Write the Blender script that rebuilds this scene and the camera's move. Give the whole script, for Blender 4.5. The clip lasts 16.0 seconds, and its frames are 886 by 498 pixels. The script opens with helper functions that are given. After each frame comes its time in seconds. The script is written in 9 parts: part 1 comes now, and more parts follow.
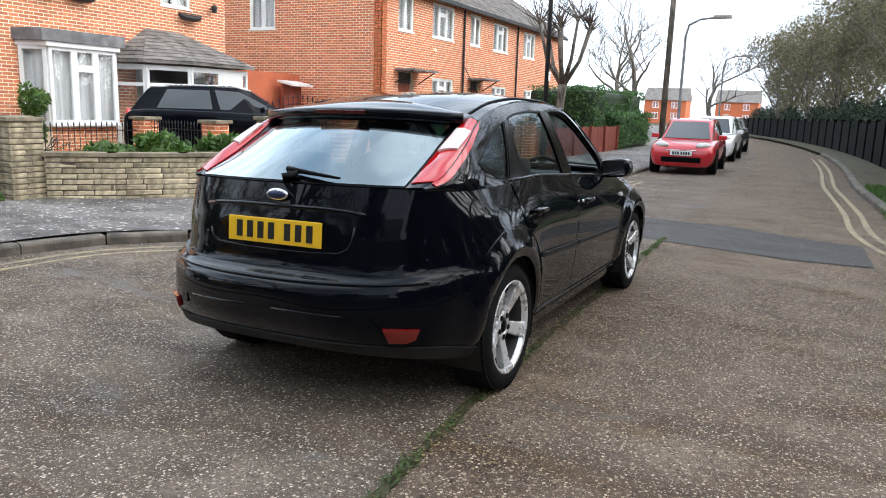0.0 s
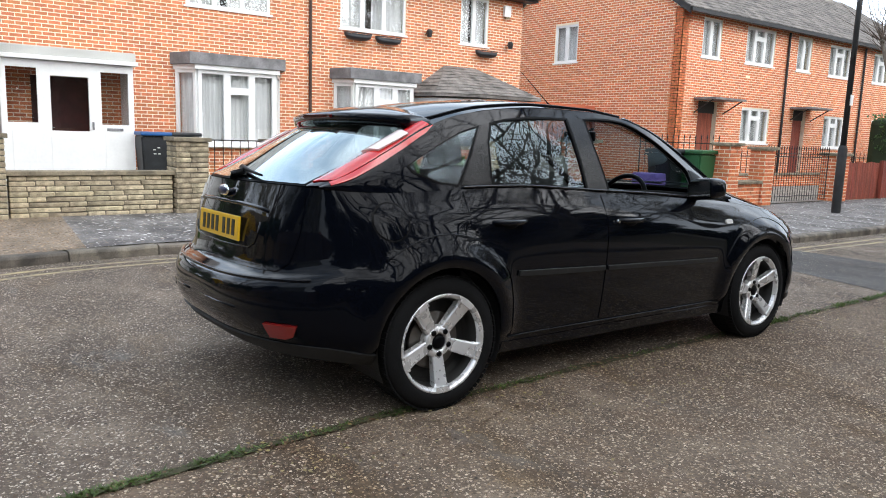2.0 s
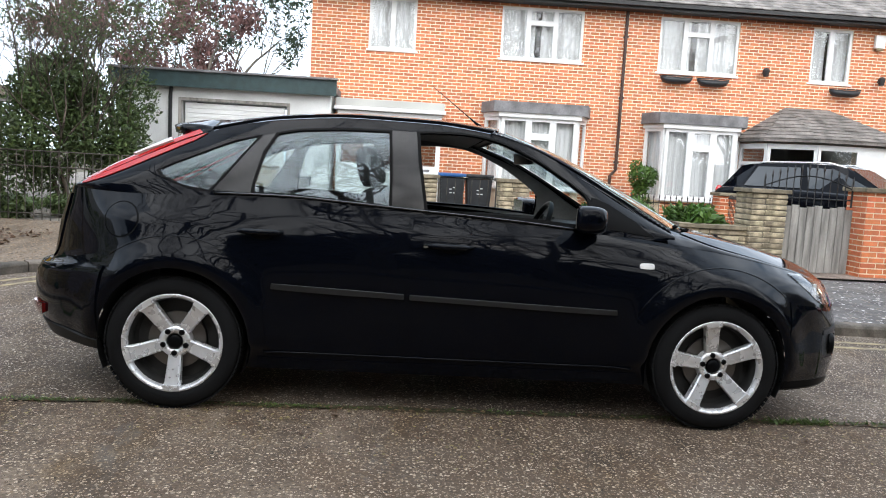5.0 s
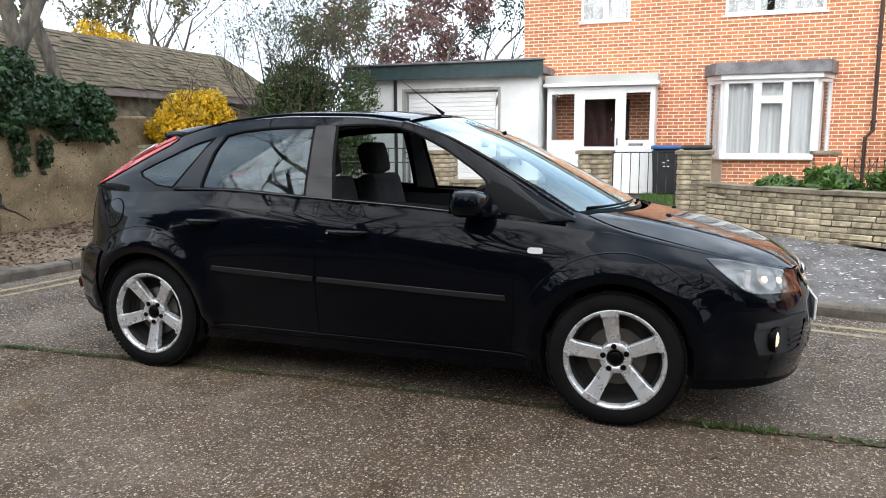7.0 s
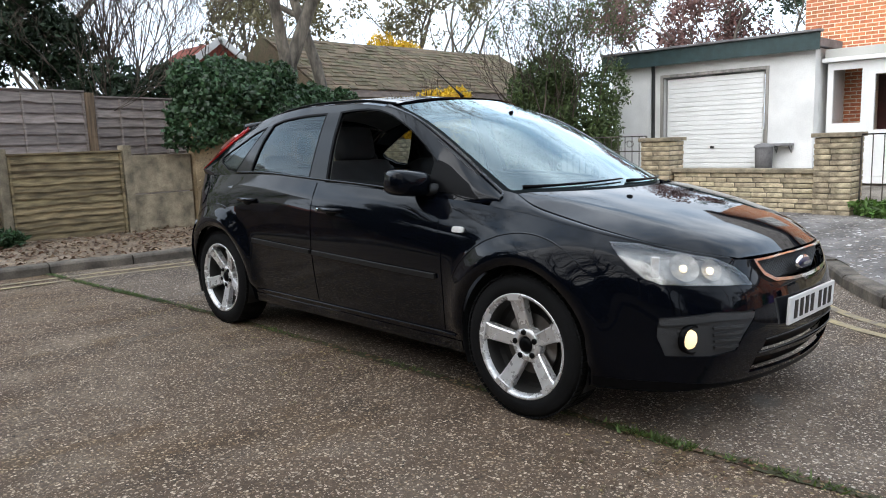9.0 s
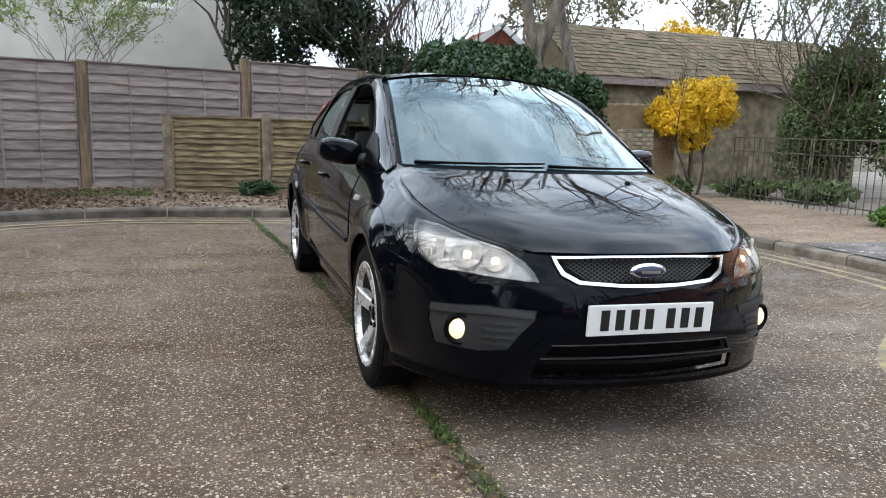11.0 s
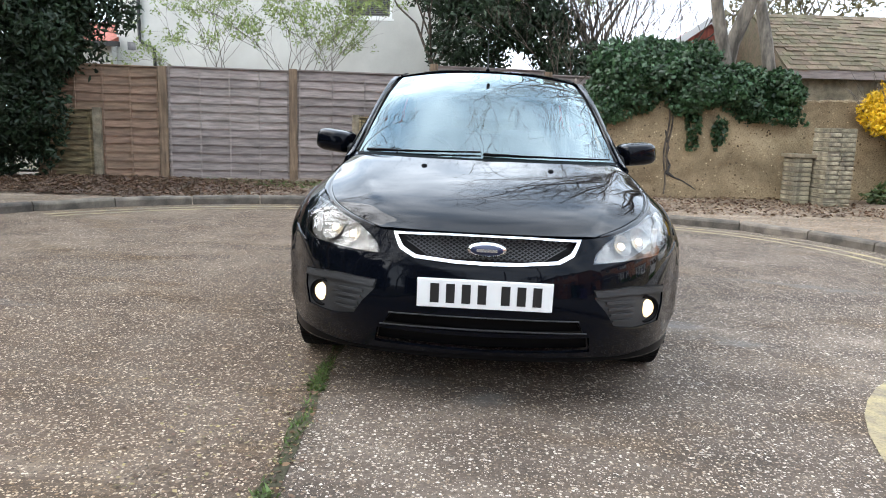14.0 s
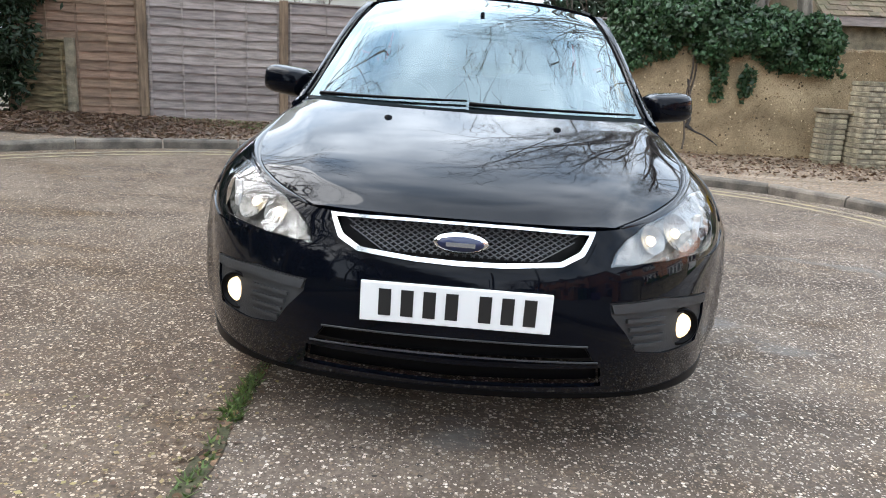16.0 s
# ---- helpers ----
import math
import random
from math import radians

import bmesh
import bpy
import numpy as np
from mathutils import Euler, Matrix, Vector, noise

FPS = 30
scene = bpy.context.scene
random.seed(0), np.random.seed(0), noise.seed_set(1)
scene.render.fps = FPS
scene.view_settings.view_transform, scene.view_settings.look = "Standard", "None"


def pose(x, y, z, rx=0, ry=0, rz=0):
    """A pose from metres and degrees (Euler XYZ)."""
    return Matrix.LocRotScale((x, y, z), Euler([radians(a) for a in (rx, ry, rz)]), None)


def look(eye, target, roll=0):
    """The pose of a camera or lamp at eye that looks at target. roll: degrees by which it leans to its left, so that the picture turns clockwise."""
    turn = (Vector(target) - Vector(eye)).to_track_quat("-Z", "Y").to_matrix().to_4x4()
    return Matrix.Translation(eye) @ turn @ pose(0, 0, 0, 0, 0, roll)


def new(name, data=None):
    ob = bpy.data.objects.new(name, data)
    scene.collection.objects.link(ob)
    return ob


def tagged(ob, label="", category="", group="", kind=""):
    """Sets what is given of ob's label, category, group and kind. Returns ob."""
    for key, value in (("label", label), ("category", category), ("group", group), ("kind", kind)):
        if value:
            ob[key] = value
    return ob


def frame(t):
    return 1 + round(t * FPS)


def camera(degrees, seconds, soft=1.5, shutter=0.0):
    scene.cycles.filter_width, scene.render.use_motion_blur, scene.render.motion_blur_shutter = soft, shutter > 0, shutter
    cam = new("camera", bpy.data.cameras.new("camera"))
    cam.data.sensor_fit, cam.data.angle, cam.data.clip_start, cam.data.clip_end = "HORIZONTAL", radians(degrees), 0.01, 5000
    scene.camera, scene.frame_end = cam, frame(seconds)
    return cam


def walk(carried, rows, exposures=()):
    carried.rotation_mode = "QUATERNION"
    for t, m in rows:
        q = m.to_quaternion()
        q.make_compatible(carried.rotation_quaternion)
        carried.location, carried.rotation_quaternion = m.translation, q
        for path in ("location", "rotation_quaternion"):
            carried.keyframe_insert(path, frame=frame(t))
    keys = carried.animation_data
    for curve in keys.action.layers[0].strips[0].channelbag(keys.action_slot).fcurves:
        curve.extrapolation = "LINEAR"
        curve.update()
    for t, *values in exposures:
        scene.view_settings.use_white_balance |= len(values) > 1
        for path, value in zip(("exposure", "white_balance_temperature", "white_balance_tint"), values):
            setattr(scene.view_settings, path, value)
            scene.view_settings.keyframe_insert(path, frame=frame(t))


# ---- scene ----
cam = camera(62.1, 16.0, soft=1.0)
PATH = [
    (0, (2.135, -4.632, 1.395), (1.254, -2.876, 1.022), 1.8),
    (0.5, (2.528, -4.37, 1.374), (1.398, -2.766, 0.986), -1.1),
    (1, (2.875, -4.06, 1.368), (1.604, -2.549, 1.048), 0.3),
    (1.5, (3.241, -3.713, 1.302), (1.782, -2.372, 1.032), 2.9),
    (2, (3.493, -3.296, 1.298), (1.907, -2.117, 0.989), 1.9),
    (2.5, (3.864, -2.829, 1.274), (2.155, -1.84, 0.956), 2.0),
    (3, (4.062, -2.315, 1.276), (2.263, -1.49, 0.989), 0.2),
    (3.5, (4.254, -1.813, 1.27), (2.373, -1.211, 0.956), 1.5),
    (4, (4.307, -1.308, 1.278), (2.389, -0.861, 0.93), 1.9),
    (4.2, (4.337, -1.114, 1.264), (2.397, -0.705, 1.003), 1.5),
    (6.3, (4.257, 1.035, 1.215), (2.327, 0.63, 0.883), 2.0),
    (6.5, (4.232, 1.211, 1.257), (2.308, 0.73, 1.0), -0.5),
    (7, (4.198, 1.686, 1.338), (2.337, 1.019, 1.038), -0.3),
    (7.5, (4.064, 2.172, 1.325), (2.275, 1.332, 1.021), 0.5),
    (8, (3.885, 2.585, 1.315), (2.164, 1.604, 1.044), -0.6),
    (8.5, (3.68, 2.943, 1.323), (2.089, 1.789, 0.95), -0.4),
    (8.7, (3.521, 3.09, 1.247), (2.008, 1.829, 0.902), -1.3),
    (10.8, (1.705, 4.393, 1.179), (1.038, 2.529, 0.895), 1.7),
    (11, (1.537, 4.469, 1.146), (0.923, 2.593, 0.825), 1.7),
    (11.5, (1.142, 4.591, 1.158), (0.836, 2.637, 0.861), 1.9),
    (12, (0.742, 4.652, 1.189), (0.606, 2.687, 0.843), 2.3),
    (12.5, (0.392, 4.63, 1.182), (0.398, 2.649, 0.911), 2.7),
    (13, (0.105, 4.674, 1.153), (0.201, 2.694, 0.885), 3.1),
    (13.5, (0.081, 4.828, 1.122), (0.019, 2.844, 0.874), 3.2),
    (14, (0.062, 4.99, 1.124), (0.13, 3.018, 0.793), 1.6),
    (14.5, (0.037, 4.957, 1.167), (0.048, 2.975, 0.9), 2.1),
    (15, (0.022, 4.774, 1.137), (0.08, 2.806, 0.785), -0.6),
    (15.5, (-0.03, 4.467, 1.152), (0.062, 2.51, 0.748), 2.6),
    (16, (-0.042, 4.126, 1.114), (0.036, 2.185, 0.637), 3.1),
]
walk(cam, [(t, look(eye, target, roll)) for t, eye, target, roll in PATH], [(0, 0.36), (2.5, 0.28), (6.5, 0.42), (8.0, 0.26), (8.7, 0.24), (11, 0.50), (12, 0.88), (16, 0.98)])

# ---- sky, sun ----
world = bpy.data.worlds.new("sky")
scene.world = world
world.use_nodes = True
wn, wl = world.node_tree.nodes, world.node_tree.links
wn.clear()
SUN_ELEV, SUN_AZ = radians(30), radians(8)     # azimuth from +x towards +y
w_out = wn.new("ShaderNodeOutputWorld")
w_bg = wn.new("ShaderNodeBackground")
w_sky = wn.new("ShaderNodeTexSky")
w_sky.sky_type, w_sky.sun_disc = "NISHITA", False
w_sky.sun_elevation, w_sky.sun_rotation = SUN_ELEV, radians(90) - SUN_AZ
w_sky.dust_density, w_sky.air_density = 1.5, 1.0
# broken cloud on a flat layer overhead, thickening to white haze at the horizon
w_tc = wn.new("ShaderNodeTexCoord")
w_sep = wn.new("ShaderNodeSeparateXYZ")
w_den = wn.new("ShaderNodeMath")
w_den.operation, w_den.inputs[1].default_value = "ADD", 0.22
w_up = wn.new("ShaderNodeMath")
w_up.operation, w_up.inputs[1].default_value = "MAXIMUM", 0.0
w_div = wn.new("ShaderNodeVectorMath")
w_div.operation = "DIVIDE"
w_com = wn.new("ShaderNodeCombineXYZ")
wl.new(w_tc.outputs["Generated"], w_sep.inputs[0])
wl.new(w_sep.outputs["Z"], w_up.inputs[0])
wl.new(w_up.outputs[0], w_den.inputs[0])
for axis_ in "XYZ":
    wl.new(w_den.outputs[0], w_com.inputs[axis_])
wl.new(w_tc.outputs["Generated"], w_div.inputs[0])
wl.new(w_com.outputs[0], w_div.inputs[1])
w_noise, w_soft = wn.new("ShaderNodeTexNoise"), wn.new("ShaderNodeTexNoise")
w_noise.inputs["Scale"].default_value, w_noise.inputs["Detail"].default_value, w_noise.inputs["Roughness"].default_value = 2.5, 8.0, 0.52
w_soft.inputs["Scale"].default_value, w_soft.inputs["Detail"].default_value = 3.1, 4.0
w_ramp = wn.new("ShaderNodeValToRGB")
w_ramp.color_ramp.elements[0].position, w_ramp.color_ramp.elements[1].position = 0.31, 0.55
w_tone = wn.new("ShaderNodeValToRGB")
w_tone.color_ramp.elements[0].position, w_tone.color_ramp.elements[1].position = 0.35, 0.68
w_tone.color_ramp.elements[0].color = (8.6, 10.2, 12.2, 1)
w_tone.color_ramp.elements[1].color = (21.5, 23.6, 26.2, 1)
w_blue = wn.new("ShaderNodeMixRGB")
w_blue.blend_type, w_blue.inputs["Fac"].default_value = "ADD", 1.0
w_blue.inputs["Color2"].default_value = (4.2, 5.8, 7.6, 1)
w_mix, w_haze = wn.new("ShaderNodeMixRGB"), wn.new("ShaderNodeMixRGB")
w_hz = wn.new("ShaderNodeMapRange")
w_hz.inputs["From Min"].default_value, w_hz.inputs["From Max"].default_value = 0.03, 0.58
w_hz.inputs["To Min"].default_value, w_hz.inputs["To Max"].default_value = 0.92, 0.0
w_haze.inputs["Color2"].default_value = (14.0, 15.6, 17.8, 1)
wl.new(w_div.outputs[0], w_noise.inputs["Vector"])
wl.new(w_div.outputs[0], w_soft.inputs["Vector"])
wl.new(w_noise.outputs["Fac"], w_ramp.inputs["Fac"])
wl.new(w_soft.outputs["Fac"], w_tone.inputs["Fac"])
wl.new(w_ramp.outputs["Color"], w_mix.inputs["Fac"])
wl.new(w_sky.outputs["Color"], w_blue.inputs["Color1"])
wl.new(w_blue.outputs["Color"], w_mix.inputs["Color1"])
wl.new(w_tone.outputs["Color"], w_mix.inputs["Color2"])
wl.new(w_sep.outputs["Z"], w_hz.inputs["Value"])
wl.new(w_hz.outputs["Result"], w_haze.inputs["Fac"])
wl.new(w_mix.outputs["Color"], w_haze.inputs["Color1"])
wl.new(w_haze.outputs["Color"], w_bg.inputs["Color"])
w_bg.inputs["Strength"].default_value = 0.10
wl.new(w_bg.outputs["Background"], w_out.inputs["Surface"])

sun_data = bpy.data.lights.new("sun", "SUN")
sun_data.energy, sun_data.angle, sun_data.color = 3.7, radians(90), (1.0, 0.97, 0.93)
sun = new("sun", sun_data)
sun.matrix_world = look((0, 0, 30), (-30 * math.cos(SUN_AZ) / math.tan(SUN_ELEV), -30 * math.sin(SUN_AZ) / math.tan(SUN_ELEV), 0))

# ---- materials ----
def _mat(name):
    m = bpy.data.materials.new(name)
    m.use_nodes = True
    return m, m.node_tree.nodes, m.node_tree.links, m.node_tree.nodes["Principled BSDF"]


def material(name, color, rough=0.6, metal=0.0, vary=0.15, scale=6.0, fine=60.0, bump=0.15, island=0.0, obj=0.0, second=None,
             coat=0.0, spec=0.5, stretch=(1, 1, 1), rough_vary=0.08, sharp=0.0):
    """Procedural surface: a base colour varied at a coarse and a fine scale, with fine relief."""
    m, n, l, b = _mat(name)
    tc, mp = n.new("ShaderNodeTexCoord"), n.new("ShaderNodeMapping")
    mp.inputs["Scale"].default_value = stretch
    l.new(tc.outputs["Object"], mp.inputs["Vector"])
    big, small = n.new("ShaderNodeTexNoise"), n.new("ShaderNodeTexNoise")
    big.inputs["Scale"].default_value, big.inputs["Detail"].default_value = scale, 5
    small.inputs["Scale"].default_value, small.inputs["Detail"].default_value = fine, 3
    l.new(mp.outputs["Vector"], big.inputs["Vector"])
    l.new(mp.outputs["Vector"], small.inputs["Vector"])
    ramp = n.new("ShaderNodeValToRGB")
    lo = second if second else tuple(c * (1 - 2 * vary) for c in color)
    hi = color if second else tuple(min(1, c * (1 + vary)) for c in color)
    ramp.color_ramp.elements[0].position, ramp.color_ramp.elements[1].position = 0.35 + sharp, 0.68 - sharp
    ramp.color_ramp.elements[0].color, ramp.color_ramp.elements[1].color = (*lo, 1), (*hi, 1)
    l.new(big.outputs["Fac"], ramp.inputs["Fac"])
    mix = n.new("ShaderNodeMixRGB")
    mix.blend_type = "MULTIPLY"
    mix.inputs["Fac"].default_value = min(1.0, vary * 2.5)
    grain = n.new("ShaderNodeValToRGB")
    grain.color_ramp.elements[0].position, grain.color_ramp.elements[1].position = 0.25, 0.6
    grain.color_ramp.elements[0].color = (0.55, 0.55, 0.55, 1)
    l.new(small.outputs["Fac"], grain.inputs["Fac"])
    l.new(ramp.outputs["Color"], mix.inputs["Color1"])
    l.new(grain.outputs["Color"], mix.inputs["Color2"])
    last = mix.outputs["Color"]
    for amount, source in ((island, "geo"), (obj, "obj")):
        if amount:
            hsv = n.new("ShaderNodeHueSaturation")
            rnd = n.new("ShaderNodeNewGeometry" if source == "geo" else "ShaderNodeObjectInfo").outputs["Random Per Island" if source == "geo" else "Random"]
            mr = n.new("ShaderNodeMapRange")
            mr.inputs["To Min"].default_value, mr.inputs["To Max"].default_value = 1 - amount, 1 + amount * 0.6
            l.new(rnd, mr.inputs["Value"])
            l.new(mr.outputs["Result"], hsv.inputs["Value"])
            mh = n.new("ShaderNodeMapRange")
            mh.inputs["To Min"].default_value, mh.inputs["To Max"].default_value = 0.5 - amount * 0.025, 0.5 + amount * 0.025
            frac = n.new("ShaderNodeMath")
            frac.operation = "FRACT"
            mul = n.new("ShaderNodeMath")
            mul.operation, mul.inputs[1].default_value = "MULTIPLY", 7.31
            l.new(rnd, mul.inputs[0])
            l.new(mul.outputs[0], frac.inputs[0])
            l.new(frac.outputs[0], mh.inputs["Value"])
            l.new(mh.outputs["Result"], hsv.inputs["Hue"])
            l.new(last, hsv.inputs["Color"])
            last = hsv.outputs["Color"]
    l.new(last, b.inputs["Base Color"])
    rr = n.new("ShaderNodeMapRange")
    rr.inputs["To Min"].default_value, rr.inputs["To Max"].default_value = max(0, rough - rough_vary), min(1, rough + rough_vary)
    l.new(big.outputs["Fac"], rr.inputs["Value"])
    l.new(rr.outputs["Result"], b.inputs["Roughness"])
    b.inputs["Metallic"].default_value, b.inputs["Specular IOR Level"].default_value = metal, spec
    b.inputs["Coat Weight"].default_value, b.inputs["Coat Roughness"].default_value = coat, 0.03
    if bump:
        bp = n.new("ShaderNodeBump")
        bp.inputs["Strength"].default_value, bp.inputs["Distance"].default_value = bump, 0.01
        l.new(small.outputs["Fac"], bp.inputs["Height"])
        l.new(bp.outputs["Normal"], b.inputs["Normal"])
    return m


def plain(name, color, rough=0.5, metal=0.0, coat=0.0, spec=0.5):
    m, n, l, b = _mat(name)
    b.inputs["Base Color"].default_value, b.inputs["Roughness"].default_value, b.inputs["Metallic"].default_value = (*color, 1), rough, metal
    b.inputs["Coat Weight"].default_value, b.inputs["Coat Roughness"].default_value = coat, 0.02
    b.inputs["Specular IOR Level"].default_value = spec
    return m


def glass(name, tint=(1, 1, 1), rough=0.0, weight=0.9, sheen=(1, 1, 1)):
    """Thin window glass: clear with a mirror-like reflection that grows at grazing angles."""
    m, n, l, b = _mat(name)
    n.remove(b)
    out = n["Material Output"]
    tr, gl, fr, mx = n.new("ShaderNodeBsdfTransparent"), n.new("ShaderNodeBsdfGlossy"), n.new("ShaderNodeLayerWeight"), n.new("ShaderNodeMixShader")
    tr.inputs["Color"].default_value = (*tint, 1)
    gl.inputs["Roughness"].default_value = rough
    gl.inputs["Color"].default_value = (*sheen, 1)
    fr.inputs["Blend"].default_value = 0.5
    pw, sc_, base = n.new("ShaderNodeMath"), n.new("ShaderNodeMath"), n.new("ShaderNodeMath")
    pw.operation, pw.inputs[1].default_value = "POWER", 4.5
    sc_.operation, sc_.inputs[1].default_value = "MULTIPLY", 0.92
    base.operation, base.inputs[1].default_value = "ADD", 0.075
    l.new(fr.outputs["Facing"], pw.inputs[0])
    l.new(pw.outputs[0], sc_.inputs[0])
    l.new(sc_.outputs[0], base.inputs[0])
    mul = n.new("ShaderNodeMath")
    mul.operation, mul.inputs[1].default_value, mul.use_clamp = "MULTIPLY", weight, True
    l.new(base.outputs[0], mul.inputs[0])
    l.new(mul.outputs[0], mx.inputs[0])
    l.new(tr.outputs[0], mx.inputs[1])
    l.new(gl.outputs[0], mx.inputs[2])
    l.new(mx.outputs[0], out.inputs["Surface"])
    return m


def ground_mix(name, layers, rough=0.85, bump=0.4, chips=0.0, chip_scale=90, chip_color=(0.42, 0.38, 0.33), skim=None, moss=None):
    """Ground of two tones blended by noise, with worn patches and exposed stone chips."""
    m, n, l, b = _mat(name)
    tc = n.new("ShaderNodeTexCoord")
    n1, n2, n3 = (n.new("ShaderNodeTexNoise") for _ in range(3))
    for q, s, d in ((n1, 0.35, 6), (n2, 2.2, 6), (n3, 55, 4)):
        q.inputs["Scale"].default_value, q.inputs["Detail"].default_value, q.inputs["Roughness"].default_value = s, d, 0.62
        l.new(tc.outputs["Object"], q.inputs["Vector"])
    add = n.new("ShaderNodeMath")
    add.operation = "ADD"
    l.new(n1.outputs["Fac"], add.inputs[0])
    l.new(n2.outputs["Fac"], add.inputs[1])
    ramp = n.new("ShaderNodeValToRGB")
    e = ramp.color_ramp.elements
    e[0].position, e[1].position = 0.40, 0.60
    e[0].color, e[1].color = (*layers[0], 1), (*layers[1], 1)
    for pos, c in layers[2:]:
        k = e.new(pos)
        k.color = (*c, 1)
    half = n.new("ShaderNodeMath")
    half.operation, half.inputs[1].default_value = "MULTIPLY", 0.5
    l.new(add.outputs[0], half.inputs[0])
    l.new(half.outputs[0], ramp.inputs["Fac"])
    last, height = ramp.outputs["Color"], n3.outputs["Fac"]
    # long worn streaks and stains
    mp, n4, st, sm_ = n.new("ShaderNodeMapping"), n.new("ShaderNodeTexNoise"), n.new("ShaderNodeValToRGB"), n.new("ShaderNodeMixRGB")
    mp.inputs["Rotation"].default_value, mp.inputs["Scale"].default_value = (0, 0, radians(52)), (0.45, 1.9, 1)
    n4.inputs["Scale"].default_value, n4.inputs["Detail"].default_value, n4.inputs["Roughness"].default_value = 1.3, 5, 0.6
    st.color_ramp.elements[0].position, st.color_ramp.elements[1].position = 0.36, 0.66
    st.color_ramp.elements[0].color, st.color_ramp.elements[1].color = (0.66, 0.63, 0.60, 1), (1.28, 1.27, 1.26, 1)
    sm_.blend_type, sm_.inputs["Fac"].default_value = "MULTIPLY", 1.0
    l.new(tc.outputs["Object"], mp.inputs["Vector"])
    l.new(mp.outputs["Vector"], n4.inputs["Vector"])
    l.new(n4.outputs["Fac"], st.inputs["Fac"])
    l.new(last, sm_.inputs["Color1"])
    l.new(st.outputs["Color"], sm_.inputs["Color2"])
    last = sm_.outputs["Color"]
    grain = n.new("ShaderNodeMixRGB")
    grain.blend_type, grain.inputs["Fac"].default_value = "MULTIPLY", 0.75
    gr = n.new("ShaderNodeValToRGB")
    gr.color_ramp.elements[0].position, gr.color_ramp.elements[1].position = 0.3, 0.65
    gr.color_ramp.elements[0].color = (0.34, 0.33, 0.32, 1)
    l.new(n3.outputs["Fac"], gr.inputs["Fac"])
    l.new(last, grain.inputs["Color1"])
    l.new(gr.outputs["Color"], grain.inputs["Color2"])
    last = grain.outputs["Color"]
    if chips:
        for scale, amount, tone in ((chip_scale * 0.7, chips * 0.5, 0.6), (chip_scale, chips, 1.05), (chip_scale * 2.1, chips, 0.9)):
            vo = n.new("ShaderNodeTexVoronoi")
            vo.inputs["Scale"].default_value, vo.inputs["Randomness"].default_value = scale, 1.0
            l.new(tc.outputs["Object"], vo.inputs["Vector"])
            size = n.new("ShaderNodeMath")
            size.operation, size.inputs[1].default_value = "LESS_THAN", 0.40
            l.new(vo.outputs["Distance"], size.inputs[0])
            sep = n.new("ShaderNodeSeparateColor")
            l.new(vo.outputs["Color"], sep.inputs[0])
            pick = n.new("ShaderNodeMath")
            pick.operation, pick.inputs[1].default_value = "LESS_THAN", amount
            l.new(sep.outputs[0], pick.inputs[0])
            both = n.new("ShaderNodeMath")
            both.operation = "MULTIPLY"
            l.new(size.outputs[0], both.inputs[0])
            l.new(pick.outputs[0], both.inputs[1])
            hue = n.new("ShaderNodeValToRGB")
            c = hue.color_ramp.elements
            c[0].color = (*[v * 0.14 * tone for v in chip_color], 1)
            c[1].color = (*[min(1, v * 1.75 * tone) for v in chip_color], 1)
            k = c.new(0.5)
            k.color = (chip_color[0] * 0.62 * tone, chip_color[1] * 0.52 * tone, chip_color[2] * 0.42 * tone, 1)
            l.new(sep.outputs[1], hue.inputs["Fac"])
            mx = n.new("ShaderNodeMixRGB")
            l.new(both.outputs[0], mx.inputs["Fac"])
            l.new(last, mx.inputs["Color1"])
            l.new(hue.outputs["Color"], mx.inputs["Color2"])
            last = mx.outputs["Color"]
            ad = n.new("ShaderNodeMath")
            ad.operation = "ADD"
            l.new(height, ad.inputs[0])
            l.new(both.outputs[0], ad.inputs[1])
            height = ad.outputs[0]
    # cement skim that hides the chips in patches, and brown moss between them
    for tone, size, lo, hi, seed, how in ((skim, 0.9, 0.60, 0.70, 3.7, "MIX"), (moss, 1.5, 0.52, 0.70, 9.1, "MULTIPLY")):
        if tone is None:
            continue
        off, nz, rmp, mx = n.new("ShaderNodeMapping"), n.new("ShaderNodeTexNoise"), n.new("ShaderNodeMapRange"), n.new("ShaderNodeMixRGB")
        off.inputs["Location"].default_value, off.inputs["Rotation"].default_value, off.inputs["Scale"].default_value = (seed, seed * 0.4, 0), (0, 0, radians(48)), (0.6, 1.5, 1)
        nz.inputs["Scale"].default_value, nz.inputs["Detail"].default_value, nz.inputs["Roughness"].default_value = size, 7, 0.66
        rmp.inputs["From Min"].default_value, rmp.inputs["From Max"].default_value, rmp.inputs["To Max"].default_value = lo, hi, 0.85
        mx.blend_type = how
        mx.inputs["Color2"].default_value = (*tone, 1)
        l.new(tc.outputs["Object"], off.inputs["Vector"])
        l.new(off.outputs["Vector"], nz.inputs["Vector"])
        l.new(nz.outputs["Fac"], rmp.inputs["Value"])
        l.new(rmp.outputs["Result"], mx.inputs["Fac"])
        l.new(last, mx.inputs["Color1"])
        last = mx.outputs["Color"]
    l.new(last, b.inputs["Base Color"])
    b.inputs["Roughness"].default_value, b.inputs["Specular IOR Level"].default_value = rough, 0.35
    bp = n.new("ShaderNodeBump")
    bp.inputs["Strength"].default_value, bp.inputs["Distance"].default_value = bump, 0.006
    l.new(height, bp.inputs["Height"])
    l.new(bp.outputs["Normal"], b.inputs["Normal"])
    return m


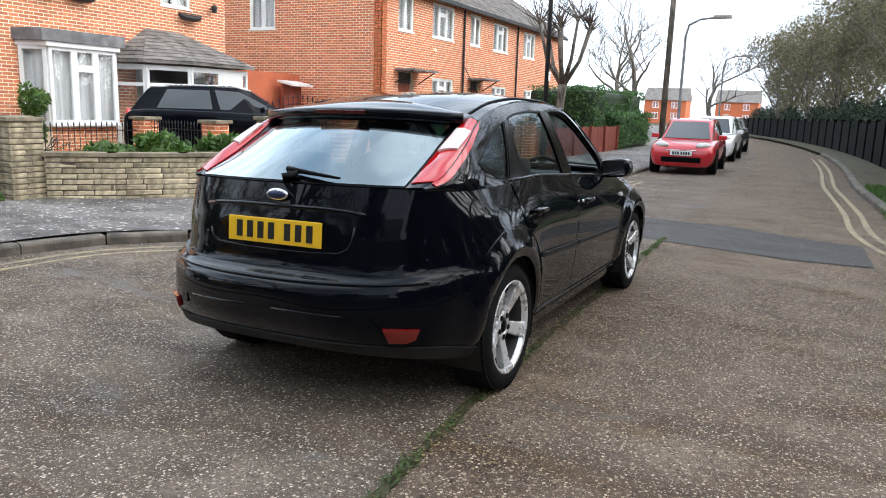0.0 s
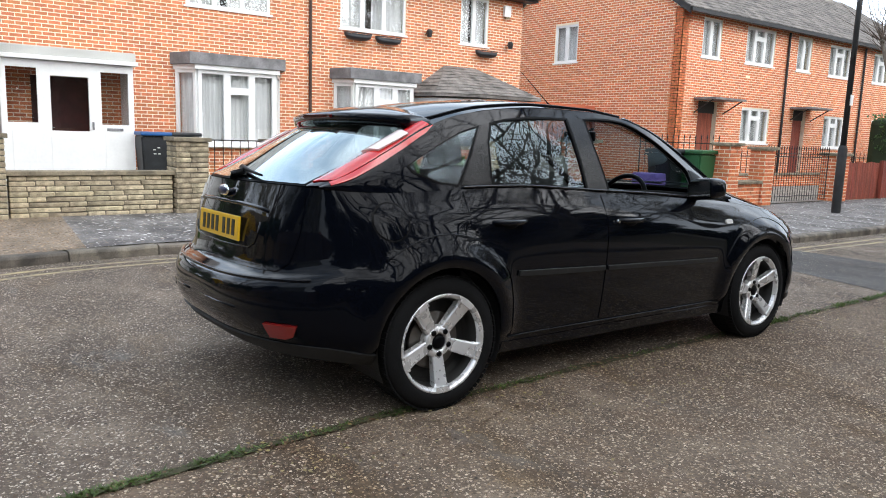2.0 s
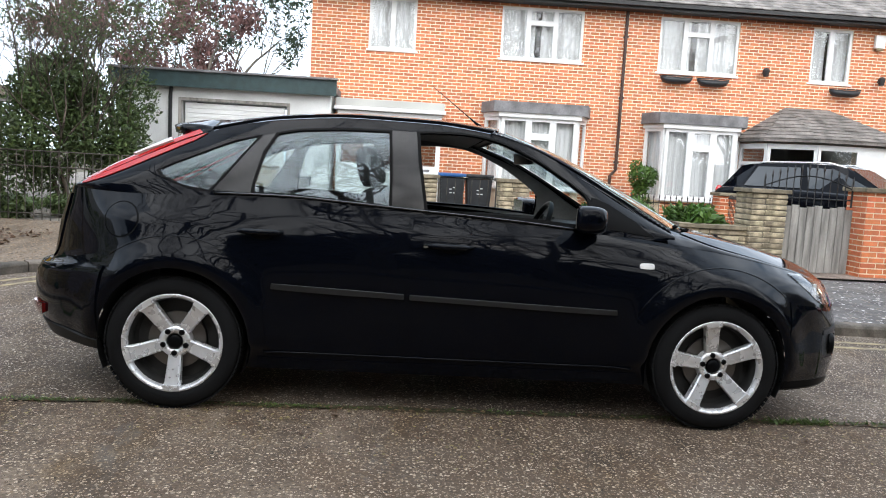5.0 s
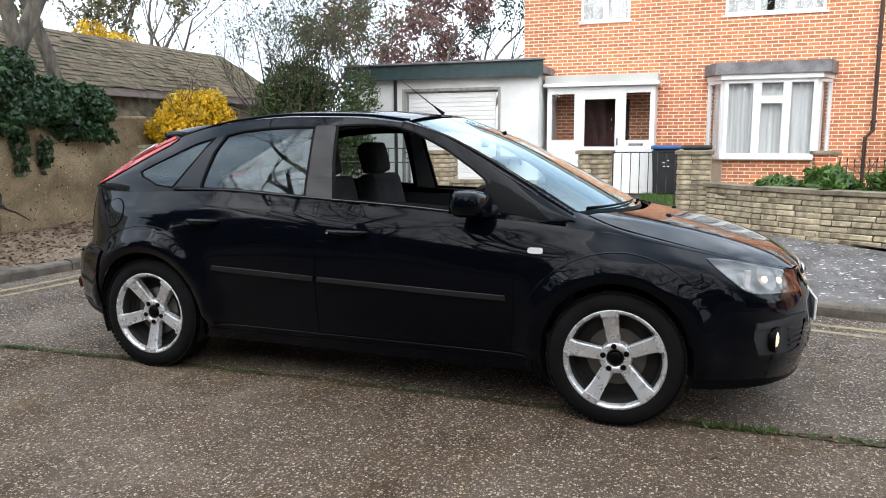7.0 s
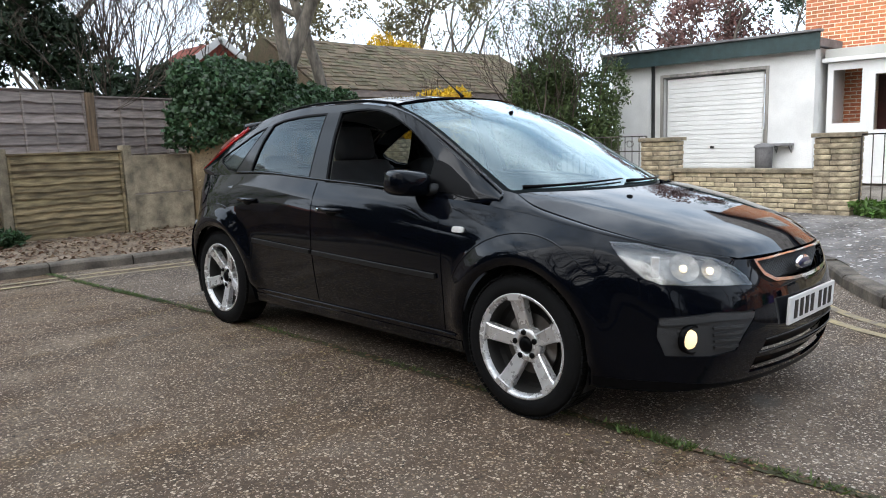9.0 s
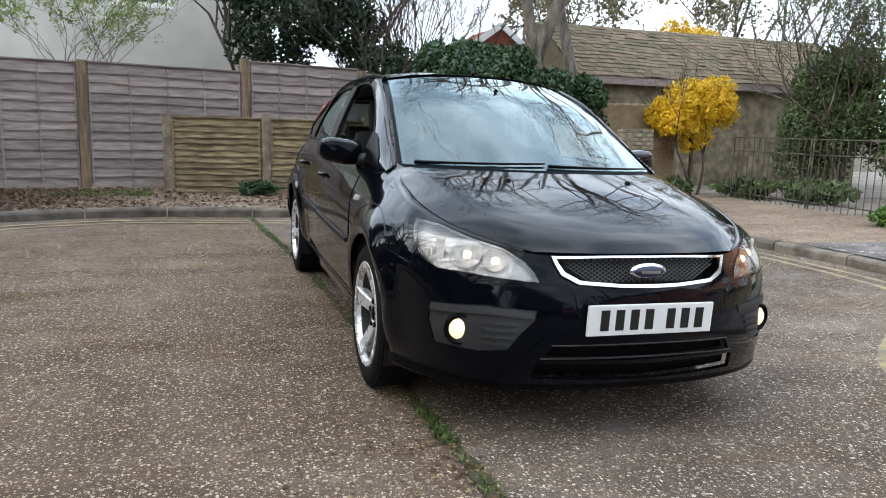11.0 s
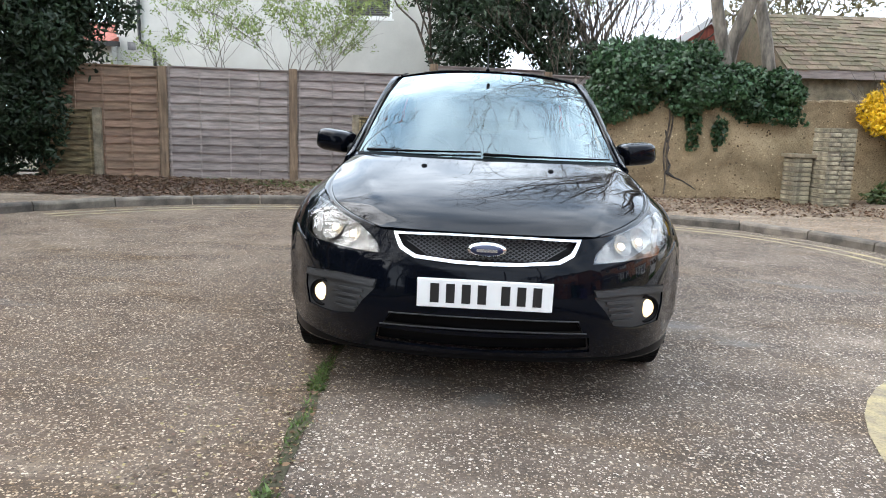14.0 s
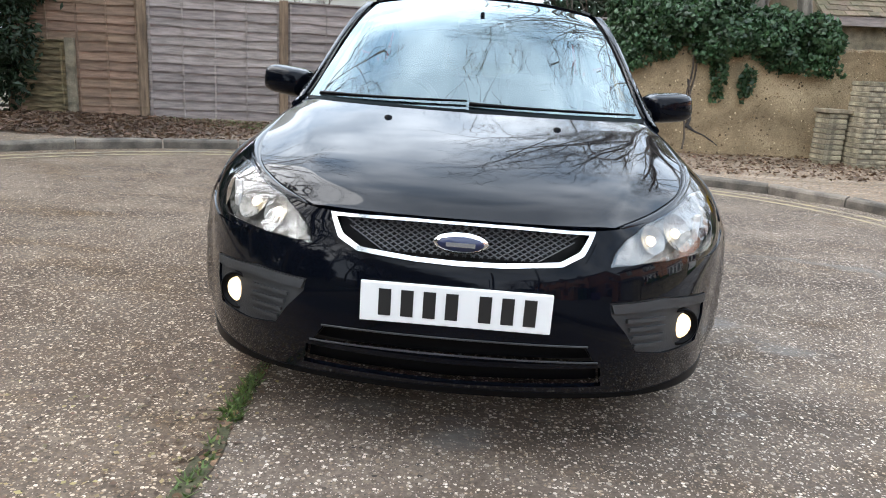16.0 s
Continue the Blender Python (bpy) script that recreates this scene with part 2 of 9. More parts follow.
def glowing(name, color, strength):
    m, n, l, b = _mat(name)
    b.inputs["Emission Color"].default_value, b.inputs["Emission Strength"].default_value = (*color, 1), strength
    b.inputs["Base Color"].default_value = (*color, 1)
    return m


M = {}
M["road"] = ground_mix("exposed_aggregate_concrete", [(0.089, 0.060, 0.040), (0.228, 0.174, 0.129), (0.47, (0.141, 0.097, 0.066)), (0.53, (0.160, 0.119, 0.088))], chips=0.58, chip_scale=66, bump=1.0, chip_color=(0.375, 0.305, 0.235), skim=(0.165, 0.155, 0.148), moss=(0.74, 0.62, 0.40))
M["road_left"] = ground_mix("worn_concrete_slab", [(0.089, 0.068, 0.053), (0.218, 0.175, 0.139), (0.5, (0.141, 0.109, 0.085))], chips=0.48, chip_scale=68, bump=0.95, chip_color=(0.41, 0.36, 0.31), skim=(0.175, 0.165, 0.158), moss=(0.80, 0.70, 0.54))
M["patch"] = ground_mix("asphalt_patch", [(0.060, 0.058, 0.058), (0.082, 0.078, 0.076)], chips=0.1, chip_scale=120)
M["pavement"] = ground_mix("old_asphalt_pavement", [(0.095, 0.089, 0.090), (0.255, 0.240, 0.232)], chips=0.24, chip_scale=17, chip_color=(0.40, 0.39, 0.38))
M["litter_ground"] = ground_mix("leaf_strewn_pavement", [(0.205, 0.160, 0.120), (0.310, 0.255, 0.200)], chips=0.45, chip_scale=30, chip_color=(0.27, 0.19, 0.12))
M["soil"] = ground_mix("soil_and_grass", [(0.055, 0.048, 0.030), (0.085, 0.090, 0.040)], chips=0.3, chip_scale=25, chip_color=(0.16, 0.10, 0.06))
M["drive"] = ground_mix("concrete_drive", [(0.20, 0.18, 0.155), (0.29, 0.265, 0.23)], chips=0.1)
M["paving"] = ground_mix("block_paving", [(0.25, 0.20, 0.17), (0.33, 0.27, 0.23)], chips=0.2)
M["kerb"] = material("concrete_kerb", (0.160, 0.135, 0.108), 0.85, vary=0.3, scale=5, fine=70, bump=0.5, obj=0.25)
M["yellow"] = material("worn_yellow_paint", (0.44, 0.35, 0.18), 0.7, vary=0.35, scale=9, fine=80, second=(0.19, 0.155, 0.11), bump=0.4)
M["brick"] = material("orange_brick", (0.66, 0.225, 0.098), 0.85, vary=0.10, scale=9, fine=90, island=0.22, bump=0.5)
M["brick_b"] = material("red_brick", (0.70, 0.205, 0.082), 0.85, vary=0.10, scale=9, fine=90, island=0.20, bump=0.5)
M["mortar"] = material("cream_mortar", (0.92, 0.80, 0.62), 0.9, vary=0.05, scale=4, fine=60, bump=0.4)
M["upvc"] = material("white_plastic", (0.84, 0.84, 0.83), 0.35, vary=0.03, scale=2, fine=20, bump=0.0)
M["white_wall"] = material("white_painted_render", (0.82, 0.82, 0.81), 0.85, vary=0.07, scale=1.5, fine=40, bump=0.5)
M["cream_wall"] = material("cream_roughcast", (0.55, 0.545, 0.51), 0.9, vary=0.06, scale=1.2, fine=55, bump=0.9)
M["orange_render"] = material("orange_painted_render", (0.55, 0.150, 0.070), 0.8, vary=0.06, scale=2, fine=40, bump=0.3)
M["lead"] = material("grey_lead", (0.21, 0.205, 0.21), 0.6, vary=0.2, scale=4, fine=30, bump=0.2)
M["dark_tile"] = material("brown_grey_roof_tile", (0.165, 0.145, 0.130), 0.9, vary=0.25, scale=3, fine=30, bump=0.4, island=0.2)
M["tile"] = material("grey_concrete_tile", (0.25, 0.225, 0.205), 0.85, vary=0.25, scale=3, fine=30, bump=0.4, island=0.2)
M["moss_tile"] = material("mossy_tile", (0.184, 0.130, 0.090), 0.95, vary=0.3, scale=3, fine=25, bump=0.6, second=(0.13, 0.115, 0.065), island=0.3)
M["pane"] = glass("window_pane", (0.90, 0.91, 0.92), weight=0.8)
# near-black that stands for unlit depth: rooms, door heads, the wall crack
M["unlit_black"] = plain("unlit_black", (0.035, 0.032, 0.03), 0.9)
M["curtain"] = material("net_curtain", (0.84, 0.84, 0.82), 0.9, vary=0.12, scale=3, fine=14, stretch=(1, 6, 0.15), bump=0.3)
M["black_iron"] = material("black_iron", (0.018, 0.018, 0.019), 0.5, vary=0.3, bump=0.1)
M["rust_iron"] = material("weathered_iron", (0.10, 0.085, 0.07), 0.7, vary=0.4, bump=0.2)
M["stone"] = material("buff_walling_stone", (0.54, 0.45, 0.305), 0.9, vary=0.25, scale=7, fine=55, bump=0.6, obj=0.28)
M["stone_mortar"] = material("grey_mortar", (0.17, 0.145, 0.11), 0.95, vary=0.2, bump=0.5)
M["fence_wood"] = material("weathered_lap_board", (0.325, 0.27, 0.245), 0.85, vary=0.16, scale=3, fine=40, stretch=(1.2, 1.2, 9), bump=0.4, obj=0.25)
M["fence_wood_brown"] = material("brown_lap_board", (0.30, 0.195, 0.130), 0.85, vary=0.16, scale=3, fine=40, stretch=(1.2, 1.2, 9), bump=0.4, obj=0.2)
M["post_wood"] = material("timber_post", (0.24, 0.165, 0.105), 0.85, vary=0.25, scale=4, fine=40, stretch=(6, 6, 0.6), bump=0.3)
M["low_panel"] = material("greenish_fence_panel", (0.265, 0.203, 0.110), 0.9, vary=0.3, scale=4, fine=50, stretch=(1, 1, 7), bump=0.4, obj=0.2)
M["conc_post"] = material("concrete_post", (0.27, 0.225, 0.155), 0.9, vary=0.25, bump=0.5)
M["render_wall"] = ground_mix("old_tan_render", [(0.25, 0.188, 0.112), (0.42, 0.325, 0.205), (0.5, (0.335, 0.255, 0.155))], rough=0.95, bump=0.7, chips=0.10, chip_scale=30, chip_color=(0.34, 0.27, 0.17))
M["red_fence"] = material("red_brown_board", (0.27, 0.060, 0.035), 0.8, vary=0.2, scale=3, stretch=(6, 6, 0.7), bump=0.3, obj=0.2)
M["grey_board"] = material("grey_weathered_board", (0.36, 0.34, 0.31), 0.85, vary=0.22, scale=3, stretch=(6, 6, 0.6), bump=0.3, obj=0.15)
M["tarred_board"] = material("tarred_black_board", (0.010, 0.010, 0.011), 0.95, vary=0.3, bump=0.3, spec=0.1)
M["stone_old"] = material("mossy_walling_stone", (0.34, 0.295, 0.205), 0.95, vary=0.28, scale=7, fine=55, bump=0.6, obj=0.28)
M["bin_black"] = material("black_bin_plastic", (0.022, 0.024, 0.028), 0.5, vary=0.2, bump=0.1)
M["bin_blue"] = plain("blue_lid_plastic", (0.020, 0.095, 0.28), 0.45)
M["bin_green"] = plain("green_bin_plastic", (0.02, 0.10, 0.035), 0.5)
M["bin_purple"] = plain("purple_box_plastic", (0.16, 0.11, 0.36), 0.5)
M["white_mark"] = plain("white_marking", (0.7, 0.7, 0.68), 0.6)
M["pale_bark"] = material("pale_grey_bark", (0.19, 0.165, 0.135), 0.95, vary=0.3, scale=8, fine=40, stretch=(1, 1, 0.3), bump=0.6)
M["bark"] = material("grey_bark", (0.17, 0.145, 0.115), 0.95, vary=0.35, scale=8, fine=40, stretch=(1, 1, 0.3), bump=0.8)
M["twig"] = material("twig_bark", (0.115, 0.090, 0.070), 0.9, vary=0.3, bump=0.2)


def leaf_mat(name, color, amount=0.45, rough=0.5):
    m = material(name, color, rough, vary=0.15, scale=3, fine=20, bump=0.0, island=amount)
    n, l = m.node_tree.nodes, m.node_tree.links
    b = n["Principled BSDF"]
    tl, mx, src = n.new("ShaderNodeBsdfTranslucent"), n.new("ShaderNodeMixShader"), b.inputs["Base Color"].links[0].from_socket
    l.new(src, tl.inputs["Color"])
    mx.inputs[0].default_value = 0.25
    l.new(b.outputs[0], mx.inputs[1])
    l.new(tl.outputs[0], mx.inputs[2])
    l.new(mx.outputs[0], n["Material Output"].inputs["Surface"])
    return m


M["ivy"] = leaf_mat("ivy_leaf", (0.046, 0.100, 0.040), 0.6, 0.45)
M["holly"] = leaf_mat("dark_evergreen_leaf", (0.024, 0.048, 0.020), 0.5, 0.55)
M["shrub"] = leaf_mat("green_shrub_leaf", (0.095, 0.140, 0.045), 0.5)
M["spring"] = leaf_mat("spring_leaf", (0.25, 0.32, 0.10), 0.4)
M["haze_leaf"] = leaf_mat("budding_leaf", (0.185, 0.165, 0.085), 0.42)
M["plum"] = leaf_mat("plum_leaf", (0.23, 0.125, 0.110), 0.40)
M["yellow_flower"] = leaf_mat("forsythia_flower", (0.80, 0.52, 0.015), 0.25)
M["hedge"] = leaf_mat("hedge_leaf", (0.085, 0.185, 0.048), 0.45)
M["grass"] = leaf_mat("grass_blade", (0.090, 0.180, 0.030), 0.45)
M["moss"] = leaf_mat("seam_weed", (0.105, 0.160, 0.040), 0.5)
M["straw_leaf"] = leaf_mat("pale_fallen_leaf", (0.30, 0.235, 0.10), 0.5)
M["dead_leaf"] = leaf_mat("dead_leaf", (0.145, 0.085, 0.050), 0.5)


# ---- building helpers ----
def thing(name, at=(0, 0, 0), label="", category="", group="", kind="", turn=0.0):
    ob = new(name)
    ob.empty_display_size = 0.1
    ob.matrix_basis = pose(*at, 0, 0, turn)
    return tagged(ob, label, category, group, kind)


def part(name, bm, mat, parent, label="", smooth=False):
    """Links a bmesh or a mesh as one object under a thing or a part, in the parent's own coordinates."""
    if isinstance(bm, bmesh.types.BMesh):
        me = bpy.data.meshes.new(name)
        bm.normal_update()
        bm.to_mesh(me)
        bm.free()
    else:
        me = bm
    if mat is not None and not me.materials:
        me.materials.append(mat)
    if smooth:
        for p in me.polygons:
            p.use_smooth = True
    ob = new(name, me)
    if parent is not None:
        ob.parent = parent
    if label:
        ob["label"] = label
    return ob


def mesh_of(name, verts, faces):
    me = bpy.data.meshes.new(name)
    me.from_pydata(verts, [], faces)
    me.update()
    return me


def box(bm, x0, x1, y0, y1, z0, z1, bevel=0.0):
    vs = [bm.verts.new((x, y, z)) for z in (z0, z1) for y in (y0, y1) for x in (x0, x1)]
    fs = [bm.faces.new([vs[i] for i in q]) for q in ((0, 2, 3, 1), (4, 5, 7, 6), (0, 1, 5, 4), (2, 6, 7, 3), (0, 4, 6, 2), (1, 3, 7, 5))]
    if bevel:
        es = list({e for f in fs for e in f.edges})
        bmesh.ops.bevel(bm, geom=es, offset=bevel, segments=2, affect="EDGES", profile=0.6)
    return bm


def new_box(*a, **k):
    return box(bmesh.new(), *a, **k)


def turned(bm, m):
    bmesh.ops.transform(bm, matrix=m, verts=bm.verts)
    return bm


def tube(bm, pts, radii, sides=8, cap=True):
    """A tapered tube along a polyline."""
    rings, prev = [], None
    for i, p in enumerate(pts):
        p = Vector(p)
        d = (Vector(pts[min(i + 1, len(pts) - 1)]) - Vector(pts[max(i - 1, 0)])).normalized()
        up = prev if prev is not None else (Vector((0, 0, 1)) if abs(d.z) < 0.9 else Vector((1, 0, 0)))
        a = (up - d * up.dot(d)).normalized()
        prev, b = a, d.cross(a)
        r = radii[i] if isinstance(radii, (list, tuple)) else radii
        rings.append([bm.verts.new(p + (a * math.cos(2 * math.pi * k / sides) + b * math.sin(2 * math.pi * k / sides)) * r) for k in range(sides)])
    for r0, r1 in zip(rings, rings[1:]):
        for k in range(sides):
            bm.faces.new((r0[k], r0[(k + 1) % sides], r1[(k + 1) % sides], r1[k]))
    if cap and sides > 2:
        bm.faces.new(rings[0][::-1])
        bm.faces.new(rings[-1])
    return bm


def lathe(bm, profile, sides=24, axis="z"):
    """Revolves (radius, height) pairs about an axis."""
    rings = []
    for r, h in profile:
        ring = []
        for k in range(sides):
            c, s = math.cos(2 * math.pi * k / sides) * r, math.sin(2 * math.pi * k / sides) * r
            ring.append(bm.verts.new({"z": (c, s, h), "x": (h, c, s), "y": (c, h, s)}[axis]))
        rings.append(ring)
    for a, b in zip(rings, rings[1:]):
        for k in range(sides):
            bm.faces.new((a[k], a[(k + 1) % sides], b[(k + 1) % sides], b[k]))
    return bm


def prism(bm, outline, depth, m=None):
    """Extrudes a flat outline of (x, y) by depth along z; m places it."""
    lo = [bm.verts.new((x, y, 0)) for x, y in outline]
    hi = [bm.verts.new((x, y, depth)) for x, y in outline]
    n = len(outline)
    bm.faces.new(lo[::-1])
    bm.faces.new(hi)
    for i in range(n):
        bm.faces.new((lo[i], lo[(i + 1) % n], hi[(i + 1) % n], hi[i]))
    if m is not None:
        bmesh.ops.transform(bm, matrix=m, verts=lo + hi)
    return bm


def spline(points, steps=8):
    """Catmull-Rom through 2D or 3D points."""
    pts = [Vector(p) for p in points]
    out = []
    for i in range(len(pts) - 1):
        p0, p1, p2, p3 = pts[max(i - 1, 0)], pts[i], pts[i + 1], pts[min(i + 2, len(pts) - 1)]
        for k in range(steps):
            t = k / steps
            out.append(0.5 * (2 * p1 + (p2 - p0) * t + (2 * p0 - 5 * p1 + 4 * p2 - p3) * t * t + (3 * p1 - p0 - 3 * p2 + p3) * t ** 3))
    out.append(pts[-1])
    return out


def leaves(name, n, spots, size, mat, parent, rng, flat=0.0, label="", wide=0.45):
    """Many small folded leaves round spots of (centre, radii); one mesh."""
    verts, faces = [], []
    total = sum(r[0] * r[1] * r[2] for _, r in spots) ** 1.0
    for c, r in spots:
        k = max(6, int(n * r[0] * r[1] * r[2] / total))
        d = rng.normal(size=(k, 3))
        d /= np.linalg.norm(d, axis=1)[:, None]
        rad = rng.uniform(0.35, 1.0, k) ** 0.45 * rng.uniform(0.85, 1.12, k)
        p = np.array(c) + d * rad[:, None] * np.array(r)
        a = rng.normal(size=(k, 3))
        a[:, 2] *= 1 - flat
        a /= np.linalg.norm(a, axis=1)[:, None]
        b = np.cross(a, d + rng.normal(scale=0.5, size=(k, 3)))
        b /= np.linalg.norm(b, axis=1)[:, None] + 1e-9
        s = size * rng.uniform(0.6, 1.35, k)[:, None]
        fold = np.cross(a, b) * s * 0.18
        for q0, q1, q2, q3 in zip(p - a * s, p + b * s * wide + fold, p + a * s, p - b * s * wide + fold):
            i = len(verts)
            verts += [q0, q1, q2, q3]
            faces += [(i, i + 1, i + 2), (i, i + 2, i + 3)]
    me = mesh_of(name, [tuple(v) for v in verts], faces)
    return part(name, me, mat, parent, label)


def twigs(name, base, height, spread, levels, rng, mat, parent, trunk_r=0.12, lean=(0, 0), n0=4, ratio=0.68, up=0.35, droop=0.0, sides=7, first=0.28, kids=(2, 4), label=""):
    """A bare branching mesh: a tapered trunk, limbs, branches and twigs. Returns the object and the tip places."""
    bm, tips = bmesh.new(), []

    def grow(p, d, length, r, level):
        pts, rad, q = [p], [r], Vector(p)
        k = 4 if level < 2 else 3
        dd = Vector(d)
        for i in range(k):
            dd = (dd + Vector(rng.normal(scale=0.16, size=3)) + Vector((0, 0, (up if level else 0.1) * 0.22 - droop * level * 0.06))).normalized()
            q = q + dd * length / k
            pts.append(q.copy())
            rad.append(r * (1 - 0.5 * (i + 1) / k))
        tube(bm, pts, rad, sides=max(3, sides - 2 * level), cap=False)
        if level >= levels:
            tips.extend(pts[1:])
            return
        m = n0 if level == 0 else int(rng.integers(kids[0], kids[1] + 1))
        for j in range(m):
            at = 0.45 + 0.55 * (j + 1) / m if level else (first * 2.2 + (1 - first * 2.2) * (j + 1) / m)
            at = min(at, 1.0)
            f = at * k
            i = min(int(f), k - 1)
            s = pts[i].lerp(pts[i + 1], f - i) if isinstance(pts[i], Vector) else Vector(pts[i]).lerp(pts[i + 1], f - i)
            ang = rng.uniform(0, 2 * math.pi)
            side = Vector((math.cos(ang), math.sin(ang), 0.15))
            nd = (dd * 0.75 + side * spread).normalized()
            grow(s, nd, length * ratio * rng.uniform(0.75, 1.15), r * 0.5 * (1 - 0.25 * at) + 0.002, level + 1)

    grow(Vector(base), Vector((lean[0], lean[1], 1)).normalized(), height * 0.5, trunk_r, 0)
    return part(name, bm, mat, parent, label, smooth=True), tips

# ---- ground, road, kerbs ----
def bend(y):
    """Sideways drift of the road far up the street."""
    return 0.0 if y < 15 else (-0.0030 * (y - 15) ** 2 if y < 60 else -6.1 - 0.27 * (y - 60))


def road_z(x, y):
    return 0.0175 * min(x, 0.9) - 0.007 * max(-4.0, min(4.0, y))


KERB_LEFT = [(-2.0, 110), (-2.0, 80), (-2.0, 55), (-2.0, 40), (-2.0, 28), (-2.0, 20), (-1.95, 15.5), (-1.85, 12), (-1.78, 9), (-1.82, 6), (-1.9, 4.2), (-1.97, 3), (-2.25, 2.1), (-2.95, 1.5),
             (-3.75, 1.05), (-4.35, 0.3), (-4.5, -0.7), (-4.4, -2.0), (-4.0, -3.1), (-3.2, -3.95), (-2.0, -4.4), (-0.6, -4.45),
             (1.0, -4.55), (2.4, -4.65), (3.6, -4.25), (4.7, -3.45), (5.5, -2.4), (5.9, -1.0), (5.7, 0.6), (5.1, 2.0), (4.2, 3.3), (3.5, 4.6),
             (3.2, 6.2), (3.15, 8.3), (3.0, 11), (2.85, 14), (2.85, 20), (2.85, 28), (2.85, 40), (2.85, 55), (2.85, 80), (2.85, 110)]
kerb_line = [Vector((p.x + bend(p.y), p.y)) for p in spline(KERB_LEFT, 6)]


def sheet(name, outline, height, mat, step=1.2, label="", kind="structure", near=None):
    """A ground sheet inside an outline, draped over height(x, y)."""
    from mathutils.geometry import delaunay_2d_cdt
    pts = [Vector((p[0], p[1])) for p in outline]
    n = len(pts)
    xs, ys = [p.x for p in pts], [p.y for p in pts]
    inner = []
    y = min(ys)
    while y < max(ys):
        s = step if y < 25 else step * 4
        x = min(xs)
        while x < max(xs):
            inner.append(Vector((x + 0.001, y + 0.001)))
            x += s
        y += s
    vs, _, fs, *_ = delaunay_2d_cdt(pts + inner, [(i, (i + 1) % n) for i in range(n)], [], 1, 1e-5)
    me = mesh_of(name, [(v.x, v.y, height(v.x, v.y)) for v in vs], [f if (vs[f[1]] - vs[f[0]]).cross(vs[f[2]] - vs[f[0]]) > 0 else f[::-1] for f in fs])
    ob = part(name, me, mat, None, label)
    return tagged(ob, label, "ground", kind=kind)


def path_z(x, y):
    """Height of the pavements and front gardens."""
    return 0.035 + 0.012 * max(0.0, min(8.0, -x - 4.0)) + 0.004 * max(0.0, min(6.0, -y - 4.5))


seam_line = spline([(1.02, -4.55), (0.94, -3.4), (0.87, -2.6), (0.80, -1.7), (0.735, 0.0), (0.70, 1.7), (0.665, 2.6), (0.62, 4.6), (0.55, 9), (0.5, 15)], 6)
split = [Vector((p.x, p.y)) for p in seam_line]
cut = min(range(len(kerb_line)), key=lambda i: (kerb_line[i] - split[0]).length)
far_l = [p for p in kerb_line[:cut + 1]]
far_r = [p for p in kerb_line[cut:]]
split_far = split + [Vector((0.45 + bend(y), y)) for y in (20, 28, 40, 55, 80, 110)]
sheet("road", far_l + split_far, lambda x, y: road_z(x, y) if y < 30 else -0.06, M["road_left"], label="worn grey-brown concrete road slab of a turning head", near=1)
sheet("road", far_r + split_far[::-1], lambda x, y: road_z(x, y) - 0.002 if y < 30 else -0.062, M["road"], label="coarse exposed-aggregate concrete road slab", near=1)
left_out = [(-5.2, 110), (-9, 40), (-5.1, 22), (-4.95, 14), (-5.0, 7.0), (-5.1, 3.6), (-6.6, 2.3), (-7.3, 1.6), (-7.4, -4.0), (-7.6, -9.6), (-5.0, -9.0), (-1.0, -8.2), (2.2, -8.4), (7.8, -8.2), (9.5, -4.0), (8.0, 3.0), (7.5, 8), (7.5, 110)]
left_out[0], left_out[1] = (-5.2 + bend(110), 110), (-5.2 + bend(40), 40)
left_out[-1] = (7.5 + bend(110), 110)
k1 = next(i for i, p in enumerate(kerb_line) if p.y < -1.6)
k2 = next(i for i, p in enumerate(kerb_line) if i > k1 and p.y > 5.0)


def ring_z(x, y):
    return path_z(x, y)


def outwards(i, d):
    t = (kerb_line[min(i + 1, len(kerb_line) - 1)] - kerb_line[max(i - 1, 0)]).normalized()
    return kerb_line[i] + Vector((t.y, -t.x)) * d


sheet("pavement", [outwards(i, 0.12) for i in range(k1 + 1)] + [Vector((-7.4, -1.6)), Vector((-7.3, 1.6)), Vector((-6.6, 2.3)), Vector((-5.1, 3.6)), Vector((-5.0, 7)), Vector((-4.95, 14)), Vector((-5.1, 22)), Vector((-5.2 + bend(40), 40)), Vector((-5.2 + bend(110), 110))],
      ring_z, M["pavement"], label="patched dark asphalt pavement along the houses")
sheet("pavement", [outwards(i, 0.12) for i in range(k1, k2 + 1)] + [Vector((9.0, 5)), Vector((9.8, -4)), Vector((9.5, -8.4)), Vector((2.2, -9.6)), Vector((-7.6, -9.9)), Vector((-7.4, -1.6))],
      ring_z, M["litter_ground"], label="brown leaf-strewn pavement round the turning head")
sheet("verge", [outwards(i, 0.12) for i in range(k2, len(kerb_line))] + [Vector((9 + bend(110), 110)), Vector((9 + bend(60), 60)), Vector((9, 20)), Vector((9, 5))],
      lambda x, y: 0.03, M["soil"], label="overgrown soil verge beside the road")
g_far = thing("ground", (0, 0, 0), "dull green-brown ground reaching the horizon", "ground", kind="structure")
part("earth", new_box(-900, 900, -900, 900, -0.6, -0.10), M["soil"], g_far)
g_plot = thing("garden_ground", (0, 0, 0), "front gardens and yards beside the houses", "ground", kind="structure")
part("plot", mesh_of("plot", [(-40, -16, 0.10), (-7.2, -16, 0.07), (-7.3, 1.65, 0.07), (-5.0, 3.9, 0.06), (-4.9, 60, 0.06), (-40, 60, 0.10)], [(0, 1, 2, 3, 4, 5)]), M["drive"], g_plot)
